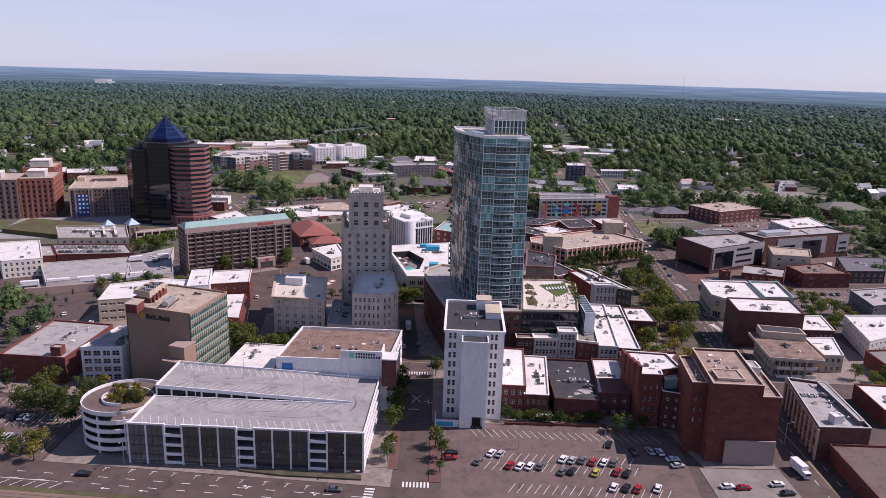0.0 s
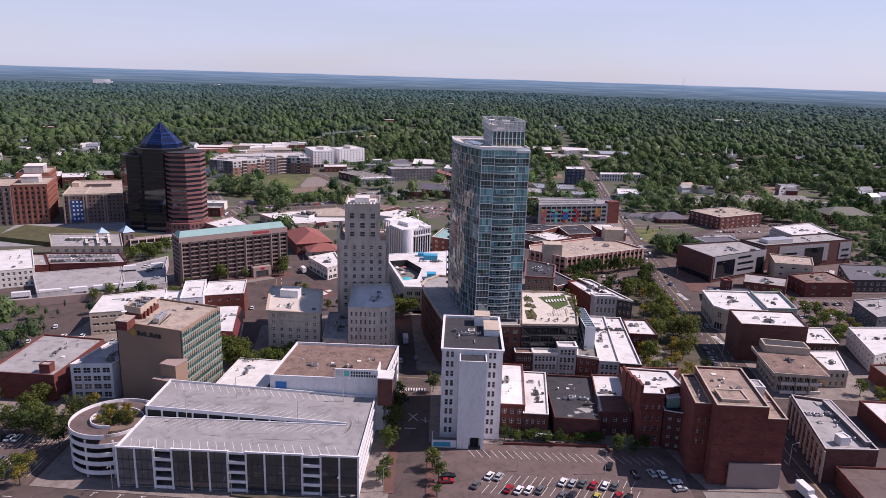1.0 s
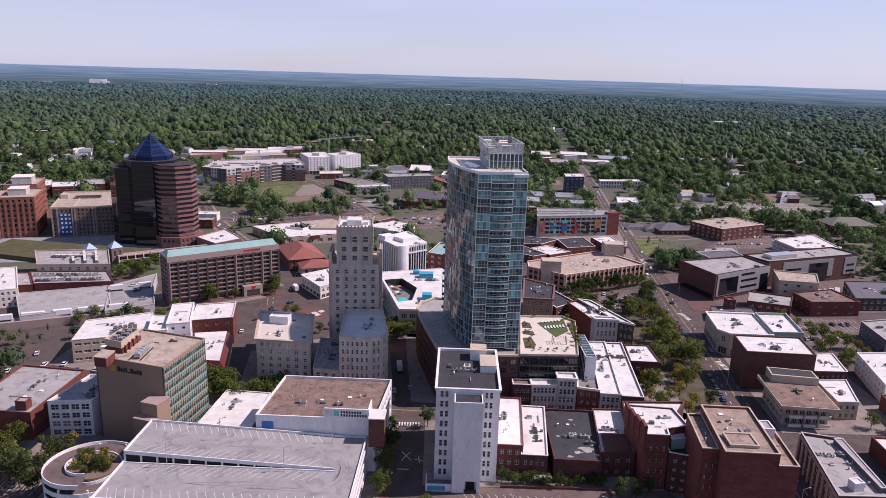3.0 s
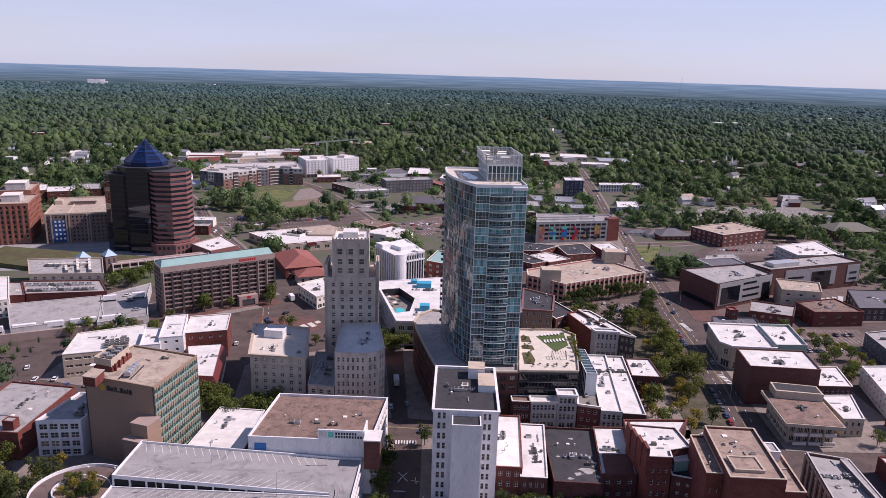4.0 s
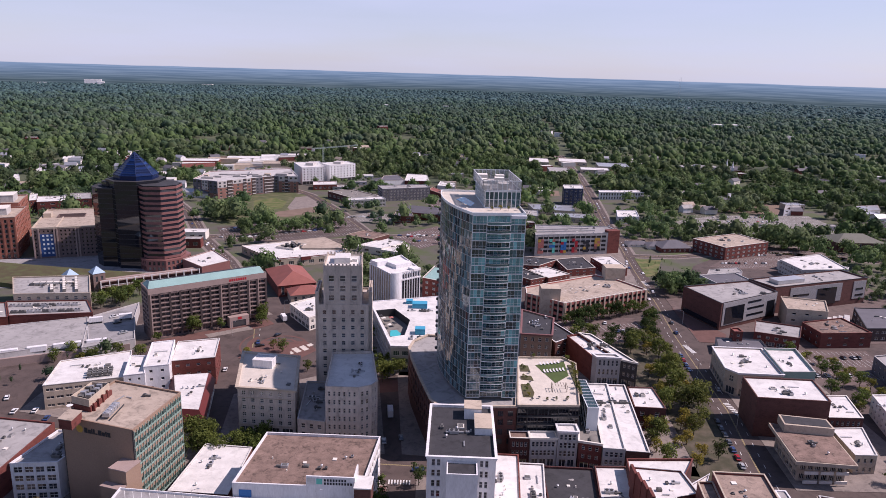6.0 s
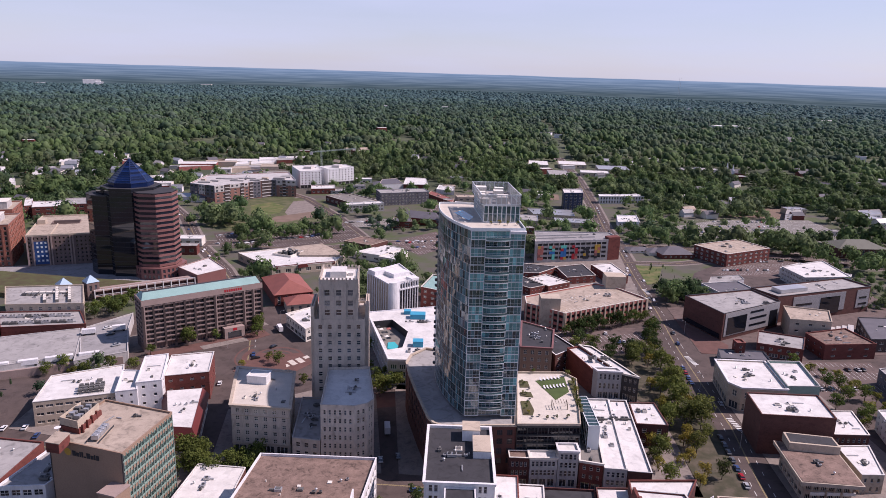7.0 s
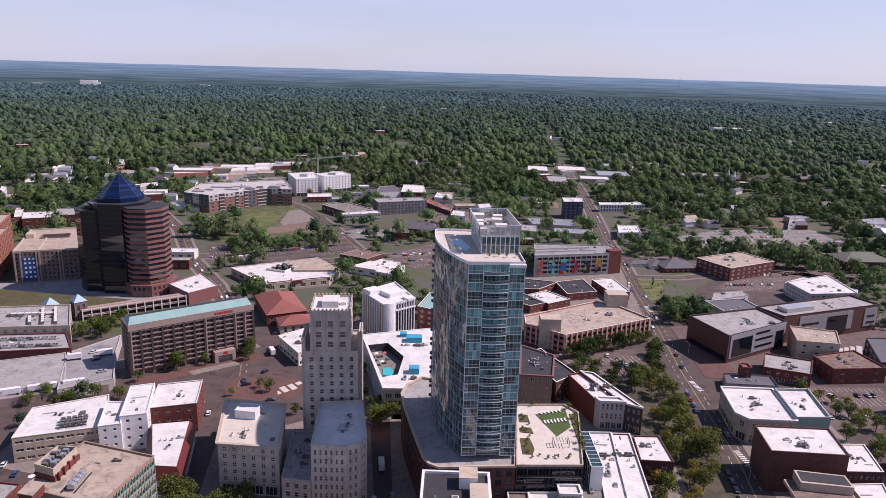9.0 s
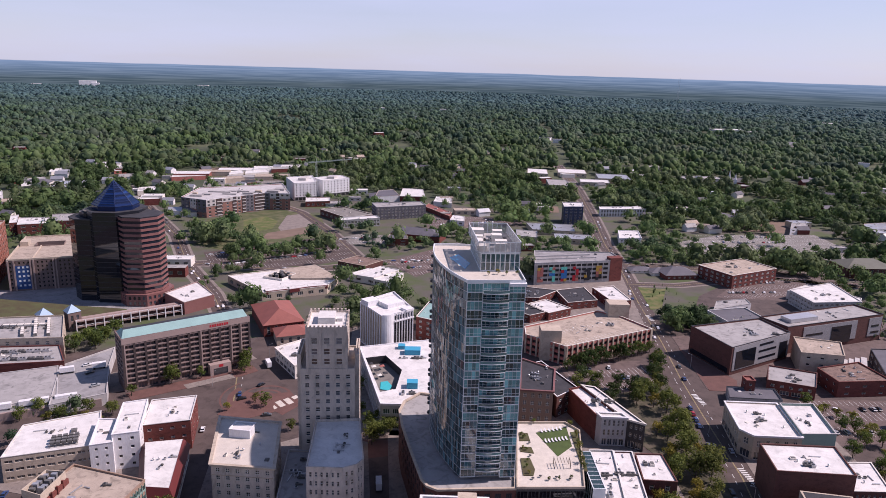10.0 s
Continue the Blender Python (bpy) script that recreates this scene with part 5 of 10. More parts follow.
building("corner_bank", "red brick rear of the corner building with white roof", [(86.5, 379.8), (98.3, 379.4), (85.5, 411), (78.5, 408)], 13.8, "brick", "membrane", 3, (0, 5, 0, 0), (0.35, 0.45), "sash", cap="brick", parapet=0.9)
building("corner_bank", "narrow black painted shop with white trim", [(100.2, 374.8), (107.3, 370.5), (92, 409), (85.8, 411)], 14.6, "dark_metal", "membrane", 3, (3, 4, 0, 0), (0.5, 0.5), "sash", 4.6, (2,), cap="cream", cornice=0.3)
building("tan_stone_building", "old tan stone building with carved windows and dark roof", [(51.0, 391), (67.0, 389.5), (72, 416), (56, 429)], 21.0, "tan", "tar", 5, (4, 5, 0, 5), (0.45, 0.55), "pair", cap="granite", cornice=0.5)
building("low_building", "long low building with dark and white roof", [(71.5, 402), (84.2, 413.5), (70, 447), (58, 440)], 12.0, "brown_brick", "tar", 3, (3, 6, 0, 0), cap="white")


# ---- old stone tower and its wings ----
def stone_tower():
    t = thing("stone_tower", "stepped limestone art deco office tower with rows of windows", "tower", -37, 355, 0, 4)
    b, holes = Build(), []

    def block(x0, x1, y0, y1, z0, z1, nf, ns, rows, fr=0.42):
        p = [(x0, y0), (x1, y0), (x1, y1), (x0, y1)]
        for i in range(4):
            w = (x1 - x0) if i % 2 == 0 else (y1 - y0)
            k = nf if i == 0 else ns if i == 1 else 0
            nonlocal holes, b
            holes += facade(b, p[i], p[(i + 1) % 4], z0, z1, columns(k, w, fr, 0.7) if k else [], rows if k else [], 0.3)
        b.face([(*q, z1 - 0.8) for q in inset(p, 0.05)])
        ring(b, inset(p, 0.02), 0.5, z1 - 0.9, z1 + 0.01)
        part("wall", b, "limestone", t)
        b = Build()
    fl = 3.72
    block(-11.0, 11.5, -9.5, 16, 0, 50, 5, 6, [(4.4 + fl * i, 6.4 + fl * i) for i in range(3, 12)])
    block(-8.3, 8.3, -9.0, 12, 50.0, 68, 3, 5, [(51.6, 54.2), (56.0, 58.6), (60.6, 63.4)], 0.5)
    block(-12.6, -11.0, -6, 12, 0, 55, 0, 0, [(4.4 + fl * i, 6.4 + fl * i) for i in range(4, 13)])
    block(11.5, 13.0, -6, 12, 0, 55, 0, 4, [(4.4 + fl * i, 6.4 + fl * i) for i in range(4, 13)])
    for x in (-8.0, -2.7, 2.7, 8.0):
        part("pilaster", Build().box(x - 0.55, x + 0.55, -9.35, -9.02, 50, 68.3), "limestone", t)
    for m, w, h in holes:
        part("window", window_mesh(w, h, "sash", "cream", "glass"), (), t, at=m)
    part("roof", Build().box(-7.7, 7.7, -8.4, 11.4, 67.0, 67.25), "membrane", t)
    cr = Build()
    for x in np.arange(-8.2, 8.3, 1.65):
        cr.box(x - 0.4, x + 0.4, -9.2, -8.6, 68.0, 68.9)
        cr.box(x - 0.4, x + 0.4, 11.6, 12.2, 68.0, 68.9)
    for y in np.arange(-9, 12.2, 1.65):
        cr.box(-8.5, -7.9, y - 0.4, y + 0.4, 68.0, 68.9)
        cr.box(7.9, 8.5, y - 0.4, y + 0.4, 68.0, 68.9)
    part("battlement", cr, "limestone", t)
    part("roof_plant", Build().box(-4, 3, -3, 6, 67.2, 70.0).box(3.6, 6, 0, 3, 67.2, 68.6), "membrane", t, "white plant boxes on the roof")
    return t


stone_tower()
wing = building("stone_wing", "limestone office wing with chamfered corner and white roof", [(-38.5, 306.3), (-25, 306.0), (-20.1, 308.6), (-17.8, 312.5), (-22.6, 344), (-40.5, 342)], 28.5, "limestone", "membrane", 7, (6, 2, 2, 9, 0, 5), (0.42, 0.55), "sash", 5.0, (3, 1, 1, 4), cap="limestone", parapet=1.0)
building("stone_link", "low link building with plant on its blue-grey roof", [(-50.5, 309), (-38.9, 307), (-41, 345), (-53, 345)], 12.5, "limestone", "grey_membrane", 3, (3, 0, 0, 0), cap="concrete")
building("ornate_office", "ornate pale stone office building with arched top windows", [(-77.0, 317), (-52.5, 314.8), (-57.5, 350), (-84.0, 354)], 22.5, "limestone", "terrace_stone", 6, (6, 7, 0, 7), (0.42, 0.55), "pair", 5.0, (4, 5), cap="beige", cornice=0.8, band=(5.0, 17.6))
building("roof_addition", "white plant room on the ornate office roof", rect(-71, 341, 9, 7, -8), 25.5, "white", "membrane", 1, (), cap="white", z0=21.7, parapet=0.3)


# ---- car park with ramp ----
def car_park():
    t = thing("car_park", "white framed multi-storey car park with dark glazed bays", "car park", -59.7, 227.3, 0, -1.9)
    W, D, top = 76.5, 43.0, 13.7
    for i, z in enumerate((0.3, 3.4, 6.7, 10.1)):
        part("floor_slab", Build().box(-W / 2 + 0.6, W / 2 - 0.6, -D / 2 + 0.6, D / 2 - 0.6, z - 0.25, z), "concrete", t)
    # solid near-black block in place of the shade between the levels
    part("core", Build().box(-W / 2 + 7, W / 2 - 7, -D / 2 + 7, D / 2 - 7, 0.3, top - 0.8), "dark_void", t, "near-black block painting the shade inside the parking levels")
    part("top_deck", Build().box(-W / 2 + 0.4, W / 2 - 0.4, -D / 2 + 0.4, -0.6, top - 0.6, top).box(31, W / 2 - 0.4, -0.6, D / 2 - 0.4, top - 0.6, top - 0.01), "deck", t, "grey concrete top parking deck")
    rise = 3.3
    r = Build()
    r.face([(-W / 2 + 0.4, 0.2, top + rise), (31, 0.2, top), (31, D / 2 - 0.4, top), (-W / 2 + 0.4, D / 2 - 0.4, top + rise)])
    r.face([(-W / 2 + 0.4, 0.2, top + rise - 0.5), (-W / 2 + 0.4, D / 2 - 0.4, top + rise - 0.5), (31, D / 2 - 0.4, top - 0.5), (31, 0.2, top - 0.5)])
    part("sloping_deck", r, "deck", t)
    k = Build()
    for y in (0.0, D / 2 - 0.4):
        n = 13
        for i in range(n):
            x0, x1 = -W / 2 + 0.2 + (W / 2 + 30.8) * i / n, -W / 2 + 0.2 + (W / 2 + 30.8) * (i + 1) / n
            z0, z1 = top + rise * (1 - i / n), top + rise * (1 - (i + 1) / n)
            k.face([(x0, y - 0.15, z0 - 0.55), (x1, y - 0.15, z1 - 0.55), (x1, y - 0.15, z1 + 0.75), (x0, y - 0.15, z0 + 0.75)])
            k.face([(x1, y + 0.15, z1 - 0.55), (x0, y + 0.15, z0 - 0.55), (x0, y + 0.15, z0 + 0.75), (x1, y + 0.15, z1 + 0.75)])
            k.face([(x0, y - 0.15, z0 + 0.75), (x1, y - 0.15, z1 + 0.75), (x1, y + 0.15, z1 + 0.75), (x0, y + 0.15, z0 + 0.75)])
            if y == 0.0 and z0 - 0.55 > top + 0.3:
                k.box(x0, x0 + 0.5, -0.35, 0.2, top - 0.3, z0 - 0.5)
    k.box(-W / 2 + 0.05, -W / 2 + 0.4, 0.0, D / 2, top - 2, top + rise + 0.8)
    k.box(-W / 2 + 0.2, 31, -0.9, -0.6, top - 0.02, top + 0.35)
    part("ramp_parapet", k, "white", t)
    # near-black sheet painting the shade below the sloping deck
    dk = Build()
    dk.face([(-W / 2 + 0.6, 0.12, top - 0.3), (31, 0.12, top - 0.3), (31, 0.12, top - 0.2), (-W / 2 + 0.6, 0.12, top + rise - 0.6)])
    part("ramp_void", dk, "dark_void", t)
    # front: thirteen bays
    bay = W / 13
    frames, glassy = Build(), "GGOGGGOGGGOGG"
    for i, kind in enumerate(glassy):
        x0, x1 = -W / 2 + i * bay, -W / 2 + (i + 1) * bay
        frames.box(x0 - 0.28, x0 + 0.28, -D / 2 - 0.35, -D / 2 + 0.5, 0.1, top + 0.9)
        if kind == "G":
            frames.box(x0 + 0.28, x1 - 0.28, -D / 2 - 0.35, -D / 2 + 0.2, top + 0.35, top + 0.9)
            pb = Build().box(x0 + 0.28, x1 - 0.28, -D / 2 - 0.10, -D / 2 - 0.04, 1.0, top + 0.35)
            for z in (3.4, 6.7, 10.1):
                pb.box(x0 + 0.28, x1 - 0.28, -D / 2 - 0.14, -D / 2 - 0.10, z - 0.16, z + 0.16, 1)
            for u in (0.33, 0.66):
                xm = x0 + bay * u
                pb.box(xm - 0.05, xm + 0.05, -D / 2 - 0.15, -D / 2 - 0.10, 1.0, top + 0.35, 1)
            part("glazed_bay", pb, ("bay_glass", "dark_metal"), t)
        else:
            for z in (0.9, 3.9, 7.2, 10.6):
                frames.box(x0 + 0.28, x1 - 0.28, -D / 2 - 0.2, -D / 2 + 0.1, z - 0.55, z + 0.45)
            frames.box(x0 + 0.28, x1 - 0.28, -D / 2 - 0.1, -D / 2 + 0.2, top - 0.3, top + 0.5)
    frames.box(W / 2 - 0.28, W / 2 + 0.28, -D / 2 - 0.35, -D / 2 + 0.5, 0.1, top + 0.9)
    part("front_frame", frames, "white", t, "white posts and rails framing the bays")
    side = Build()
    for sx in (-1, 1):
        for i in range(8):
            y = -D / 2 + 0.3 + (D - 0.6) * i / 7
            side.box(sx * W / 2 - 0.3, sx * W / 2 + 0.3, y - 0.5, y + 0.5, 0.1, top + 0.6)
        for z in (0.9, 3.9, 7.2, 10.6, top + 0.1):
            part("spandrel", Build().box(sx * W / 2 - 0.2, sx * W / 2 + 0.2, -D / 2 + 0.5, D / 2, z - 0.6, z + 0.5), "white", t)
    for z in (0.9, 3.9, 7.2, 10.6, top + 0.1):
        part("spandrel", Build().box(-W / 2, W / 2, D / 2 - 0.2, D / 2 + 0.2, z - 0.6, z + 0.5), "white", t)
    marks = Build()

    def lines(y0, y1, xa, xb, slope, sl):
        n = int((xb - xa) / 2.75)
        for i in range(n):
            x = xa + i * 2.75
            z = top + 0.012 + (rise * (31 - x) / (31 + W / 2) if slope else 0)
            zb = z - (rise * 0.16 / (31 + W / 2) if slope else 0)
            zc = (rise * sl / (31 + W / 2)) if slope else 0
            marks.face([(x, y0, z + 0.02), (x + 0.16, y0, zb + 0.02), (x + 0.16 + sl, y1, zb - zc + 0.02), (x + sl, y1, z - zc + 0.02)])
    lines(-20.6, -15.0, -34, 37, False, -2.4)
    lines(-6.5, -1.2, -34, 28, False, 4.2)
    lines(1.0, 6.0, -34, 26, True, 3.8)
    lines(15.8, 20.8, -34, 29, True, -2.6)
    rng = random.Random(41)

    def tyre(line):
        tyres = Build()
        for p, q in zip(line, line[1:]):
            d = (Vector(q) - Vector(p)).normalized() * 0.13
            c = [(p[0] - d.y, p[1] + d.x), (p[0] + d.y, p[1] - d.x), (q[0] + d.y, q[1] - d.x), (q[0] - d.y, q[1] + d.x)]
            tyres.face([(x, y, top + 0.02 + (max(0.0, rise * (31 - x) / (31 + W / 2)) if y > 0.2 else 0)) for x, y in c])
        part("tyre_mark", tyres, "tyre_mark", t, "dark curved tyre mark")
    for i in range(6):
        r, ex, e = rng.uniform(4.2, 8.2), rng.uniform(0.55, 0.8), rng.uniform(-0.6, 0.6)
        a0, a1 = rng.uniform(-95, -40), rng.uniform(30, 95)
        tyre([(29.5 + e + r * ex * math.cos(math.radians(a0 + (a1 - a0) * k / 16)), -0.3 + e + (r + 1.5) * math.sin(math.radians(a0 + (a1 - a0) * k / 16))) for k in range(17)])
    for i in range(14):
        y, x0 = (-10.6, 10.6)[i % 2] + rng.uniform(-2.2, 2.2), rng.uniform(-32, 8)
        ln, bend = rng.uniform(8, 22), rng.uniform(-1.6, 1.6)
        tyre([(x0 + ln * k / 10, y + bend * (k / 10) ** 2) for k in range(11)])
    part("stall_lines", marks, "paint", t)
    return t


car_park()


def spiral_ramp():
    t = thing("spiral_ramp", "round white concrete car ramp with a planted centre", "ramp", -106.5, 226.0, 0)
    ro, ri, n, turns = 14.6, 8.4, 40, 4.55
    deck, bands, inner = Build(), Build(), Build()
    total = int(n * turns)
    a0 = math.pi * 0.45

    def at(i, r):
        a = a0 + 2 * math.pi * i / n
        return r * math.cos(a), r * math.sin(a)
    for i in range(total):
        z0, z1 = 14.4 * i / total + 0.3, 14.4 * (i + 1) / total + 0.3
        deck.face([(*at(i, ri), z0), (*at(i, ro), z0), (*at(i + 1, ro), z1), (*at(i + 1, ri), z1)])
        deck.face([(*at(i + 1, ri), z1 - 0.3), (*at(i + 1, ro), z1 - 0.3), (*at(i, ro), z0 - 0.3), (*at(i, ri), z0 - 0.3)])
        for bld, r, s in ((bands, ro, 1), (inner, ri, -1)):
            r2 = r + 0.25 * s
            q = [at(i, r), at(i + 1, r), at(i, r2), at(i + 1, r2)]
            lo, hi = -0.45, 1.05
            bld.face([(*q[2], z0 + lo), (*q[3], z1 + lo), (*q[3], z1 + hi), (*q[2], z0 + hi)])
            bld.face([(*q[1], z1 + lo), (*q[0], z0 + lo), (*q[0], z0 + hi), (*q[1], z1 + hi)])
            bld.face([(*q[2], z0 + hi), (*q[3], z1 + hi), (*q[1], z1 + hi), (*q[0], z0 + hi)])
            bld.face([(*q[0], z0 + lo), (*q[1], z1 + lo), (*q[3], z1 + lo), (*q[2], z0 + lo)])
    part("ramp_deck", deck, "lot", t)
    part("outer_wall", bands, "white", t, "white outer band following the ramp")
    part("inner_wall", inner, "white", t)
    # near-black cylinder painting the shade seen between the ramp bands
    part("core", Build().cyl(0, 0, 0, 12.6, ri - 0.6, n=32), "dark_void", t)
    part("planter", Build().cyl(0, 0, 12.6, 13.4, ri - 0.5, n=32), "soil", t)
    for i in range(10):
        a = 2 * math.pi * i / 10
        part("ramp_post", Build().box(-0.25, 0.25, -0.25, 0.25, 0, 13.5), "white", t, at=Matrix.Translation((ro * 0.985 * math.cos(a), ro * 0.985 * math.sin(a), 0)) @ Matrix.Rotation(a, 4, "Z"))
    return t


spiral_ramp()


def sign_office():
    pts = rect(-37.2, 265.5, 42.5, 33.5, -2, 2.4)
    t = building("brick_office", "office building with brown gravel roof and white front", pts, 20.6, "white", "gravel", 5, (0, 8, 6, 0), (0.6, 0.55), "grid", cap="white", parapet=0.9)
    m = Matrix.Rotation(radians(-2), 4, "Z")
    part("sign_wall", Build().box(2.0, 18.0, -17.1, -16.6, 17.0, 24.4, m=m).box(17.5, 18.0, -16.6, -9, 19.7, 24.4, m=m), "white", t, "raised white sign wall")
    part("sign_panel", Build().box(2.3, 5.0, -17.16, -17.1, 21.4, 23.8, m=m), "membrane", t)
    part("sign_disc", Build().box(5.4, 7.3, -17.18, -17.1, 21.6, 23.6, m=m), "green_sign", t, "sea green sign emblem")
    bars = Build()
    for z, x1 in ((22.7, 14.8), (21.5, 17.2)):
        x = 7.9
        while x < x1:
            bars.box(x, x + 0.62, -17.17, -17.1, z, z + 0.85, m=m)
            x += 0.95
    part("sign_lettering", bars, "ink", t)
    part("corner_tower", Build().box(18.2, 23.6, -20.5, -13.5, 12, 22.6, m=m), "brown_brick", t, "brown stair tower at the corner")
    part("corner_tower_roof", Build().box(18.0, 23.8, -20.7, -13.3, 22.6, 23.0, m=m), "membrane", t)
    part("blue_window", Build().box(-20.3, -16.2, -16.95, -16.7, 15.6, 18.2, m=m), "blue_sign", t, "blue window in the white wall")
    return t


sign_office()


def tan_office():
    pts = rect(-107.2, 278.6, 29.8, 29.6, -17.2, -3.0)
    t = building("tan_office_block", "tan brick office block with green glass side", pts, 33.2, "tan", "tan_roof", 9, (0, 18, 0, 0), (0.84, 0.62), "plain", 0, cap="tan", parapet=0.6, frame_mat="green_frame", glass_mat="green_glass", depth=0.12)
    o = Vector((sum(p[0] for p in pts) / 4, sum(p[1] for p in pts) / 4))
    p, q = Vector(pts[1]) - o, Vector(pts[2]) - o
    d = (q - p).normalized()
    m = Matrix.Translation((p.x, p.y, 0)) @ Matrix.Rotation(math.atan2(d.y, d.x), 4, "Z")
    L = (q - p).length
    g = Build()
    for i in range(19):
        x = 0.6 + (L - 1.2) * i / 18
        part("mullion_bar", Build().box(x - 0.09, x + 0.09, -0.28, -0.01, 1.5, 32.4, m=m), "green_frame", t)
    for i in range(9):
        z = 1.2 + 3.58 * i
        part("spandrel_bar", Build().box(0.2, L - 0.2, -0.20, -0.005, z - 0.35, z + 0.3, m=m), "green_frame", t)
    p0, q0 = Vector(pts[0]) - o, Vector(pts[1]) - o
    d0 = (q0 - p0).normalized()
    mf = Matrix.Translation((p0.x, p0.y, 0)) @ Matrix.Rotation(math.atan2(d0.y, d0.x), 4, "Z")
    part("corner_strip", Build().box(29.5, 29.9, -0.08, 0.3, 0, 33.0, m=mf).box(-0.06, 0.3, -0.08, 0.3, 0, 33.0, m=mf), "dark_metal", t)
    bars = Build()
    x = 9.6
    for wd, hh in ((1.3, 1.9), (1.1, 1.4), (0.5, 1.9), (0.6, 1.9), (0.9, 0.5), (1.4, 1.9), (1.1, 1.4), (0.5, 1.9), (1.2, 1.7)):
        bars.box(x, x + wd, -0.12, 0.0, 28.6, 28.6 + hh, m=mf)
        x += wd + 0.28
    part("sign_lettering", bars, "ink", t)
    part("sign_emblem", Build().cyl(0, 0, -0.1, 0.0, 1.4, n=16), "gold", t, "gold round emblem", at=mf @ pose(7.6, -0.02, 29.6, 90))
    st = Build()
    mo = Matrix.Rotation(radians(-17.2), 4, "Z")
    st.box(11.5, 18.2, -21.5, -14.5, 0, 21.5, m=mo)
    st.box(10.2, 18.2, -24.5, -21.5, 0, 16.5, m=mo)
    part("stair_tower", st, "tan", t, "tan brick stair tower")
    part("stair_tower_roof", Build().box(11.3, 18.4, -21.7, -14.3, 21.5, 21.9, m=mo), "pink", t)
    # plant pen, arches, stair head, chiller and dish on the roof
    def at_(pts_):
        return [tuple(Vector(p) - o) for p in pts_]
    part("plant_pen", ring(Build(), at_([(-116.3, 272.6), (-115.4, 286.5), (-122.2, 287.1), (-123.9, 275.4)]), 0.3, 34.6, 37.4), "beige", t, "beige walled plant pen")
    part("pen_floor", Build().prism(at_([(-116.5, 272.8), (-115.6, 286.3), (-122.0, 286.9), (-123.7, 275.6)]), 34.5, 34.9), "tar", t)
    for i in range(5):
        for k in (0, 1):
            q = Vector((-121.4 + k * 3.0, 277.0 + i * 2.0)) - o
            part("plant_unit", Build().box(q.x - 0.9, q.x + 0.9, q.y - 0.6, q.y + 0.6, 34.9, 36.9 + 0.5 * ((i + k) % 2)), "metal" if (i + k) % 3 else "unit_dark", t)
    part("pen_base", Build().prism(at_([(-115.9, 272.4), (-114.8, 286.8), (-122.4, 287.4), (-124.1, 275.0)]), 32.5, 34.5), "brick", t)
    for i in range(4):
        q = Vector((-115.2, 273.6 + i * 3.4)) - o
        part("pen_pier", Build().box(q.x - 0.35, q.x + 0.35, q.y - 0.3, q.y + 0.3, 32.5, 35.6), "brick", t)
    part("stair_head", Build().prism(at_([(-121.1, 260.9), (-116.2, 259.7), (-116.1, 266.6), (-120.9, 267.6)]), 32.5, 36.0), "brick", t, "low brick stair head")
    part("stair_head_roof", Build().prism(at_([(-121.3, 260.7), (-116.0, 259.5), (-115.9, 266.8), (-121.1, 267.8)]), 36.0, 36.25), "tan_roof", t)
    for i in range(4):
        q = Vector((-108.4, 268.6 + i * 2.2)) - o
        part("chiller", Build().box(q.x - 1.2, q.x + 1.2, q.y - 1.0, q.y + 1.0, 33.4, 34.9).cyl(q.x, q.y, 34.9, 35.15, 0.8, n=10), "metal", t)
    for x in (-110.6, -106.4):
        part("skid_rail", Build().box(x - o.x - 0.15, x - o.x + 0.15, 266.5 - o.y, 277.5 - o.y, 33.1, 33.5), "dark_metal", t)
    part("dish_aerial", Build().cyl(-121 - o.x, 268.6 - o.y, 32.6, 36.6, 0.12, n=6).cyl(-121 - o.x, 268.6 - o.y, 36.6, 37.2, 0.3, 1.1, n=12), "white", t, "white dish aerial")
    part("stair_tower_roof", Build().box(10.0, 18.4, -24.7, -21.75, 16.5, 16.8, m=mo), "pink", t)
    return t


tan_office()
building("white_brick_building", "white painted four-storey building with paired windows", [(-143.5, 267), (-127.6, 268.6), (-122, 291), (-139, 291)], 15.0, "white", "grey_membrane", 4, (4, 0, 0, 5), (0.78, 0.66), "grid", cap="white", parapet=0.7)
building("brick_warehouse", "long low red brick warehouse with pale grey roof", [(-176, 266), (-148.6, 264), (-147, 303), (-176, 307)], 11.5, "brick", "grey_membrane", 2, (0, 0, 0, 0), cap="brick", parapet=0.6)
building("roof_addition", "small brick lift house on the warehouse roof", rect(-153.5, 268.5, 4.2, 3.6, -3), 14.6, "brick", "grey_membrane", 1, (), cap="brick", z0=10.6, parapet=0.2)
building("low_hall", "low hall with clean white membrane roof", [(-88, 265.5), (-66.5, 264), (-66, 296), (-85, 298)], 6.5, "brown_brick", "membrane", 1, (), cap="membrane", parapet=0.3)
building("white_office", "long pale office with white roof and strip windows", [(-169, 335), (-135, 347), (-147, 377), (-175, 362)], 12.0, "beige", "membrane", 3, (9, 0, 0, 4), (0.8, 0.35), "strip", cap="membrane", parapet=0.4)
building("white_office", "white rendered stepped office block", [(-135.5, 341), (-127, 344), (-134, 364), (-142, 364)], 15.0, "white", "membrane", 4, (2, 2, 0, 0), (0.3, 0.35), "plain", cap="white", parapet=0.4)
building("white_office", "tall white rendered office block with small windows", [(-128.5, 346.5), (-118, 350), (-126, 380), (-136, 376)], 17.0, "white", "membrane", 4, (2, 3, 0, 0), (0.3, 0.35), "plain", cap="white", parapet=0.4)
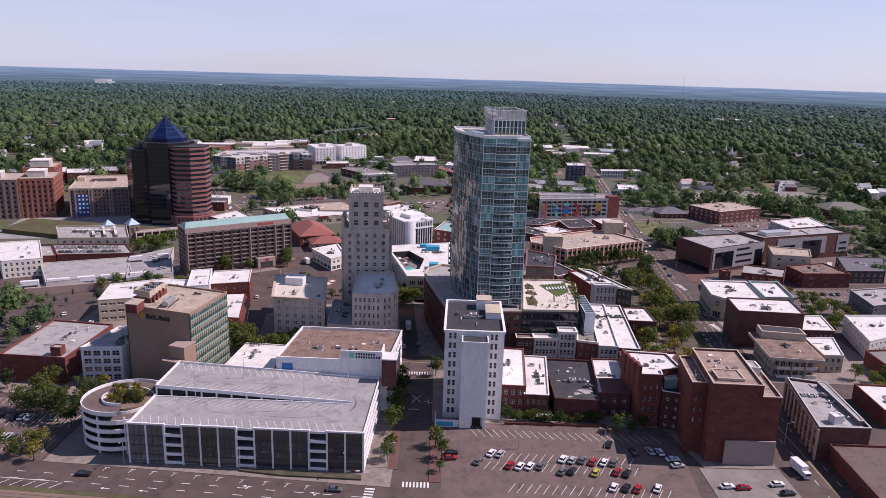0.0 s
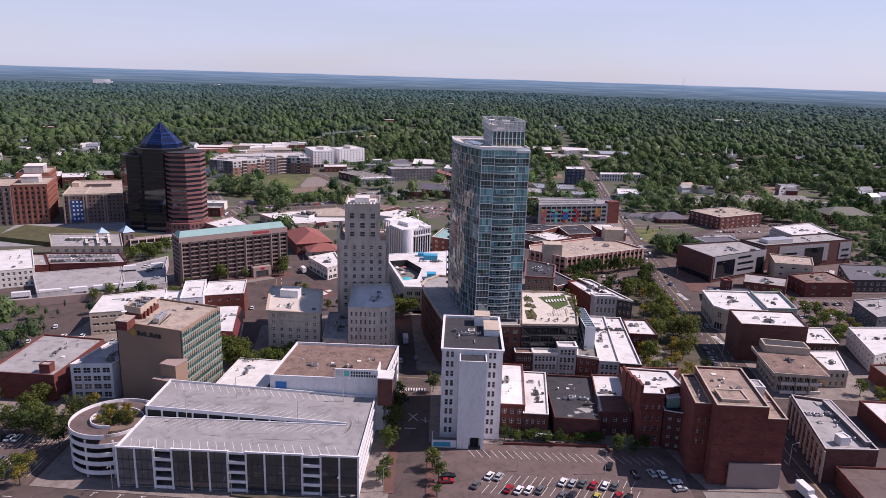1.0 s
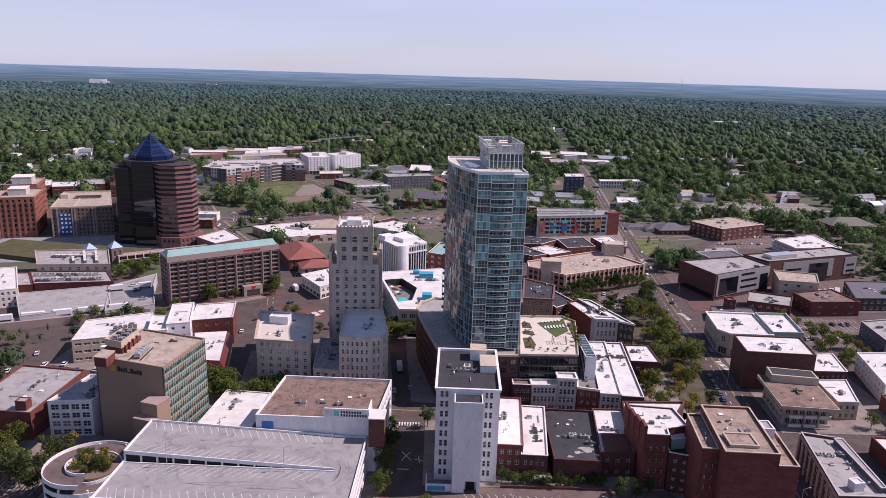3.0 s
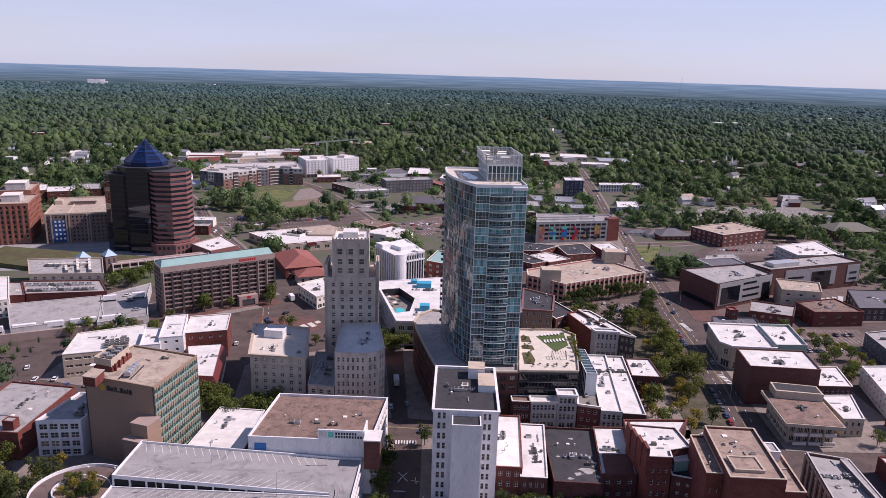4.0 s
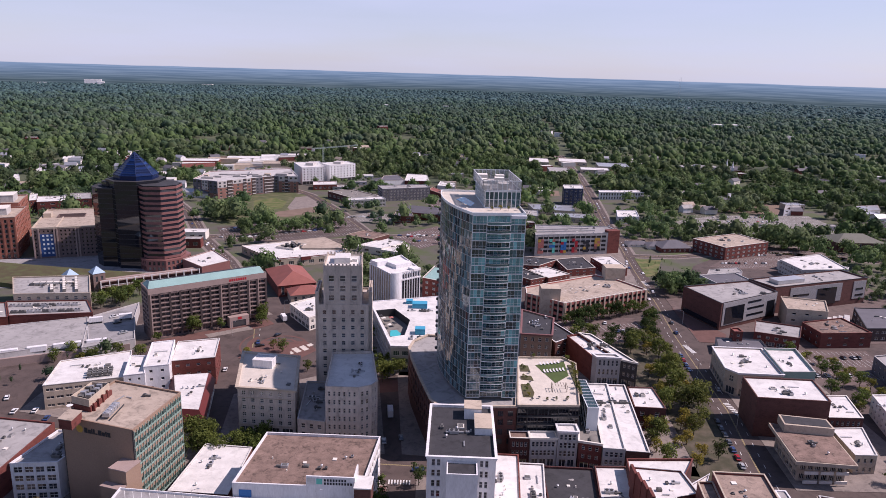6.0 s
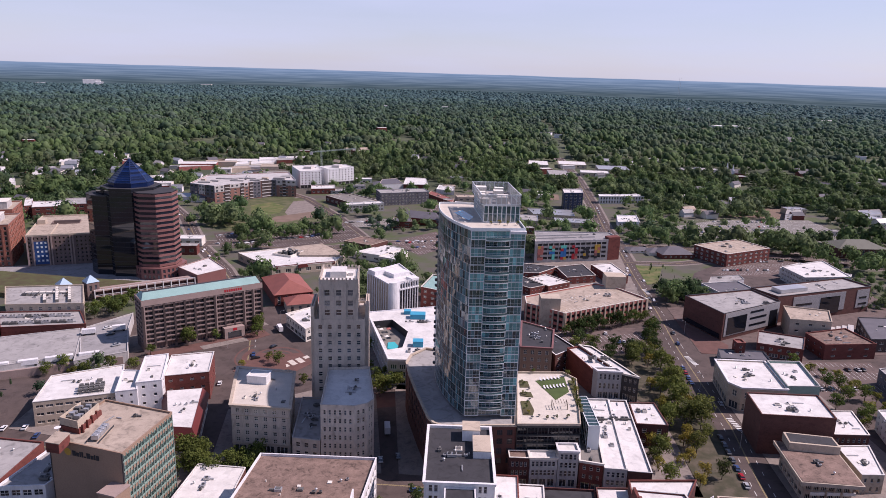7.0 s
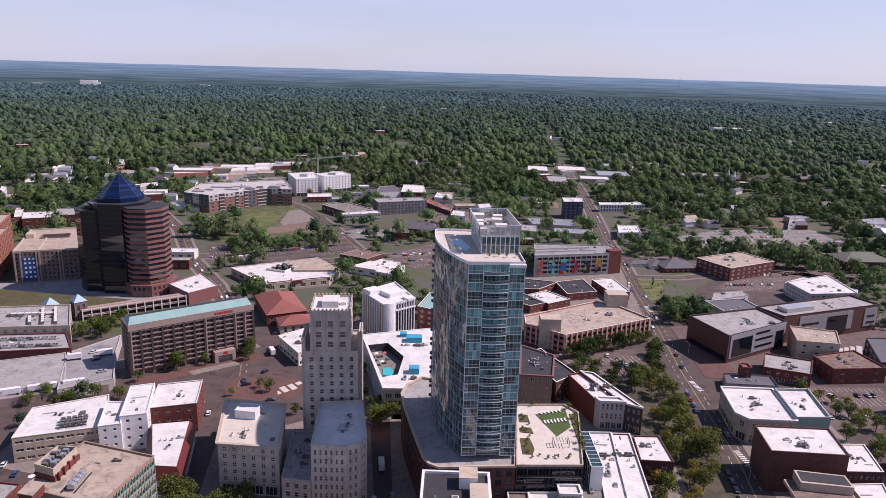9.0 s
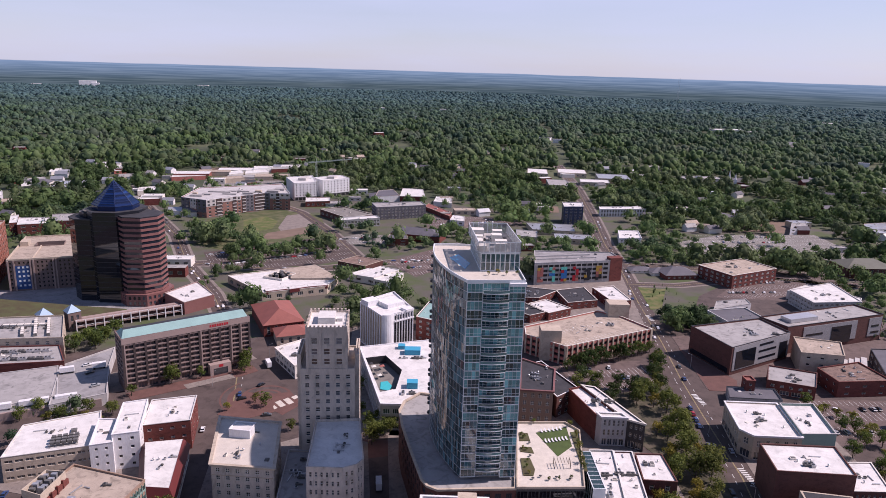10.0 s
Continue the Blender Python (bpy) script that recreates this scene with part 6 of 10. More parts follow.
building("brick_office", "red brick hall with white membrane roof", [(-121, 359.5), (-101.5, 365.5), (-106.5, 390), (-126, 384)], 14.5, "brick", "membrane", 3, (4, 5, 0, 0), (0.35, 0.3), "sash", cap="membrane", parapet=0.4)


def mansard_shop():
    t = building("mansard_shop", "cream corner building with maroon mansard roof", [(-105, 316.5), (-91.5, 315.5), (-100, 357), (-119, 352)], 6.6, "cream", "membrane", 2, (4, 9, 0, 0), (0.55, 0.6), "pair", 3.4, (3, 6), cap="cream", parapet=0.1)
    o = Vector((-103.875, 335.25))
    outer = [tuple(Vector(p) - o) for p in ((-105.6, 315.6), (-90.6, 314.6), (-99.2, 357.8), (-120, 353))]
    inner = inset(outer, 2.6)
    b = Build()
    for i in range(4):
        j = (i + 1) % 4
        b.face([(*outer[i], 6.4), (*outer[j], 6.4), (*inner[j], 11.2), (*inner[i], 11.2)])
        b.face([(*outer[j], 6.39), (*outer[i], 6.39), (*inner[i], 6.39), (*inner[j], 6.39)])
    part("mansard", b, "maroon", t, "maroon sloping metal roof edge")
    part("upper_roof", Build().prism(inset(inner, 0.03), 10.4, 11.0), "membrane", t)
    return t


mansard_shop()


# ---- hotel, office tower and blocks beyond ----
def long_hotel():
    pts = [(-155.3, 420.5), (-98.6, 460.0), (-107.1, 472), (-163.8, 432.5)]
    t = building("long_hotel", "long mauve-brown hotel slab with green copper roof edge", pts, 30.0, "hotel", "grey_membrane", 10, (24, 3, 0, 3), (0.80, 0.60), "plain", 4.5, (12, 2), cap="hotel", parapet=0.6, frame_mat="hotel", depth=0.7)
    o = Vector((sum(p[0] for p in pts) / 4, sum(p[1] for p in pts) / 4))
    p, q = Vector(pts[0]) - o, Vector(pts[1]) - o
    d = (q - p).normalized()
    m = Matrix.Translation((p.x, p.y, 0)) @ Matrix.Rotation(math.atan2(d.y, d.x), 4, "Z")
    L = (q - p).length
    for i in range(10):
        part("floor_band", Build().box(0.1, L - 0.1, -0.75, -0.02, 4.2 + 2.72 * i, 4.95 + 2.72 * i, m=m), "hotel", t)
        part("balcony_rail", Build().box(0.2, L - 0.2, -0.85, -0.77, 4.6 + 2.72 * i, 5.0 + 2.72 * i, m=m), "pink", t)
    # raised dark strips paint in the shade of gaps between bays
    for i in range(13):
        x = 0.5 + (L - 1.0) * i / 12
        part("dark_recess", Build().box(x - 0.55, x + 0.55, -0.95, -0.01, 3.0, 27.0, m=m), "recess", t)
    for i in (0, 7, 10, 11):
        x = 0.5 + (L - 1.0) * i / 12
        part("pale_pier", Build().box(x + 0.6, x + 1.2, -1.0, -0.01, 3.0, 27.0, m=m), "pink", t)
    part("sign_band", Build().box(0, L, -1.05, -0.9, 27.0, 30.2, m=m), "pink", t, "plain pink band below the roof")
    rf = Build()
    a, b2, c, d2 = (0.5, 0.2, 30.1), (L - 0.8, 0.2, 30.1), (L - 1.6, 5.6, 33.0), (2.6, 5.6, 33.0)
    rf.face([m @ Vector(q) for q in (a, b2, c, d2)])
    e, f = (2.6, 9.5, 33.0), (0.5, 13.0, 30.1)
    rf.face([m @ Vector(q) for q in (f, a, d2, e)])
    rf.face([m @ Vector(q) for q in (c, b2, (L - 0.8, 5.6, 30.1))])
    rf.face([m @ Vector(q) for q in ((2.6, 5.62, 30.1), d2, c, (L - 1.6, 5.62, 30.1))])
    part("copper_roof", rf, "verdigris", t, "sea green copper mansard roof")
    part("roof_well", Build().box(3.2, L - 2, 6.2, 12.5, 29.5, 31.6, m=m), "dark_metal", t)
    bars = Build()
    for i in range(8):
        bars.box(46 + i * 1.35, 47 + i * 1.35, -1.12, -1.05, 27.9, 29.3, m=m)
    part("sign_lettering", bars, "red_sign", t)
    part("entrance", Build().box(44, 56, -4.5, -0.02, 0, 6.5, m=m), "pink", t, "pink entrance porch")
    part("entrance_glass", Build().box(46, 54, -4.6, -4.5, 0.4, 4.2, m=m), "glass", t)
    part("entrance_sign", Build().box(49, 51.4, -4.6, -4.5, 4.7, 6.2, m=m), "red_sign", t)
    return t


long_hotel()


def octagon(cx, cy, r, rot=22.5):
    return [(cx + r * math.cos(radians(rot + 45 * i)), cy + r * math.sin(radians(rot + 45 * i))) for i in range(8)]


def clad(p, q, u0, u1, z0, z1, mat, out, name, label, t, o):
    """A panel fixed to the wall that runs from p to q."""
    p, q = Vector(p) - o, Vector(q) - o
    a, c = p.lerp(q, u0), p.lerp(q, u1)
    nr = Vector(((q - p).y, -(q - p).x)).normalized() * out
    part(name, Build().prism([tuple(a + nr), tuple(c + nr), tuple(c), tuple(a)], z0, z1), mat, t, label)


def pyramid_tower():
    t = thing("pyramid_tower", "dark mirror glass office tower with blue glass pyramid top", "tower", -222, 582, 0, 0)
    body = octagon(-3, 0, 21.5)
    b = Build()
    for i in range(8):
        facade(b, body[i], body[(i + 1) % 8], 0, 66.5, [], [])
    b.face([(*q, 66.5) for q in body])
    part("body", b, "black_glass", t)
    part("roof", Build().prism(inset(body, 0.3), 66.5, 66.58), "tar", t, "dark tar roof")
    for z in np.arange(4, 66, 3.75):
        part("floor_line", ring(Build(), inset(body, -0.08), 0.10, z, z + 0.25), "dark_metal", t)
    for cx, cy, r, h, nm in ((17.6, -9, 16.0, 64.5, "striped_wing"), (-20.5, -3, 14.2, 60.5, "dark_wing")):
        o = octagon(cx, cy, r)
        part(nm, Build().prism(o, 0, h), "black_glass", t)
        part("roof", Build().prism(inset(o, 0.3), h, h + 0.08), "tar", t, "dark tar roof")
        st = inset(o, -0.35)
        if nm == "striped_wing":
            for i, z in enumerate(np.arange(9.5, h - 0.5, 3.75)):
                part("granite_band", ring(Build(), st, 0.33, z, z + 1.75), "granite", t)
        else:
            part("wing_coping", ring(Build(), st, 0.6, h - 0.5, h + 0.4), "dark_metal", t)
            for z in np.arange(4, h - 1, 3.75):
                part("floor_line", ring(Build(), inset(o, -0.08), 0.10, z, z + 0.25), "dark_metal", t)
            step_ = octagon(cx + 4, cy + 2, r - 2.5)
            part("upper_step", Build().prism(step_, h + 0.08, h + 4.0), "black_glass", t, "dark glass step below the roof")
            part("roof", Build().prism(inset(step_, 0.3), h + 4.0, h + 4.08), "tar", t, "dark tar roof")
    base = octagon(18.5, -9.5, 19)
    bb, holes = Build(), []
    for i in range(8):
        w = (Vector(base[i]) - Vector(base[(i + 1) % 8])).length
        holes += facade(bb, base[i], base[(i + 1) % 8], 0, 9, columns(4, w, 0.55), [(1, 3.6), (5, 7.6)], 0.3)
    bb.face([(*q, 9) for q in base])
    part("granite_base", bb, "granite", t)
    for m, w, h in holes:
        part("window", window_mesh(w, h, "plain", "granite", "glass"), (), t, at=m)
    drum = octagon(-3, 0, 16.0)
    part("drum", Build().prism(drum, 66.5, 70.0), "blue_glass", t)
    pyr, bars = Build(), Build()
    apex = (-3, 0, 86.5)
    for i in range(8):
        a, c = Vector((*drum[i], 70.0)), Vector((*drum[(i + 1) % 8], 70.0))
        ap = Vector(apex)
        lev = [j * 0.97 / 11 for j in range(12)]
        for j in range(11):
            pyr.face([a.lerp(ap, lev[j]), c.lerp(ap, lev[j]), c.lerp(ap, lev[j + 1]), a.lerp(ap, lev[j + 1])])
            bars.beam(a.lerp(ap, lev[j]), c.lerp(ap, lev[j]), 0.5)
        bars.beam(a, ap, 0.4)
    part("pyramid", pyr, "blue_glass", t, "blue glass pyramid roof", weld=False)
    part("pyramid_frame", bars, "pyramid_bar", t)
    return t


pyramid_tower()


def terracotta_offices():
    """Two orange wings and a grey one on the deck's grid, each with a plant house on its roof."""
    c, u, v = Vector((-322, 583)), Vector((0.9415, 0.337)), Vector((-0.337, 0.9415))

    def plan(x0, x1, y0, y1):
        return [tuple(c + u * x + v * y) for x, y in ((x0, y0), (x1, y0), (x1, y1), (x0, y1))]
    for label, box, h, wall_, cols, boxes in (
            ("orange terracotta office block with pale roof", (-26, 0, 0, 44), 33.0, "orange", (6, 8, 0, 0), ((-21, -8, 14, 30, 4.2),)),
            ("taller rear wing of the orange office block", (-30, -5, 44.2, 84), 36.5, "orange", (0, 7, 0, 0), ((-25, -10, 52, 70, 4.8),)),
            ("mauve grey office wing with deep window bays", (-70, -26.2, -2, 46), 32.5, "hotel", (9, 0, 0, 0), ((-60, -40, 12, 28, 4.0),))):
        pts = plan(*box)
        t = building("brick_office_block", label, pts, h, wall_, "tan_roof", 8, cols, (0.45, 0.66), "plain", cap="pink", parapet=1.0, glass_mat="black_glass", depth=0.5)
        o = Vector((sum(p[0] for p in pts) / 4, sum(p[1] for p in pts) / 4))
        for x0, x1, y0, y1, hh in boxes:
            house = [tuple(Vector(p) - o) for p in plan(x0, x1, y0, y1)]
            part("plant_house", Build().prism(house, h - 1, h + hh), "concrete", t, "grey plant house on the roof")
            part("plant_house_roof", Build().prism(inset(house, -0.3), h + hh, h + hh + 0.3), "cream", t)
        n = cols[0]
        w = box[1] - box[0]
        for i in range(n + 1 if n else 0):
            x = box[0] + 0.6 + (w - 1.2) * i / n
            part("pilaster", Build().prism([tuple(Vector(p) - o) for p in plan(x - 0.45, x + 0.45, box[2] - 0.5, box[2] - 0.02)], 0, h - 3.6), wall_, t)


terracotta_offices()


def left_deck():
    """A deck ringed by flat roofs round a sunken well, its front cut up by pilasters."""
    o, a = Vector((-309.2, 581.3)), math.atan2(15.6, 43.6)
    t = thing("parking_deck", "mauve concrete parking deck with blue bay and roof well", "car park", o.x, o.y, 0, math.degrees(a))
    w, d, h = 46.5, 76.0, 24.0
    b, holes = Build(), []
    rows = [(2.0 + 3.15 * i, 3.7 + 3.15 * i) for i in range(7)]
    for p, q, k in (((0, 0), (w, 0), 15), ((w, 0), (w, d), 0), ((w, d), (0, d), 0), ((0, d), (0, 0), 0)):
        holes += facade(b, p, q, 0, h, columns(k, (Vector(q) - Vector(p)).length, 0.42), rows, 0.5)
    part("wall", b, "hotel", t)
    for m, ww, hh in holes:
        part("window", window_mesh(ww, hh, "plain", "pink", "black_glass"), (), t, at=m)
    for x in (0.6, 4.6, 15.4, 17.4, 30.6, 32.6, 45.9):
        part("pilaster", Build().box(x - 0.5, x + 0.5, -0.7, -0.02, 0, h - 0.3), "pink", t)
    part("blue_panel", Build().box(5.2, 14.8, -0.24, -0.03, 1.5, 19.6), "blue_bay", t, "blue panelled bay")
    for i in range(3):
        for z in (3.6, 7.2, 10.8, 14.4, 17.6):
            part("bay_window", Build().box(6.9 + i * 2.9, 8.3 + i * 2.9, -0.34, -0.24, z, z + 1.5), "mullion", t)
    roof = Build()
    for x0, x1, y0, y1 in ((0, w, 0, 42), (0, w, 54, d), (0, 12, 42, 54), (33, w, 42, 54)):
        roof.box(x0 + 0.1, x1 - 0.1, y0 + 0.1, y1 - 0.05, h - 0.3, h)
    part("roof", roof, "tan_roof", t)
    part("well_floor", Build().box(12, 33, 42, 54, h - 6.3, h - 6), "deck", t, "dark sunken roof well")
    part("well_wall", ring(Build(), [(12, 42), (33, 42), (33, 54), (12, 54)], 0.3, h - 6, h + 0.9), "hotel", t)
    part("coping", ring(Build(), [(-0.1, -0.1), (w + 0.1, -0.1), (w + 0.1, d + 0.1), (-0.1, d + 0.1)], 0.7, h - 0.2, h + 1.0), "beige", t)
    part("roof_beam", Build().box(16.4, 17.2, 0.6, 42, h, h + 0.8), "beige", t)
    part("stair_tower", Build().box(1.5, 7.5, 44, 54, h - 0.2, h + 3.6), "beige", t, "beige stair tower")
    FOOT.append((o.x - 4, o.y + 42, 46))
    return t


left_deck()
building("plant_roof_building", "white-roofed hall with rows of roof plant", [(-252, 456), (-208, 462), (-226, 499), (-272, 490)], 13.5, "beige", "grey_membrane", 3, (8, 5, 0, 0), (0.4, 0.5), "sash", cap="beige", parapet=0.8)
building("brick_market", "low red brick hall with white plant on the roof", [(-240, 430), (-196, 439), (-210, 461), (-256, 455)], 9.0, "brick", "grey_membrane", 2, (0, 3, 0, 0), cap="brick", parapet=0.6)
building("low_grey_hall", "low hall with wide plain grey roof", [(-220, 380), (-181, 402), (-199, 438), (-244, 418)], 6.5, "concrete", "grey_membrane", 1, (), cap="concrete", parapet=0.3)
building("roof_car_park", "grey roof car park beside the hotel", [(-180, 392), (-158, 406), (-172, 440), (-180, 466), (-198, 438)], 6.5, "concrete", "deck", 1, (), cap="concrete", parapet=0.6)
building("pale_block", "pale three-storey block with rows of windows and white roof", [(-259, 404), (-240, 414), (-266, 458), (-290, 448)], 11.0, "cream", "membrane", 3, (7, 8, 0, 6), (0.5, 0.55), "sash", cap="cream", parapet=0.6)
building("market_wing", "red brick wing with white gable end", [(-262, 424), (-240, 429), (-256, 454), (-284, 448)], 8.6, "brick", "grey_membrane", 2, (0, 0, 0, 0), cap="brick", parapet=0.5)
tagged(part("retaining_wall", Build().prism([(-232, 372), (-160, 404), (-160.6, 405.2), (-232.6, 373.2)], 0, 4.2), "pink"), "long pinkish retaining wall below the low hall", "wall", kind="structure")
tagged(part("raised_street", Build().prism([(-233, 373.5), (-161, 405.6), (-166, 412), (-240, 379)], 0, 3.6), "deck"), "raised concrete street beside the low hall", "road", kind="structure")
def arcade():
    """Two open tiers of white posts and rails under the edge of the lawn terrace."""
    p, q = Vector((-222, 505)), Vector((-167, 541))
    t = thing("arcade", "two-tier open arcade with white posts below the lawn", "arcade", p.x, p.y, 0, math.degrees(math.atan2(q.y - p.y, q.x - p.x)))
    n = (q - p).length
    part("back_wall", Build().box(0, n, 5, 5.4, 0, 6.6), "granite", t, "shaded rose granite back wall")
    for z in (2.9, 6.6):
        part("tier_slab", Build().box(-0.3, n, -0.4, 9, z - 0.35, z), "pink", t)
        part("rail", Build().box(-0.3, n, -0.35, -0.15, z + 0.75, z + 1.0), "white", t)
    for i in range(13):
        x = n * i / 12
        part("post", Build().box(x - 0.3, x + 0.3, -0.6, 0.0, 0, 7.6), "white", t)
    return t


arcade()
sheet("lawn", "brownish sloping lawn terrace before the tower", [(-330, 520), (-281, 506), (-224, 514), (-196, 533), (-206, 541), (-240, 545), (-330, 560)], 3.4, "grass_dry", 3.3, "lawn")
building("podium_roof", "low pale-roofed podium beside the dark tower", [(-186, 561), (-165, 541), (-150, 560), (-172, 590)], 9.0, "granite", "membrane", 1, (), cap="pink", parapet=0.5)


def cupola(x, y):
    t = thing("cupola_pavilion", "square brick pavilion with pale blue tent roof", "pavilion", x, y, 0, 45, "pavilions by the lawn")
    b, holes = Build(), []
    p = [(-4, -4), (4, -4), (4, 4), (-4, 4)]
    for i in range(4):
        holes += facade(b, p[i], p[(i + 1) % 4], 0, 12, columns(2, 8, 0.5), [(1, 4.5), (6, 10)], 0.3)
    part("wall", b, "hotel", t)
    for m, w, h in holes:
        part("window", window_mesh(w, h, "plain", "pink", "glass"), (), t, at=m)
    r = Build()
    for i in range(4):
        a, c = Vector((*p[i], 12)) * 1.08, Vector((*p[(i + 1) % 4], 12)) * 1.08
        a.z = c.z = 12
        r.face([a, c, (0, 0, 16.5)])
    r.face([(*Vector(q).to_2d() * 1.08, 12) for q in reversed([Vector((*s, 0)) for s in p])])
    part("roof", r, "pale_blue_metal", t, "pale blue metal tent roof")
    return t


cupola(-241, 503)
cupola(-227, 511)


def trailer(x, y, z, rz, length=11.0):
    t = thing("box_trailer", "long white box trailer parked beside the hall", "trailer", x, y, z, rz, "parked trailers")
    part("cargo_box", Build().box(-length / 2, length / 2, -1.25, 1.25, 1.0, 3.6), "white", t)
    part("chassis", Build().box(-length / 2 + 0.5, length / 2 - 0.5, -0.6, 0.6, 0.55, 1.0), "dark_metal", t)
    for dx in (-length * 0.36, length * 0.36):
        part("axle", Build().box(dx - 0.5, dx + 0.5, -1.2, 1.2, 0, 0.95), "rubber", t)
    return t


for i, ln in enumerate((9, 11, 9, 13, 10)):
    u = 0.10 + 0.175 * i
    trailer(-236 + u * 74, 376 + u * 33, 3.6, 24, ln)
trailer(-190, 430, 5.92, 24, 7)
trailer(-176, 437, 5.92, 24, 7)

# ---- white roof-deck hotel, pale office and red-roofed hall ----
def roof_deck_hotel():
    t = thing("roof_deck_hotel", "low teal-clad hotel with white roof and sunken pool court", "hotel", -12, 428, 0)
    out = [(-17, 385.5), (7, 385.5), (8, 470), (-34.5, 456)]
    hole = [(-29.5, 441), (-18.5, 445), (-8.5, 426), (-10.5, 402.5), (-18.2, 399)]
    o = Vector((-12, 428))
    ol, hl = [tuple(Vector(p) - o) for p in out], [tuple(Vector(p) - o) for p in hole]
    b, holes = Build(), []
    for i in range(4):
        w = (Vector(ol[i]) - Vector(ol[(i + 1) % 4])).length
        holes += facade(b, ol[i], ol[(i + 1) % 4], 0, 14, columns(round(w / 4.6), w, 0.7) if i != 1 else [], [(1, 3.4), (5, 7.5), (9, 11.6)], 0.2)
    part("wall", b, "metal", t)
    for m, w, h in holes:
        part("window", window_mesh(w, h, "wide", "mullion", "green_glass"), (), t, at=m)
    # the roof is a ring round the court
    r = Build()
    idx = [(0, 4), (1, 3), (2, 1), (3, 0)]
    for z, flip in ((14.0, False),):
        r.face([(*ol[0], z), (*ol[1], z), (*hl[3], z), (*hl[4], z)])
        r.face([(*ol[1], z), (*ol[2], z), (*hl[1], z), (*hl[2], z), (*hl[3], z)])
        r.face([(*ol[2], z), (*ol[3], z), (*hl[0], z), (*hl[1], z)])
        r.face([(*ol[3], z), (*ol[0], z), (*hl[4], z), (*hl[0], z)])
    part("roof", r, "membrane", t)
    part("roof_edge", ring(Build(), inset(ol, -0.12), 0.6, 13.4, 14.5), "white", t)
    w = Build()
    for i in range(5):
        a, c = hl[i], hl[(i + 1) % 5]
        w.face([(*a, 9.4), (*c, 9.4), (*c, 14), (*a, 14)])
    part("court_wall", w, "dark_metal", t)
    part("court_floor", Build().prism(hl, 9.2, 9.5), "pale_lot", t)
    pool = [(-19.0, 410.8), (-14.4, 409.3), (-13.0, 414.5), (-15.8, 420.6), (-19.4, 419.4)]
    part("court_pool", Build().prism([tuple(Vector(p) - o) for p in pool], 9.5, 9.8), "court_water", t, "turquoise court pool")
    tb = Build().box(7, 12.5, -25, -20, 14, 17.2).box(4, 13, 18, 24, 14, 17.0).box(0, 4, 26, 30, 14, 16.2)
    part("roof_box", tb, "teal_paint", t, "bright teal roof plant boxes")
    return t


roof_deck_hotel()


def parasol(x, y, z, cloth):
    t = thing("parasol", "small square parasol on the pool court" if cloth == "cream" else "dark parasol on the pool court", "parasol", x, y, z, 20, "parasols")
    part("pole", Build().cyl(0, 0, 0, 2.3, 0.05, n=6), "metal", t)
    c = Build()
    for i in range(4):
        a, d = ((-1.3, -1.3), (1.3, -1.3), (1.3, 1.3), (-1.3, 1.3))[i], ((1.3, -1.3), (1.3, 1.3), (-1.3, 1.3), (-1.3, -1.3))[i]
        c.face([(*a, 2.2), (*d, 2.2), (0, 0, 2.8)])
        c.face([(*d, 2.05), (*a, 2.05), (*a, 2.2), (*d, 2.2)])
    part("canopy", c, cloth, t)
    return t


for px, py, cloth in ((-20.5, 424, "cream"), (-22.5, 430, "dark_metal"), (-24.5, 435, "cream"), (-17.5, 427, "dark_metal"), (-20, 436, "salmon"), (-16.8, 404, "dark_metal"), (-12.4, 405.5, "cream"), (-26.5, 439, "dark_metal")):
    parasol(px, py, 9.5, cloth)


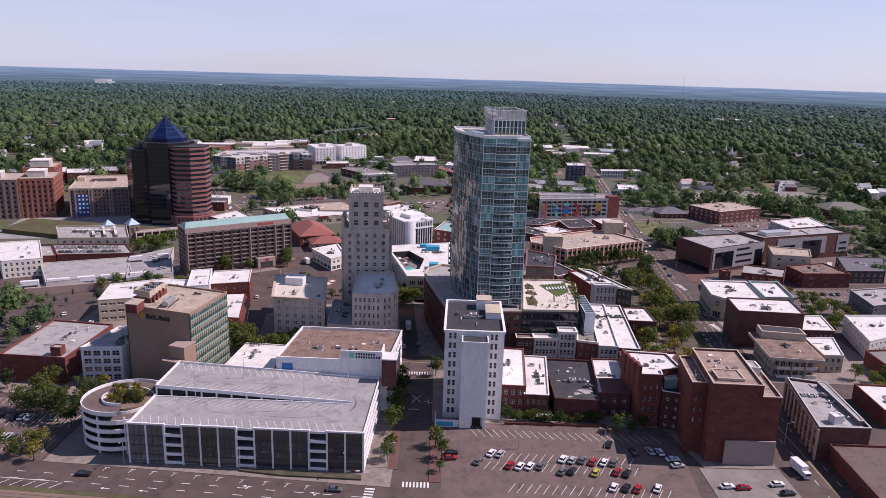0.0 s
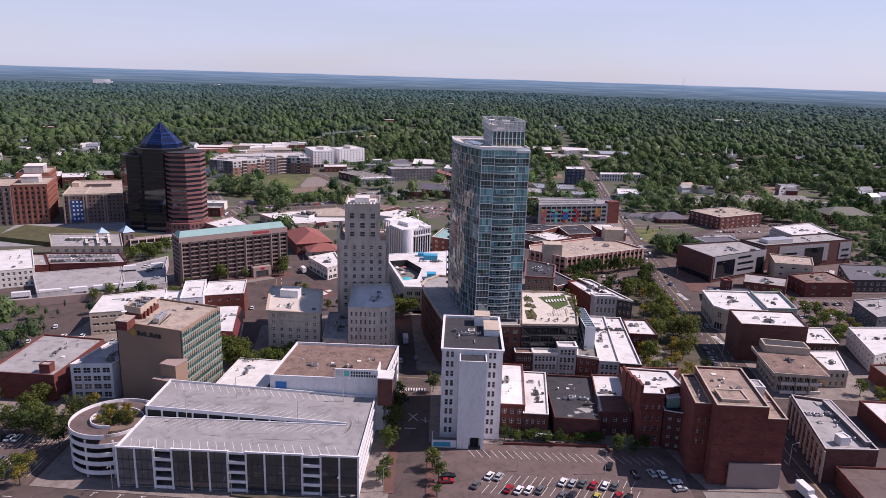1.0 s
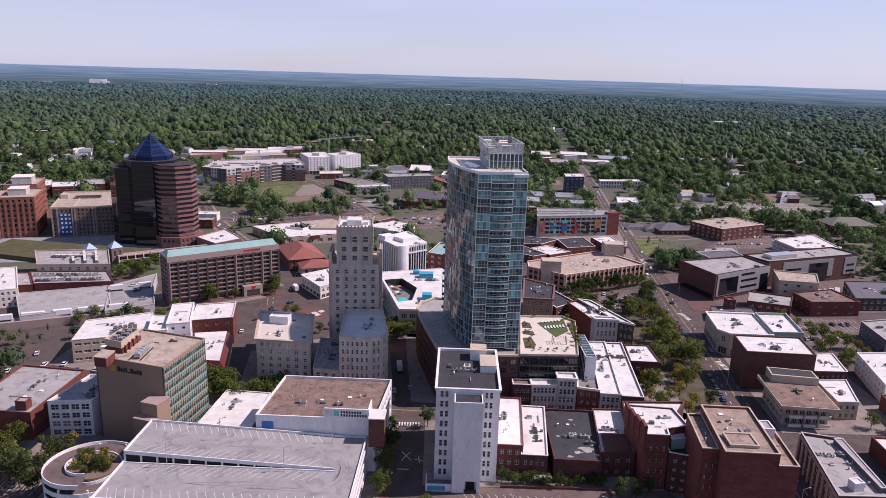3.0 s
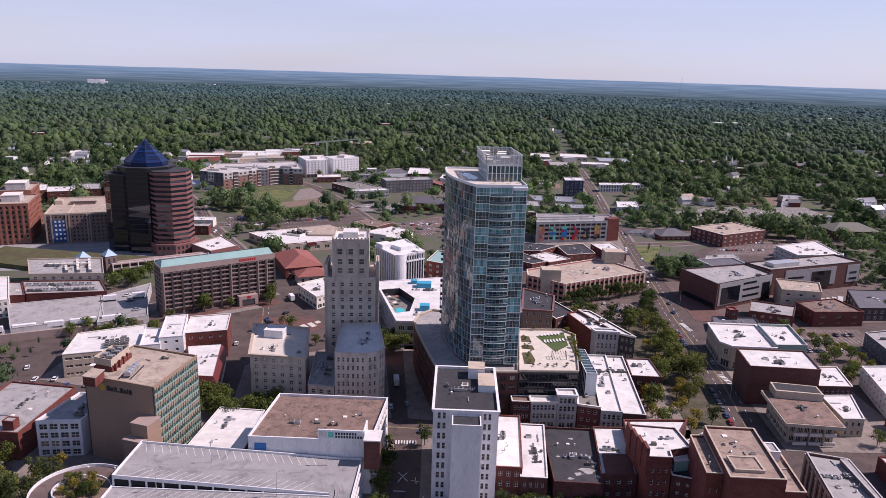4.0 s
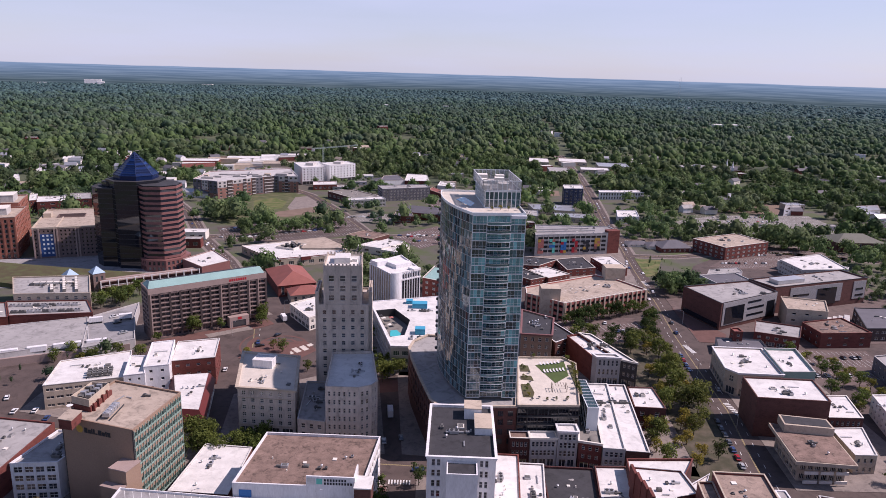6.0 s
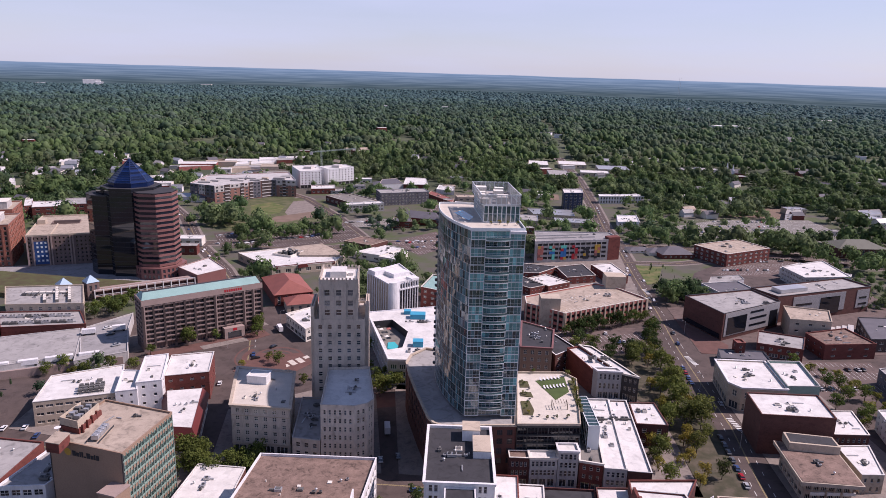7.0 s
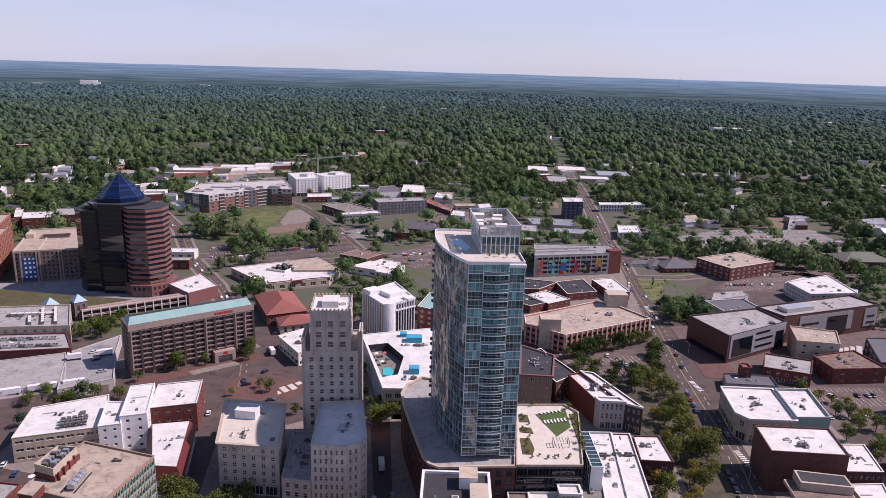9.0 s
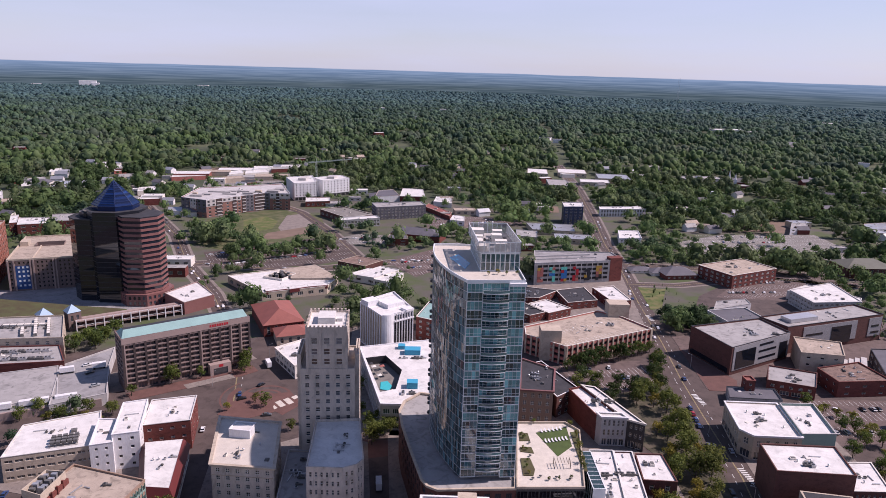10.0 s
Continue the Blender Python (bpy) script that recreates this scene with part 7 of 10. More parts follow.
def ribbed_office():
    pts = [(-22.5, 473.4), (-4.4, 488.6), (-18.5, 522.0), (-38.7, 499.5)]
    t = building("ribbed_office", "white ribbed office block with tall narrow windows", pts, 27.0, "white", "membrane", 7, (), cap="white", parapet=0.8)
    o = Vector((sum(p[0] for p in pts) / 4, sum(p[1] for p in pts) / 4))
    loc = [tuple(Vector(p) - o) for p in pts]
    for e, n, s0, rib in ((0, 7, 0.36, "white"), (3, 9, 0.03, "beige")):
        p, q = Vector(loc[e]), Vector(loc[(e + 1) % 4])
        d, L = (q - p).normalized(), (q - p).length
        m = Matrix.Translation((p.x, p.y, 0)) @ Matrix.Rotation(math.atan2(d.y, d.x), 4, "Z")
        for i in range(n):
            x = L * (s0 + (0.97 - s0) * (i + 0.5) / n)
            part("tall_window", Build().box(x - 0.62, x + 0.62, -0.12, 0.0, 2.5, 21.0, m=m), "black_glass", t)
            part("top_window", Build().box(x - 0.45, x + 0.45, -0.12, 0.0, 22.6, 25.2, m=m), "glass", t)
            part("rib", Build().box(x + 0.70, x + 1.05, -0.7, -0.01, 1.5, 26.4, m=m), rib, t)
        if e == 0:
            part("stair_shaft", Build().prism([tuple((m @ Vector((4.2 + 4.0 * math.cos(a), 0.4 - 2.4 * math.sin(a), 0))).xy) for a in np.linspace(math.pi, 0, 10)], 0, 27.6), "white", t, "rounded white stair shaft")
            part("cornice_band", Build().box(L * 0.36, L, -0.9, -0.02, 21.4, 22.2, m=m), "white", t)
    roof = Build()
    for x0, x1, y0, y1, h0 in ((-4, 9, 2, 15, 2.6), (-12, -3, 12, 20, 3.4), (2, 8, -9, -3, 1.4)):
        roof.prism([tuple((Matrix.Rotation(radians(40), 4, "Z") @ Vector((x, y, 0))).xy) for x, y in ((x0, y0 - 8), (x1, y0 - 8), (x1, y1 - 8), (x0, y1 - 8))], 26.2, 26.2 + h0)
    part("roof_house", roof, "white", t, "white plant houses on the roof")
    return t


ribbed_office()


def hip_hall(x, y, w, d, rot, h, rise, mat, wall, label):
    t = thing("hip_roof_hall", label, "building", x, y, 0, rot)
    b, holes = Build(), []
    p = [(-w / 2, -d / 2), (w / 2, -d / 2), (w / 2, d / 2), (-w / 2, d / 2)]
    for i in range(4):
        wd = w if i % 2 == 0 else d
        holes += facade(b, p[i], p[(i + 1) % 4], 0, h, columns(max(2, round(wd / 5)), wd, 0.4) if i < 2 and y < 700 else [], [(1.2, h - 1.2)], 0.25)
    part("wall", b, wall, t)
    for m, ww, hh in holes:
        part("window", window_mesh(ww, hh, "sash", "cream", "glass"), (), t, at=m)
    e = [(q[0] + math.copysign(0.6, q[0]), q[1] + math.copysign(0.6, q[1])) for q in p]
    r = Build()
    k = min(w, d) * 0.5
    if w > d:
        r0, r1 = (-w / 2 + k, 0, h + rise), (w / 2 - k, 0, h + rise)
        r.face([(*e[0], h), (*e[1], h), r1, r0]), r.face([(*e[2], h), (*e[3], h), r0, r1])
        r.face([(*e[1], h), (*e[2], h), r1]), r.face([(*e[3], h), (*e[0], h), r0])
    else:
        r0, r1 = (0, -d / 2 + k, h + rise), (0, d / 2 - k, h + rise)
        r.face([(*e[1], h), (*e[2], h), r1, r0]), r.face([(*e[3], h), (*e[0], h), r0, r1])
        r.face([(*e[0], h), (*e[1], h), r0]), r.face([(*e[2], h), (*e[3], h), r1])
    r.face([(*q, h) for q in reversed(e)])
    part("roof", r, mat, t)
    return t


hip_hall(-98, 528, 26, 44, 24, 8, 6, "red_roof", "brick", "brick theatre hall with red hipped roof")
hip_hall(-82, 500, 22, 16, 20, 6, 4, "red_roof", "beige", "small hall with red hipped roof")
building("corner_shop", "two-storey white-roofed corner shop", [(-85.5, 466), (-69, 441), (-61, 451), (-70.5, 481)], 8.5, "cream", "membrane", 2, (7, 3, 0, 0), (0.45, 0.5), "sash", 3.6, (5, 3), cap="cream", cornice=0.3)
def low_hall():
    """Angular hall: white roof, tan roof over the rear part, a walled plant yard and maroon stepped canopies in front."""
    pts = [(-156, 615), (-119, 574), (-74, 594), (-69, 618), (-92, 652), (-128, 631)]
    t = building("low_hall", "large low hall with white and tan roof and maroon front", pts, 6.6, "beige", "membrane", 1, (5, 6, 3, 0, 0, 0), (0.5, 0.5), "shop", cap="cream", parapet=0.5)
    o = Vector((sum(p[0] for p in pts) / 6, sum(p[1] for p in pts) / 6))
    loc = lambda *q: [(x - o.x, y - o.y) for x, y in q]
    part("rear_roof", Build().prism(loc((-104, 609), (-72, 612), (-70.5, 618), (-92.3, 650), (-118, 634)), 5.9, 7.6), "tan_roof", t, "tan gravel roof of the rear part")
    part("yard_wall", ring(Build(), loc((-127, 612), (-111, 606), (-103, 622), (-118, 631)), 0.5, 5.9, 7.9), "cream", t)
    part("yard_floor", Build().prism(loc((-126, 612.5), (-111.5, 607), (-104, 621.5), (-117.5, 630)), 5.9, 6.1), "tar", t, "dark roof under the plant")
    for i in range(7):
        q = Vector((-122 + 2.6 * i, 614.5 + (i % 2) * 6)) - o
        part("plant_unit", Build().box(q.x - 1.2, q.x + 1.2, q.y - 1.4, q.y + 1.4, 6.1, 8.2 + 0.3 * (i % 3)), "unit_dark", t)
    for x0, y0, x1, y1 in ((-117, 577, -101, 585), (-101, 583, -88, 591), (-88, 591, -74, 596)):
        d = (Vector((x1, y1)) - Vector((x0, y0))).normalized()
        n = Vector((d.y, -d.x)) * 2.0
        part("canopy", Build().prism(loc((x0 + n.x, y0 + n.y), (x1 + n.x, y1 + n.y), (x1 - n.x * 2.4, y1 - n.y * 2.4), (x0 - n.x * 2.4, y0 - n.y * 2.4)), 4.6, 7.2), "maroon", t, "maroon flat canopy")
        part("canopy_roof", Build().prism(loc((x0 + n.x * 0.6, y0 + n.y * 0.6), (x1 + n.x * 0.6, y1 + n.y * 0.6), (x1 - n.x * 2.2, y1 - n.y * 2.2), (x0 - n.x * 2.2, y0 - n.y * 2.2)), 7.2, 7.26), "membrane", t)
    return t


low_hall()
building("low_hall", "low shop with white roof by the ring road", [(-63, 633), (-23, 611), (-17, 640), (-47, 652)], 5.0, "cream", "membrane", 1, (7, 0, 0, 0), (0.7, 0.5), "shop", cap="membrane", parapet=0.3)
building("copper_roof_building", "brick building with green roof behind the glass tower", [(-3, 505), (22, 490), (30, 520), (5, 535)], 16, "brick", "verdigris", 4, (5, 4, 0, 4), (0.4, 0.5), cap="cream")

# ---- apartments and blocks at the edge of town ----
def apartments():
    """A long block whose front changes from bay to bay: brick, white board and dark grey, with balconies before painted
    shade.
    """
    pts = [(-281.2, 871.0), (-248.7, 856.8), (-195.5, 910.3), (-165.5, 911.1), (-188.9, 981.2), (-281.4, 935.4)]
    t = building("apartment_block", "brick, white and grey apartment block with pale roof", pts, 20.5, "rose_brick", "concrete", 5, (4, 10, 4, 0, 0, 0), (0.42, 0.55), "plain", cap="white", parapet=0.9)
    o = Vector((sum(p[0] for p in pts) / 6, sum(p[1] for p in pts) / 6))
    for u, v, w, d, h in ((0.2, 0.35, 10, 5, 1.6), (0.42, 0.3, 16, 4, 1.2), (0.7, 0.5, 7, 6, 2.4), (0.5, 0.7, 24, 3, 1.0), (0.85, 0.4, 14, 10, 2.6), (0.08, 0.5, 5, 5, 2.6), (0.93, 0.75, 12, 12, 1.8), (0.12, 0.2, 14, 8, 1.5), (0.3, 0.75, 26, 5, 1.2), (0.6, 0.2, 12, 4, 2.2)):
        q = Vector(pts[0]).lerp(Vector(pts[3]), u).lerp(Vector(pts[5]).lerp(Vector(pts[4]), u), v * 0.6) - o
        part("roof_house", Build().box(q.x - w / 2, q.x + w / 2, q.y - d / 2, q.y + d / 2, 19.5, 19.6 + h), "beige" if w < 9 else "grey_membrane", t)
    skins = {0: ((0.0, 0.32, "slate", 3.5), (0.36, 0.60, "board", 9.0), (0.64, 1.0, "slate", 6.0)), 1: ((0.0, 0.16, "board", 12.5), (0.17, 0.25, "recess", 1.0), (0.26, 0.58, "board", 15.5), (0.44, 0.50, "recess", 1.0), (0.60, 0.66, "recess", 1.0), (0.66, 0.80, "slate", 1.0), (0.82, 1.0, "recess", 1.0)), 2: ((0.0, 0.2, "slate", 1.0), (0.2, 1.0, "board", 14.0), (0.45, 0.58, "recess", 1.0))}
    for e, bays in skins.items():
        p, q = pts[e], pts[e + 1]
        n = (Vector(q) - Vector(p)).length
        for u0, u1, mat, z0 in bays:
            # the dark mauve panels stand proud and paint in balcony shade
            clad(p, q, u0, u1, z0, 20.3, mat, 0.34 if mat == "recess" else 0.3, "facade_panel", "pale board cladding" if mat == "board" else "dark panel painting the shade of a balcony bay" if mat == "recess" else "grey board cladding", t, o)
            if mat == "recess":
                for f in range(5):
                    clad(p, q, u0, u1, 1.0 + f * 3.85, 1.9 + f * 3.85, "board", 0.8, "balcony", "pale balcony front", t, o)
                continue
            k = max(1, round((u1 - u0) * n / 5.6))
            for i in range(k):
                for f in range(5):
                    z = 1.6 + f * 3.85
                    if z > z0:
                        a = u0 + (u1 - u0) * (i + 0.28) / k
                        clad(p, q, a, a + (u1 - u0) * 0.44 / k, z, z + 2.1, "glass", 0.36, "window", "", t, o)
    return t


apartments()
def white_hotel():
    """Two white wings, a set-back link between them, and a near-black panel painting in ground floor shade."""
    wings = ([(-172, 972), (-146, 985), (-160, 1040), (-192, 1020)], [(-140, 1000), (-108, 1027), (-122, 1050), (-156, 1024)])
    for pts, cols, label in ((wings[0], (6, 10, 0, 0), "white boxy apartment building with scattered dark windows"), (wings[1], (8, 7, 0, 0), "white boxy apartment wing with scattered dark windows")):
        t = building("white_hotel", label, pts, 23.0, "white", "membrane", 6, cols, (0.34, 0.52), "plain", 5.0, (4, 4), cap="white", parapet=0.7)
        o = Vector((sum(p[0] for p in pts) / 4, sum(p[1] for p in pts) / 4))
        for e, n in ((0, 6), (1, 9)):
            # closed panel proud of the wall; its near-black colour stands for shade
            clad(pts[e], pts[e + 1], 0.0, 1.0, 0.4, 4.4, "dark_void", 0.3, "open_ground_floor", "near-black panel painting the shade of a ground floor", t, o)
            for i in range(n + 1):
                u = 0.01 + 0.98 * i / n
                clad(pts[e], pts[e + 1], u - 0.008, u + 0.008, 0.0, 4.6, "concrete", 0.6, "post", "pale concrete post", t, o)
        u, v = Vector(pts[0]).lerp(Vector(pts[2]), 0.42) - o, Vector(pts[0]).lerp(Vector(pts[2]), 0.62) - o
        part("roof_house", Build().prism([(u.x - 5, u.y - 3), (u.x + 5, u.y - 3), (v.x + 4, v.y + 2), (v.x - 6, v.y + 2)], 22.4, 25.6), "board", t, "pale grey roof house")
    building("white_hotel", "set-back white link between two apartment wings", [(-158.5, 1004), (-144, 1011), (-155, 1021), (-161, 1015)], 21.5, "white", "membrane", 6, (4, 0, 0, 0), (0.4, 0.52), "plain", cap="white", parapet=0.5)


white_hotel()
building("low_shop", "low brick shop with white roof", [(-151, 933), (-122, 941), (-126, 968), (-155, 960)], 7, "brick", "membrane", 1, (5, 4, 0, 0), (0.5, 0.4), "shop", cap="membrane")
building("low_shop", "low long building with tan roof", [(-125, 884), (-88, 839), (-62, 862), (-100, 905)], 8, "brown_brick", "pale_lot", 1, (6, 5, 0, 0), (0.6, 0.4), "shop", cap="cream")
building("glass_office", "low blue-grey office with glazed front", [(-93, 821.5), (-52, 838.5), (-57, 852), (-97, 834)], 9, "metal", "membrane", 2, (12, 3, 0, 0), (0.75, 0.6), "wide", cap="metal")
building("apartment_block", "grey modern apartment block with balconies", [(-58, 868), (-2, 890), (-8, 912), (-66, 895)], 15, "slate", "grey_membrane", 4, (14, 4, 0, 4), (0.55, 0.6), "pair", cap="metal", parapet=0.7)
hip_hall(-8, 782, 52, 24, -18, 7, 5, "slate", "brick", "brick church hall with slate roof")
building("dark_block", "dark blue residential block with white roof edge", [(157, 869), (180, 872), (184, 900), (160, 897)], 21.5, "navy", "membrane", 6, (4, 4, 0, 4), (0.5, 0.55), "plain", cap="white")
building("motel", "two-storey motel with white columned front", [(212, 922), (270, 930), (272, 944), (214, 936)], 9.5, "white", "membrane", 2, (16, 2, 0, 0), (0.55, 0.7), "plain", cap="white", parapet=0.3, cornice=0.8)
building("white_shop", "small white building with flat white roof", [(198, 774), (222, 778), (228, 812), (206, 812)], 8, "white", "membrane", 2, (5, 5, 0, 4), (0.4, 0.5), "plain", cap="white")
for label, pts, h, rm in (("low warehouse with pale grey metal roof", [(115, 817), (160, 812), (163, 846), (112, 850)], 5.5, "metal"), ("low warehouse with grey metal roof by the street", [(133, 779), (171, 774), (173, 796), (135, 800)], 5.5, "metal"), ("low brick workshop with grey roof", [(94, 784), (114, 777), (118, 806), (96, 812)], 6, "grey_membrane"), ("far depot with a white roof", [(161, 1229), (194, 1223), (200, 1275), (168, 1282)], 8, "membrane"), ("far brick depot with grey roof", [(178, 1110), (207, 1105), (212, 1160), (182, 1165)], 8, "grey_membrane"), ("far flat white roofed store", [(215, 1250), (262, 1244), (268, 1290), (222, 1296)], 7, "membrane"), ("far store with white roof beside the street", [(235, 1160), (280, 1155), (284, 1185), (240, 1190)], 6, "membrane"), ("far long shed with blue-grey roof", [(270, 1190), (320, 1184), (326, 1235), (276, 1240)], 8, "metal")):
    building("warehouse", label, pts, h, "beige", rm, 1, (5, 4, 0, 0), (0.4, 0.35), "shop", cap="metal", parapet=0.3)


def mural_deck():
    pts = [(91, 631), (157, 646), (168, 650), (164, 673), (96, 672)]
    t = building("mural_car_park", "white multi-storey car park with painted mural panels", pts, 19.0, "concrete", "deck", 5, (), cap="concrete", parapet=0.8)
    m = pose(91 - 135.2, 631 - 654.4, 0, 0, 0, 12.8)
    # near-black strips on the wall paint the shade of parking openings
    for i in range(4):
        z = 2.2 + 3.9 * i
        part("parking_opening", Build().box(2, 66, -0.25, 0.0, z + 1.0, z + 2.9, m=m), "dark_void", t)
    for i in range(14):
        x = 2 + 64 * i / 13
        part("post", Build().box(x - 0.3, x + 0.3, -0.5, -0.26, 1, 18.4, m=m), "concrete", t)
    cols = ["salmon", "green_sign", "blue_sign", "red_sign", "ink", "gold", "brick", "granite"]
    rng = random.Random(12)
    for i in range(6):
        x = 5 + i * 10.5
        for j in range(5):
            for k in (0, 1):
                if rng.random() < 0.86:
                    part("mural_panel", Build().box(x - 2.6 + k * 2.7, x + k * 2.6, -0.75, -0.5, 2.3 + j * 2.5, 4.7 + j * 2.5, m=m), rng.choice((cols[i], cols[i], rng.choice(cols))), t, "bright painted mural panel")
    part("stair_tower", Build().prism([(21.8, -8.6), (33.0, -4.6), (31.4, 2.6), (20.2, -1.4)], 0, 20.5), "brick", t, "red brick stair tower")
    for x0, x1, y0, y1 in ((6, 60, 11, 11.4), (8, 58, 20, 20.4)):
        part("ramp_wall", Build().box(x0, x1, y0, y1, 18.0, 19.3, m=m), "concrete", t)
    return t


mural_deck()


def salmon_deck():
    """Cream piers before dark parking levels, salmon rails, a pale top deck and two stair towers."""
    pts = [(66, 487), (88, 468.5), (150, 502), (136, 524), (122, 535), (67, 501)]
    # near-black panes put the shade of the parking levels into the openings
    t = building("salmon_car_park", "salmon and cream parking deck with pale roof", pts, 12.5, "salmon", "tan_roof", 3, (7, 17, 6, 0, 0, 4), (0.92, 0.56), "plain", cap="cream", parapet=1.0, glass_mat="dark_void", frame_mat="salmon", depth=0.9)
    o = Vector((sum(p[0] for p in pts) / 6, sum(p[1] for p in pts) / 6))
    for e, n in ((0, 7), (1, 17), (2, 6)):
        for i in range(n + 1):
            u = 0.012 + 0.976 * i / n
            clad(pts[e], pts[e + 1], u - 0.26 / n * 0.5, u + 0.26 / n * 0.5, 0.0, 12.2, "beige", 0.5, "pier", "cream concrete pier", t, o)
    part("stair_tower", Build().box(-31, -18.5, -27.5, -17.5, 0, 19.5), "beige", t, "beige stair tower")
    part("stair_tower", Build().box(22, 36, 22, 33, 0, 20.5), "beige", t, "beige stair tower")
    lines_ = Build()
    d = Vector((62, 33.5)).normalized()
    v = Vector((-d.y, d.x))
    for row in (3.0, 20.0):
        for i in range(20):
            q = Vector(pts[1]) - o + d * (4 + i * 3.0) + v * row
            a = [q, q + d * 0.18, q + d * 0.18 + v * 5, q + v * 5]
            lines_.face([(*p, 11.53) for p in a])
    part("stall_lines", lines_, "paint", t)
    return t


salmon_deck()
for label, pts, h, rm in (("low brick shop with white roof", [(78, 566), (90, 546), (108, 558), (93, 577)], 6, "membrane"), ("low brick shop with dark roof", [(60, 556), (76, 540), (88, 548), (74, 570)], 6, "tar"), ("low brick shop with dark tar roof", [(62, 580), (88, 580), (106, 600), (70, 610)], 6, "tar"), ("low shop with white roof by the street", [(134, 606), (142, 571), (157, 577), (152, 612)], 7, "membrane"), ("low brick row with dark roof", [(108, 570), (132, 578), (128, 610), (104, 600)], 6, "tar")):
    building("low_shop", label, pts, h, "brick", rm, 2, (4, 4, 0, 3), (0.4, 0.4), "plain", cap="cream", parapet=0.5)

# ---- county building and brick blocks ----
def county_building():
    pts = [(184, 459), (232, 487), (224, 512), (172, 494)]
    t = building("county_building", "dark brick and grey stone civic building with large windows", pts, 18.0, "brown_brick", "grey_membrane", 4, (), cap="dark_metal", parapet=1.0)
    o = Vector((sum(p[0] for p in pts) / 4, sum(p[1] for p in pts) / 4))
    clad(pts[0], pts[1], 0.03, 0.995, 2.6, 17.6, "stone_grey", 0.3, "stone_front", "grey stone cladding", t, o)
    clad(pts[0], pts[1], 0.07, 0.40, 3.4, 14.5, "black_glass", 0.5, "large_window", "tall dark glazed bay", t, o)
    for z in (5.5, 10.0, 14.2):
        clad(pts[0], pts[1], 0.46, 0.76 if z < 14 else 0.70, z, z + 1.3, "black_glass", 0.45, "strip_window", "", t, o)
    clad(pts[0], pts[1], 0.82, 0.96, 2.0, 13.0, "black_glass", 0.45, "strip_window", "", t, o)
    clad(pts[3], pts[0], 0.05, 0.95, 1.0, 4.0, "black_glass", 0.3, "ground_glazing", "dark ground floor glazing", t, o)
    pts = [(234, 494), (314, 524), (305, 544), (224, 513)]
    t = building("county_building", "long brick wing of the civic building with stone panels", pts, 18.8, "brown_brick", "grey_membrane", 4, (), cap="dark_metal", parapet=1.0)
    o = Vector((sum(p[0] for p in pts) / 4, sum(p[1] for p in pts) / 4))
    for u0, u1 in ((0.16, 0.72), (0.85, 0.99)):
        clad(pts[0], pts[1], u0, u1, 4.0, 17.0, "stone_grey", 0.3, "stone_front", "grey stone cladding", t, o)
    clad(pts[0], pts[1], 0.45, 0.66, 2.5, 14.5, "black_glass", 0.5, "large_window", "tall dark glazed bay", t, o)
    for u0, u1, z in ((0.19, 0.34, 5.5), (0.19, 0.36, 10.5), (0.88, 0.96, 10.5), (0.88, 0.97, 6.0)):
        clad(pts[0], pts[1], u0, u1, z, z + 1.4, "black_glass", 0.45, "strip_window", "", t, o)
    part("roof_screen", Build().prism([tuple(Vector(p) - o) for p in ((240, 503), (262, 511), (259, 519), (237, 511))], 18.0, 20.5), "metal", t, "grey roof plant screen")


county_building()
building("civic_annexe", "pale two-storey annexe with white roof", [(291, 569), (330, 574), (333, 622), (288, 600)], 11, "concrete", "membrane", 3, (9, 6, 0, 8), (0.6, 0.5), "wide", cap="membrane", parapet=0.6)
building("civic_annexe", "small grey block behind the civic building", [(206, 515), (235, 522), (230, 548), (200, 540)], 13, "concrete", "slate", 2, (5, 4, 0, 0), (0.5, 0.4), "plain", cap="membrane")
building("brick_apartments", "red brick three-storey block with tan roof", [(257, 634), (306, 660), (290, 692), (240, 666)], 11.5, "brick", "tan_roof", 3, (8, 5, 0, 6), (0.5, 0.55), "pair", cap="cream", parapet=0.6)
hip_hall(400, 690, 46, 28, 2, 9, 6, "wet_slate", "brown_brick", "long hall with grey-green roof among trees")
hip_hall(222, 668, 30, 22, 8, 4, 5, "slate", "brick", "low house with broad slate roof")
building("tan_theatre", "tan stepped theatre block behind the pub", [(228, 464), (252, 460), (262, 482), (236, 490)], 14.0, "beige", "tan_roof", 3, (3, 3, 0, 0), (0.3, 0.3), "plain", cap="beige")
building("brick_pub", "brick pub with rooftop terrace and planting", [(196, 437), (219, 428), (230, 448), (206, 458)], 8.0, "brick", "grey_membrane", 2, (5, 4, 0, 5), (0.4, 0.5), "sash", 3.6, (4, 3), cap="brown_brick")
building("brick_pub", "plain brick block with plant on the roof", [(234, 433), (266, 436), (262, 462), (232, 452)], 9.5, "brick", "gravel", 2, (3, 3, 0, 3), (0.25, 0.3), "plain", cap="brick")
building("dark_hall", "dark slate-roofed hall with stepped side", [(268.9, 446), (296, 448), (318, 486), (284, 486)], 8.5, "recess", "slate", 2, (6, 0, 0, 4), (0.6, 0.5), "strip", cap="dark_metal", parapet=0.4)
for i in range(7):
    tagged(part("terrace_step", Build().box(0, 3.2, -13 + i * 0.0, 13, 0, 6.4 - i * 0.8), "concrete", at=pose(266.5 - i * 3.3, 466 + i * 0.6, 0.1, 0, 0, -30)), "broad concrete step beside the dark hall", "step", "broad steps", kind="structure")
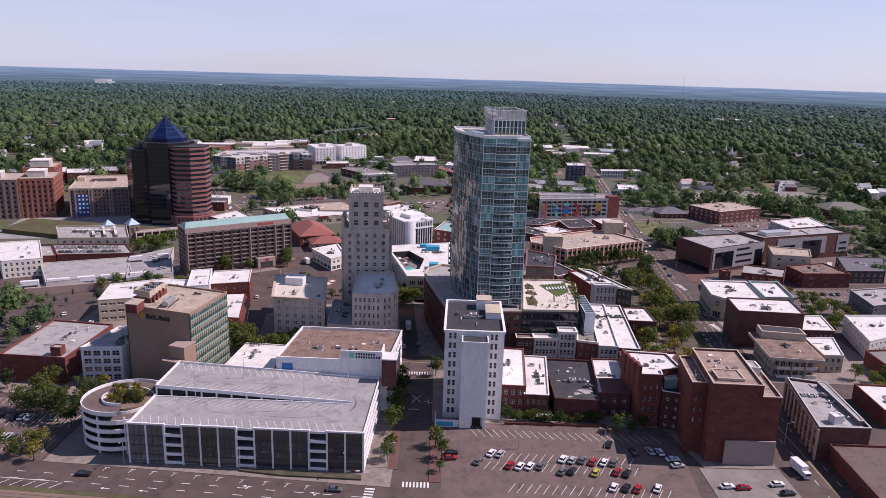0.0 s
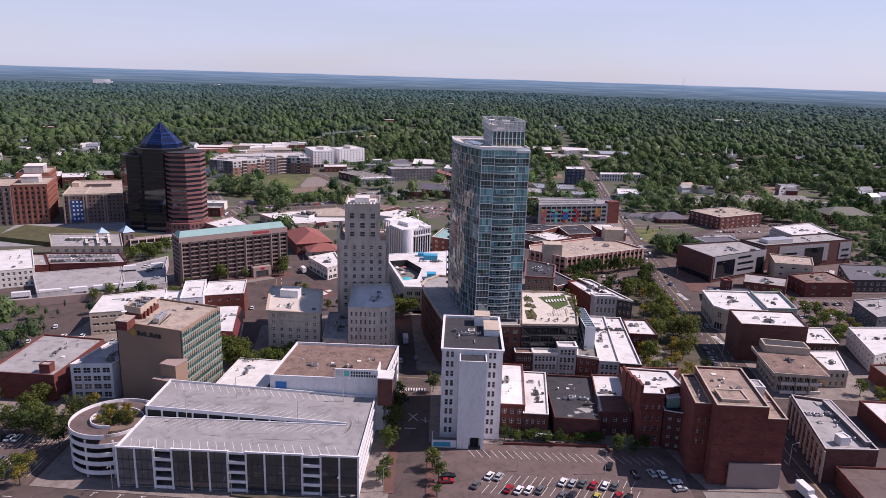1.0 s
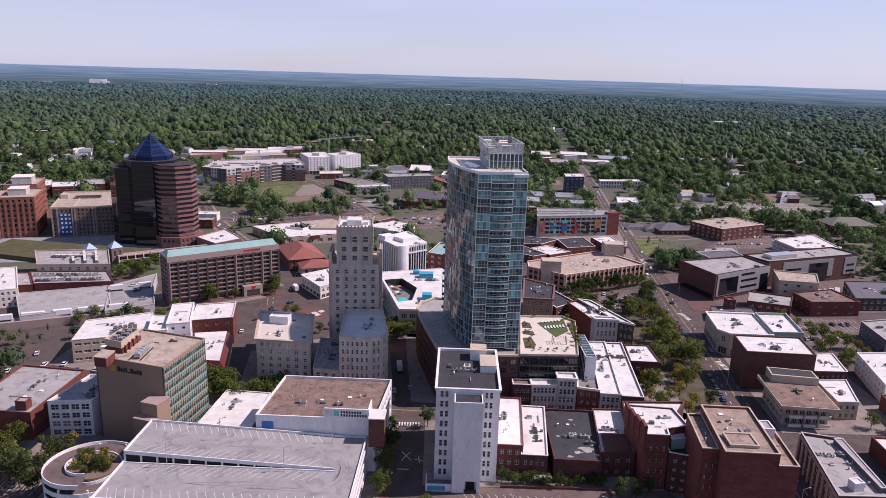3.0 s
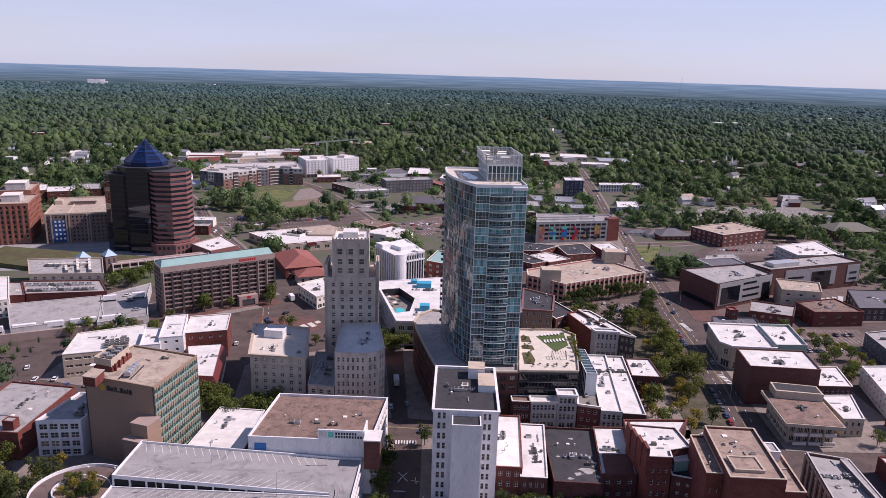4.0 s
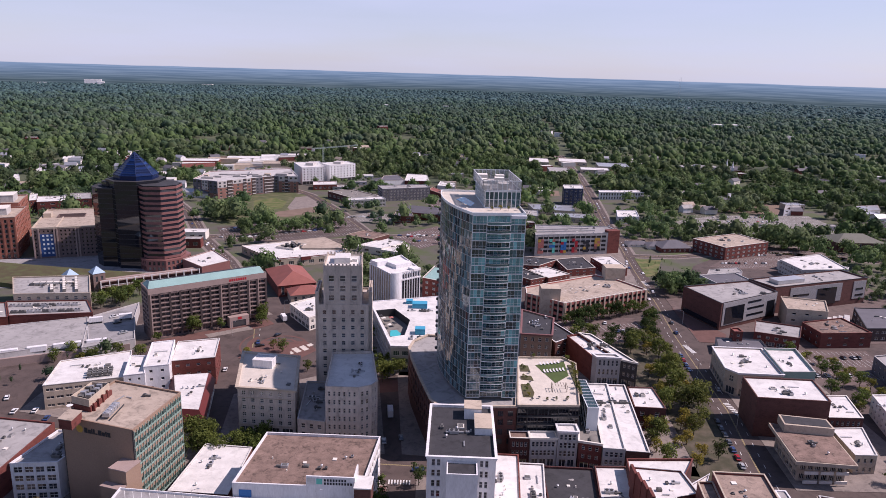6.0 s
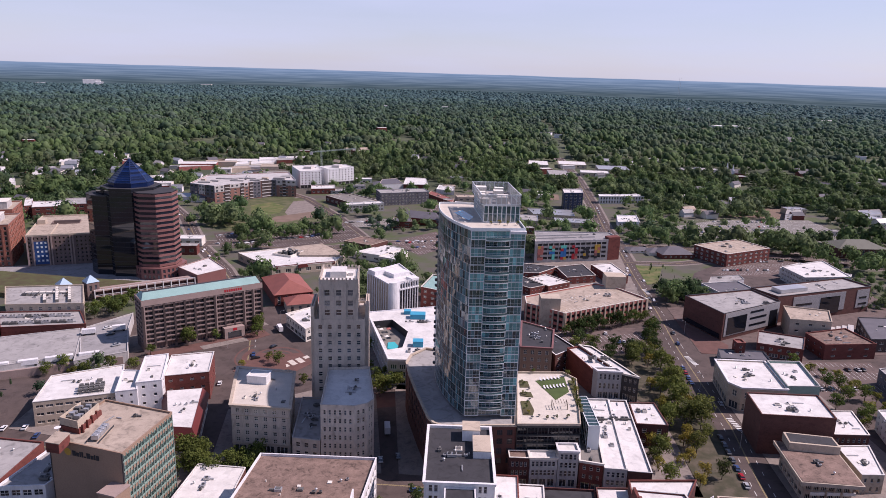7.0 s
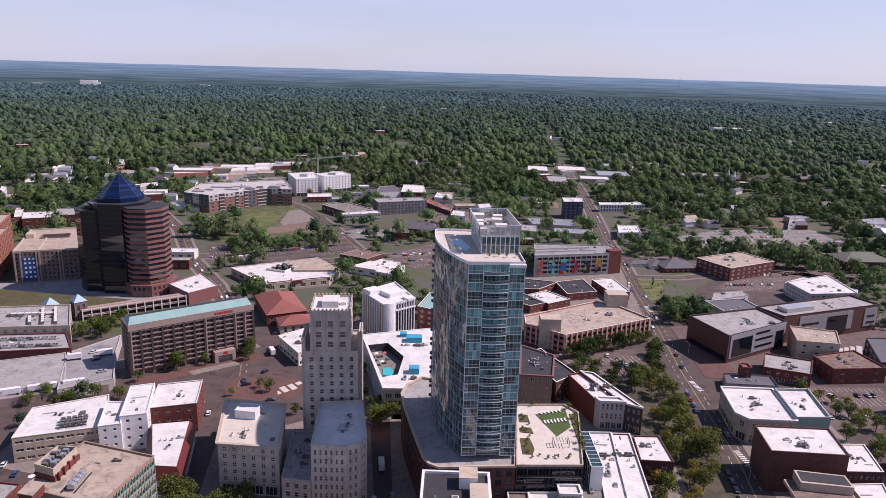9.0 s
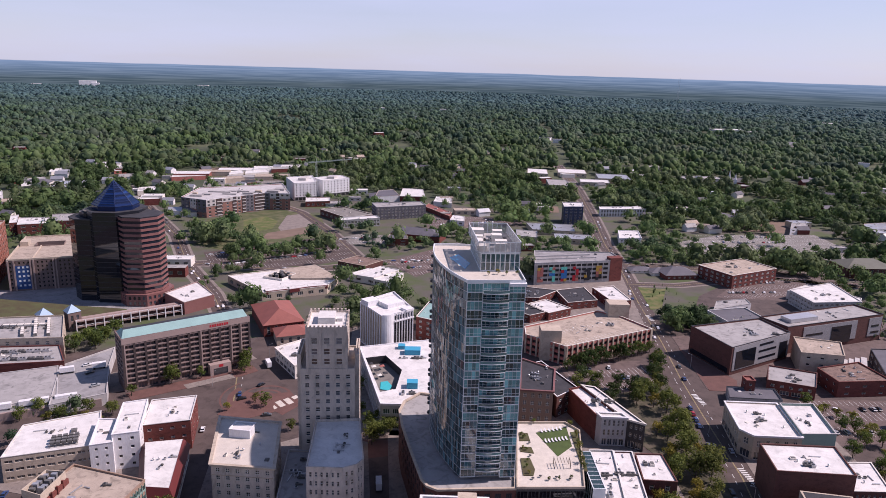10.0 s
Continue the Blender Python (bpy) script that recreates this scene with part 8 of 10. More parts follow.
building("fire_tower", "small red brick tower of the old fire station", [(181, 430), (186, 430), (186, 436), (181, 436)], 10.5, "brick", "red_roof", 3, (1, 1, 0, 1), (0.4, 0.5), "plain", cap="red_roof")
building("low_shop", "low shop with dark canopy by the crossing", [(168, 420), (196, 418), (198, 432), (172, 434)], 5.0, "concrete", "slate", 1, (6, 3, 0, 4), (0.7, 0.5), "shop", cap="dark_metal")
building("corner_store", "two-storey corner building with white roof and curved corner", [(152, 371), (156, 365), (178, 364), (182, 398), (156, 399)], 13.0, "beige", "membrane", 2, (1, 5, 0, 0, 8), (0.4, 0.45), "pair", 5.0, (1, 4, 0, 0, 6), cap="white", cornice=0.4)
building("corner_store", "white-roofed store with green parapet", [(178.3, 365), (194.5, 365.5), (199.5, 396), (182.3, 396)], 14.2, "green_frame", "membrane", 2, (0, 4, 0, 0), cap="concrete", parapet=1.2)
building("brick_store", "plain dark brown brick store with bright white roof", [(147.3, 326), (178.5, 323.5), (182, 346), (150, 347.5)], 18.8, "brown_brick", "membrane", 5, (0, 3, 0, 0), (0.25, 0.35), "plain", cap="brown_brick", parapet=0.6)
building("low_store", "low store with white roof and dark windows", [(181, 327), (196.5, 327), (201.5, 349.5), (184, 349)], 9.5, "brown_brick", "membrane", 2, (6, 4, 0, 0), (0.5, 0.5), "sash", cap="cream", parapet=0.4)


def terrace_bank():
    t = building("terrace_bank", "modern tan building with deep roof and balconies", [(149.5, 291), (167.5, 289), (170.5, 311), (152.5, 316)], 9.0, "beige", "gravel", 2, (6, 5, 0, 6), (0.7, 0.6), "wide", cap="beige", parapet=0.2, glass_mat="black_glass", depth=0.5)
    o = Vector((160.0, 301.75))
    slab = [tuple(Vector(p) - o) for p in ((146.5, 287.5), (169.5, 285), (173, 312), (150, 318.5))]
    part("roof_slab", Build().prism(slab, 9.1, 10.6), "beige", t, "deep overhanging tan roof slab")
    part("roof_gravel", Build().prism(inset(slab, 0.5), 10.61, 10.75), "gravel", t)
    for z in (0.9, 4.9):
        for x0, x1 in ((-9.5, -4.0), (-3.0, 2.0), (3.0, 8.0)):
            part("balcony_front", Build().box(x0, x1, -14.2, -13.8, z, z + 1.3), "cream", t)
    part("penthouse", Build().prism([tuple(Vector(p) - o) for p in ((152.5, 310.5), (172, 307.5), (173, 316), (154, 319.5))], 10.6, 14.2), "beige", t, "tan plant house along the back")
    part("penthouse_well", Build().prism([tuple(Vector(p) - o) for p in ((153.3, 311.5), (171.3, 308.5), (172.2, 315.2), (154.8, 318.5))], 14.21, 14.3), "tar", t)
    return t


terrace_bank()
building("low_store", "low tan store with white roof", [(175.5, 297), (184.5, 297), (192, 320), (177.5, 319)], 8.5, "beige", "membrane", 2, (3, 5, 0, 0), (0.45, 0.5), "plain", cap="membrane", parapet=0.4)
building("edge_block", "grey flat-roofed block behind a car park", [(242, 371), (262, 378), (272, 408), (246, 401)], 9, "slate", "grey_membrane", 2, (6, 4, 0, 6), (0.4, 0.45), "plain", cap="concrete")
building("edge_block", "cream three-storey block with white roof", [(205, 312), (224, 322), (238, 352), (214, 350)], 10, "cream", "membrane", 3, (6, 0, 0, 9), (0.35, 0.45), "sash", cap="membrane")
building("brick_garage", "low brick garage with tan roof", [(200, 283), (220, 290), (226, 312), (201, 308)], 7, "brick", "pale_lot", 1, (0, 0, 0, 0), cap="brick")
building("brick_garage", "low brick garage with white roof", [(172, 246), (200, 240), (204, 268), (174, 270)], 7, "brick", "membrane", 1, (0, 0, 0, 0), cap="brick")


def edge_deck():
    t = thing("edge_car_park", "brick parking deck with open top level", "car park", 160, 205, 0)
    pts = [(137, 220), (175, 219), (175, 175), (134, 175)]
    o = Vector((160, 205))
    loc = [tuple(Vector(p) - o) for p in reversed(pts)]
    part("deck", Build().prism(loc, 5.2, 5.8), "lot", t)
    part("parapet", ring(Build(), loc, 0.35, 5.8, 6.6), "brick", t)
    part("wall", ring(Build(), inset(loc, 0.5), 0.4, 0, 5.2), "brick", t)
    return t


edge_deck()
LOOKS = {"membrane": ("cream", "membrane", "low cream building with white flat roof"), "brick": ("brick", "grey_membrane", "low red brick building with grey roof"), "red": ("red_roof", "membrane", "long low building with red fascia"), "tan": ("beige", "tan_roof", "low beige building with tan roof"), "grey": ("concrete", "grey_membrane", "low grey building with flat grey roof"), "slate": ("cream", "slate", "house with dark slate roof among trees"), "metal": ("beige", "metal", "low shed with pale metal roof"), "blue": ("slate", "slate", "blue-grey house among the trees")}
OUTSKIRTS = """
-517 1223 30 18 12 7 membrane
-477 1166 15 9 11 7 brick
-357 1136 51 28 10 8 red
-324 1165 31 19 11 7 tan
-307 1092 22 13 10 7 membrane
-381 997 16 9 9 6 membrane
-338 936 23 14 8 10 membrane
-540 1046 36 22 10 6 slate
-485 1032 48 28 10 6 metal
-389 1116 12 9 10 5 grey
-212 664 23 14 5 7 membrane
-203 633 16 10 5 8 brick
-731 1603 45 27 16 8 grey
-376 1333 20 12 13 6 brick
-307 1196 55 28 11 6 membrane
-271 1222 30 18 11 7 membrane
-232 1248 54 28 11 6 membrane
-240 1142 48 28 10 6 tan
-283 1132 40 24 10 5 grey
-232 1335 20 12 12 8 brick
-95 1036 22 13 9 6 membrane
-96 985 16 10 9 5 grey
-61 1013 37 22 9 6 slate
21 981 19 12 8 6 membrane
-114 949 29 17 8 4 grey
-181 1083 16 10 10 5 tan
-58 774 13 9 6 4 grey
102 1116 31 18 9 6 membrane
45 916 26 16 8 6 tan
24 996 17 10 8 6 tan
230 1243 22 13 10 6 membrane
36 1074 18 11 9 6 metal
21 897 11 9 8 5 brick
98 746 15 9 6 6 brick
193 680 20 12 5 4 slate
222 681 7 9 5 5 slate
441 889 24 15 7 7 metal
644 1276 32 19 10 7 blue
450 1234 68 28 10 7 grey
362 930 35 21 7 6 slate
425 773 14 9 6 5 grey
329 968 20 12 8 5 membrane
583 1336 21 13 11 5 membrane
722 1176 11 9 9 6 membrane
558 998 11 9 8 5 membrane
504 850 33 20 6 6 metal
474 778 9 9 6 7 brick
484 1161 29 17 9 7 brick
211 674 23 14 5 5 slate
756 1537 30 18 12 6 membrane
777 1422 46 28 11 6 membrane
"""
for row in OUTSKIRTS.strip().splitlines():
    *nums, look_ = row.split()
    x, y, w, d, rot, h = (float(v) for v in nums)
    wall_, roof_, text = LOOKS[look_]
    if look_ in ("slate", "blue"):
        hip_hall(x, y, w, d, rot, h * 0.6, h * 0.6, roof_, wall_, text)
        FOOT.append((x, y, w * 0.5 + 3))
    else:
        building("low_building", text, rect(x, y, w, d, rot), h, wall_, roof_, 1, (max(2, int(w / 7)), 0, 0, 0) if y < 1100 else (), (0.5, 0.4), "plain", cap=roof_ if roof_ != "tan_roof" else "beige", parapet=0.3)


# ---- shops and houses between the apartments and the woods ----
MIDTOWN = (
    ("low red shop row with white roof", 6, "salmon", "membrane", [(-376, 1100), (-333, 1121), (-342, 1144), (-382, 1124)]),
    ("white-roofed store behind the apartments", 6, "cream", "membrane", [(-303, 1139), (-286, 1156), (-295, 1187), (-311, 1170)]),
    ("long pale-roofed store behind the apartments", 6, "cream", "membrane", [(-282, 1150), (-252, 1176), (-261, 1201), (-289, 1182)]),
    ("bright white-roofed store by the woods", 8, "white", "membrane", [(-279, 1189), (-255, 1208), (-265, 1228), (-283, 1217)]),
    ("long low shop row with pale roof", 6, "brick", "grey_membrane", [(-254, 1203), (-205, 1228), (-213, 1248), (-258, 1231)]),
    ("low tan-roofed store among yards", 6, "beige", "tan_roof", [(-300, 1092), (-272, 1109), (-281, 1131), (-305, 1114)]),
    ("low store with dark roof", 6, "brown_brick", "tar", [(-266, 1054), (-246, 1079), (-255, 1100), (-271, 1086)]),
    ("brick shop with white roof beside the street", 8, "brick", "membrane", [(-347, 914), (-326, 922), (-340, 954), (-357, 947)]),
    ("long white-roofed shop beside the street", 6, "cream", "membrane", [(-376, 979), (-356, 992), (-369, 1019), (-385, 1006)]),
    ("pale-roofed store at the edge of the trees", 5, "cream", "membrane", [(-514, 1176), (-488, 1196), (-505, 1228), (-529, 1216)]),
    ("small red-walled store with white roof", 5, "salmon", "membrane", [(-481, 1149), (-466, 1159), (-478, 1183), (-493, 1180)]),
    ("small tan-walled shop with grey roof", 5, "beige", "grey_membrane", [(-446, 1088), (-430, 1103), (-443, 1131), (-458, 1122)]),
    ("house roofs with pale shingles by the field", 5, "white", "grey_membrane", [(-550, 1023), (-532, 1054), (-548, 1079), (-563, 1054)]),
    ("long shed with grey metal roof by the field", 5, "metal", "metal", [(-496, 993), (-459, 1014), (-474, 1043), (-509, 1021)]),
    ("flat pale roof among the trees", 5, "cream", "membrane", [(-563, 1119), (-554, 1140), (-567, 1164), (-577, 1149)]),
    ("tan clay-roofed store beside the field", 5, "beige", "tan_roof", [(-498, 888), (-484, 898), (-496, 916), (-508, 910)]),
    ("pale house at the town edge", 6, "white", "membrane", [(-526, 918), (-518, 928), (-538, 960), (-547, 954)]),
    ("brick school wing with white roof", 13, "brick", "membrane", [(-407, 751), (-402, 755), (-419, 789), (-425, 785)]),
    ("brick school block with white roof", 13, "brick", "membrane", [(-396, 745), (-370, 756), (-384, 781), (-411, 775)]),
    ("brick school end block with pale roof", 14, "brick", "grey_membrane", [(-371, 760), (-351, 766), (-367, 798), (-386, 792)]),
    ("low brown-roofed hall beside the round trees", 5, "brown_brick", "gravel", [(-76, 672), (-51, 658), (-37, 678), (-61, 692)]),
    ("white-roofed bank with porch", 6, "cream", "membrane", [(-58, 629), (-40, 621), (-21, 646), (-37, 656)]),
    ("grey-roofed house by the white apartments", 8, "white", "slate", [(-69, 973), (-37, 987), (-49, 1033), (-68, 1020)]),
    ("brick shop with broad white roof", 8, "brick", "membrane", [(-37, 982), (-4, 983), (-8, 1040), (-36, 1045)]),
    ("brick row house by the church hall", 7, "brick", "slate", [(-38, 751), (-17, 753), (-20, 772), (-37, 770)]),
    ("small white store with flat roof", 6, "white", "membrane", [(7, 962), (30, 953), (28, 996), (11, 998)]),
    ("long brick shed with rust roof", 5, "brick", "red_roof", [(-4, 933), (26, 877), (29, 899), (1, 954)]),
    ("white store under the trees", 6, "white", "membrane", [(26, 852), (42, 847), (43, 874), (30, 880)]),
    ("low pale shed beside the dark block", 5, "cream", "membrane", [(126, 944), (155, 949), (158, 978), (132, 974)]),
    ("small pale house by the building ground", 7, "white", "grey_membrane", [(410, 846), (436, 856), (452, 895), (437, 896)]),
    ("pale house row beside the trees", 7, "white", "metal", [(495, 851), (533, 862), (551, 897), (518, 886)]),
    ("white motel wing with pale roof", 7, "cream", "membrane", [(292, 611), (330, 576), (343, 595), (317, 628)]),
    ("small pool house with grey roof", 5, "white", "grey_membrane", [(215, 565), (250, 581), (251, 593), (225, 585)]),
)
for label, h, wall_, roof_, pts in MIDTOWN:
    if sum((pts[i - 1][0] * pts[i][1] - pts[i][0] * pts[i - 1][1]) for i in range(4)) < 0:
        pts = pts[::-1]
    w = (Vector(pts[0]) - Vector(pts[1])).length
    building("low_building", label, pts, h, wall_, roof_, 3 if h > 10 else 2 if h > 6 else 1, (max(2, int(w / 9)) if pts[0][1] < 900 else 0, 0, 0, 0), (0.45, 0.4), "plain", cap=roof_ if roof_ in ("membrane", "grey_membrane") else "beige", parapet=0.4)


def small_house(x, y, rot, w, d, wall_, roof_, label):
    t = thing("house", label, "house", x, y, height(x, y), rot, "houses among the trees")
    FOOT.append((x, y, w * 0.5 + 4))
    FOOT.append((x * 0.984, y * 0.984, w * 0.5 + 3))
    h, r = 5.6, 3.2
    b = Build().box(-w / 2, w / 2, -d / 2, d / 2, -1, h)
    for sx in (-1, 1):
        b.face([(sx * w / 2, -d / 2, h), (sx * w / 2, d / 2, h), (sx * w / 2, 0, h + r)])
    part("wall", b, wall_, t)
    f, e = Build(), 0.5
    for sy in (-1, 1):
        f.face([(-w / 2 - e, sy * (d / 2 + e), h - 0.3), (w / 2 + e, sy * (d / 2 + e), h - 0.3), (w / 2 + e, 0, h + r + 0.1), (-w / 2 - e, 0, h + r + 0.1)])
        f.face([(-w / 2 - e, sy * (d / 2 + e), h - 0.5), (-w / 2 - e, 0, h + r - 0.1), (w / 2 + e, 0, h + r - 0.1), (w / 2 + e, sy * (d / 2 + e), h - 0.5)])
    part("roof", f, roof_, t)


house_rng = random.Random(31)
for i in range(120):
    a = house_rng.uniform(-0.56, 0.60)
    r = 900 + 700 * house_rng.random() ** 1.6
    x, y = r * math.sin(a), r * math.cos(a)
    if -260 < x < 60 and y < 1080 or 130 < x < 260 and y < 1300:
        continue
    wall_, roof_, label = house_rng.choice((("white", "grey_membrane", "white boarded house with grey shingle roof among trees"), ("cream", "slate", "cream house with dark slate roof among trees"), ("brick", "slate", "brick house with dark pitched roof among trees"), ("white", "metal", "white house with pale metal roof among trees"), ("beige", "tan_roof", "beige house with tan shingle roof among trees")))
    small_house(x, y, house_rng.uniform(-40, 40), house_rng.uniform(12, 19), house_rng.uniform(8, 12), wall_, roof_, label)


def church():
    t = thing("church", "brick church with two white steeples among trees", "church", 482, 1182, 0)
    part("nave", Build().box(-4, 26, 2, 16, 0, 8), "brick", t)
    r = Build()
    r.face([(-4.5, 1.5, 8), (26.5, 1.5, 8), (26.5, 9, 14), (-4.5, 9, 14)])
    r.face([(26.5, 16.5, 8), (-4.5, 16.5, 8), (-4.5, 9, 14), (26.5, 9, 14)])
    r.face([(-4.5, 16.5, 8), (-4.5, 1.5, 8), (-4.5, 9, 14)])
    r.face([(26.5, 1.5, 8), (26.5, 16.5, 8), (26.5, 9, 14)])
    part("roof", r, "slate", t)
    for x, h in ((-6, 27), (4, 23)):
        part("steeple", Build().box(x - 2, x + 2, -2, 2, 0, h * 0.55).cyl(x, 0, h * 0.55, h, 2.0, 0.05, 8), "white", t, "white pointed steeple")


church()
for i in range(46):
    a = random.uniform(-0.60, 0.60)
    r = random.uniform(1150, 3000)
    x, y = r * math.sin(a), r * math.cos(a)
    w = random.uniform(9, 20) * (1 if r < 1700 else 1.4)
    z = height(x, y)
    building("far_house" if w < 18 else "far_shed", random.choice(("far house with pale walls among the trees", "far low building with light roof among trees", "far brick house half hidden by trees")), rect(x, y, w, w * 0.6, random.uniform(-30, 30)), z + random.uniform(8, 13), random.choice(("cream", "white", "brick", "beige")), random.choice(("membrane", "slate", "grey_membrane", "membrane")), 2, (), z0=z - 1.0, parapet=0.2, category="house")
for x, y, w, d, h in ((-2025, 4325, 92, 40, 42), (-1985, 4335, 40, 40, 30), (-2150, 4420, 60, 40, 14), (-2270, 4330, 70, 50, 15), (-2360, 4400, 60, 40, 16)):
    z = height(x, y)
    building("far_hospital", "far white institution above the dark woods", rect(x, y, w, d, 22), z + h, "white", "membrane", 4, (), z0=z, parapet=0.5)
for x, y, w, d, h in ((868, 2165, 92, 40, 17), (945, 2150, 40, 24, 13), (-206, 2794, 46, 30, 17), (40, 2833, 60, 24, 16), (-1408, 4497, 60, 40, 22), (1440, 2650, 60, 30, 16), (1120, 3300, 70, 30, 17)):
    z = height(x, y)
    building("far_shed", "far long white-roofed warehouse among the woods", rect(x, y, w, d, 4), z + h, "cream", "membrane", 1, (), z0=z, parapet=0.3)
for x, y in ((1560, 4690), (1576, 4710)):
    t = thing("radio_mast", "thin grey lattice radio mast above the far woods", "mast", x, y, height(x, y), group="radio masts")
    part("mast", Build().cyl(0, 0, 0, 150, 0.8, 0.4, 6), "metal", t)
for label, pts in (("pale highway cutting through far woods", [(1690, 3480), (1735, 3600), (1800, 3760)]),):
    ROADS.append((pts, 60))
    sheet_b = Build()
    for p, q in zip(pts, pts[1:]):
        n_ = Vector((q[1] - p[1], p[0] - q[0])).normalized() * 34
        sheet_b.face([(p[0] - n_.x, p[1] - n_.y, height(*p) + 11), (p[0] + n_.x, p[1] + n_.y, height(*p) + 11), (q[0] + n_.x, q[1] + n_.y, height(*q) + 11), (q[0] - n_.x, q[1] - n_.y, height(*q) + 11)])
    tagged(part("embankment", sheet_b, "pale_lot"), label, "road", kind="structure")


def tower_crane():
    x, y = -153, 1030
    t = thing("tower_crane", "pale green tower crane over the white apartments", "crane", x, y, 0)
    b = Build()
    for dx in (-0.8, 0.8):
        for dy in (-0.8, 0.8):
            b.beam((dx, dy, 0), (dx, dy, 42), 0.3)
    for z in range(0, 42, 3):
        b.beam((-0.8, -0.8, z), (0.8, -0.8, z + 3), 0.18)
        b.beam((0.8, 0.8, z), (-0.8, 0.8, z + 3), 0.18)
    part("mast", b, "crane_paint", t)
    j = Build().beam((-16, 0, 41), (48, 0, 48), 0.9).beam((-16, 0, 42.4), (48, 0, 49), 0.3)
    for i in range(20):
        s = i / 20
        j.beam((-16 + 64 * s, 0, 41 + 7 * s), (-16 + 64 * (s + 0.05), 0, 42.4 + 6.8 * (s + 0.05)), 0.25)
    part("jib", j, "crane_paint", t, "pale green crane jib")
    part("counterweight", Build().box(-16, -12, -1, 1, 38, 41.5), "concrete", t)
    part("apex", Build().beam((0, 0, 42), (0, 0, 48), 0.6), "crane_paint", t)
    return t


tower_crane()


# ---- roof plant ----
UNITS = {}


def rooftop_unit(x, y, z, w=3.0, d=2.0, h=1.6, rz=0.0):
    """An air handling unit with fan rings, on a curb."""
    shade = random.random() < 0.55
    key = (w, d, h, shade)
    if key not in UNITS:
        nf = max(1, int(w / 1.3))
        body = Build()
        o = [(-w / 2, -d / 2), (w / 2, -d / 2), (w / 2, d / 2), (-w / 2, d / 2)]
        zs = [0.0, 0.2, 0.22, h - 0.3, h - 0.28, h]
        ins = [0.15, 0.15, 0.0, 0.0, -0.06, -0.06]
        for a in range(5):
            lo, hi = inset(o, ins[a]), inset(o, ins[a + 1])
            for i in range(4):
                j = (i + 1) % 4
                body.face([(*lo[i], zs[a]), (*lo[j], zs[a]), (*hi[j], zs[a + 1]), (*hi[i], zs[a + 1])])
        body.face([(*p, h) for p in inset(o, -0.06)])
        for i in range(nf if w > 2 else 1):
            body.cyl(-w / 2 + w * (i + 0.5) / (nf if w > 2 else 1), 0, h, h + 0.22, min(w / nf, d) * 0.36, n=12, k=1)
        # a duct running off one side
        if w > 1.2:
            body.box(w / 2, w / 2 + 1.6, -0.3, 0.3, 0.15, 0.7)
        UNITS[key] = body.mesh("rooftop_unit", ("unit_dark" if shade else "metal", "dark_metal"))
    ob = part("rooftop_unit", UNITS[key], (), at=pose(x, y, z, 0, 0, rz))
    return tagged(ob, "dark weathered air handling unit on a flat roof" if shade else "grey metal air handling unit on a flat roof", "air conditioner", "rooftop units")


def vent(x, y, z):
    b = Build().cyl(0, 0, 0, 0.9, 0.28, n=8).cyl(0, 0, 0.9, 1.15, 0.5, 0.2, n=8)
    return tagged(part("roof_vent", b, "metal", at=pose(x, y, z)), "small grey metal vent on a flat roof", "vent", "roof vents")


SIZES = ((2.2, 1.5, 1.1), (1.3, 1.1, 0.9), (3.2, 1.7, 1.2), (1.0, 0.8, 0.7), (0.9, 0.9, 0.8), (1.2, 0.9, 0.8))
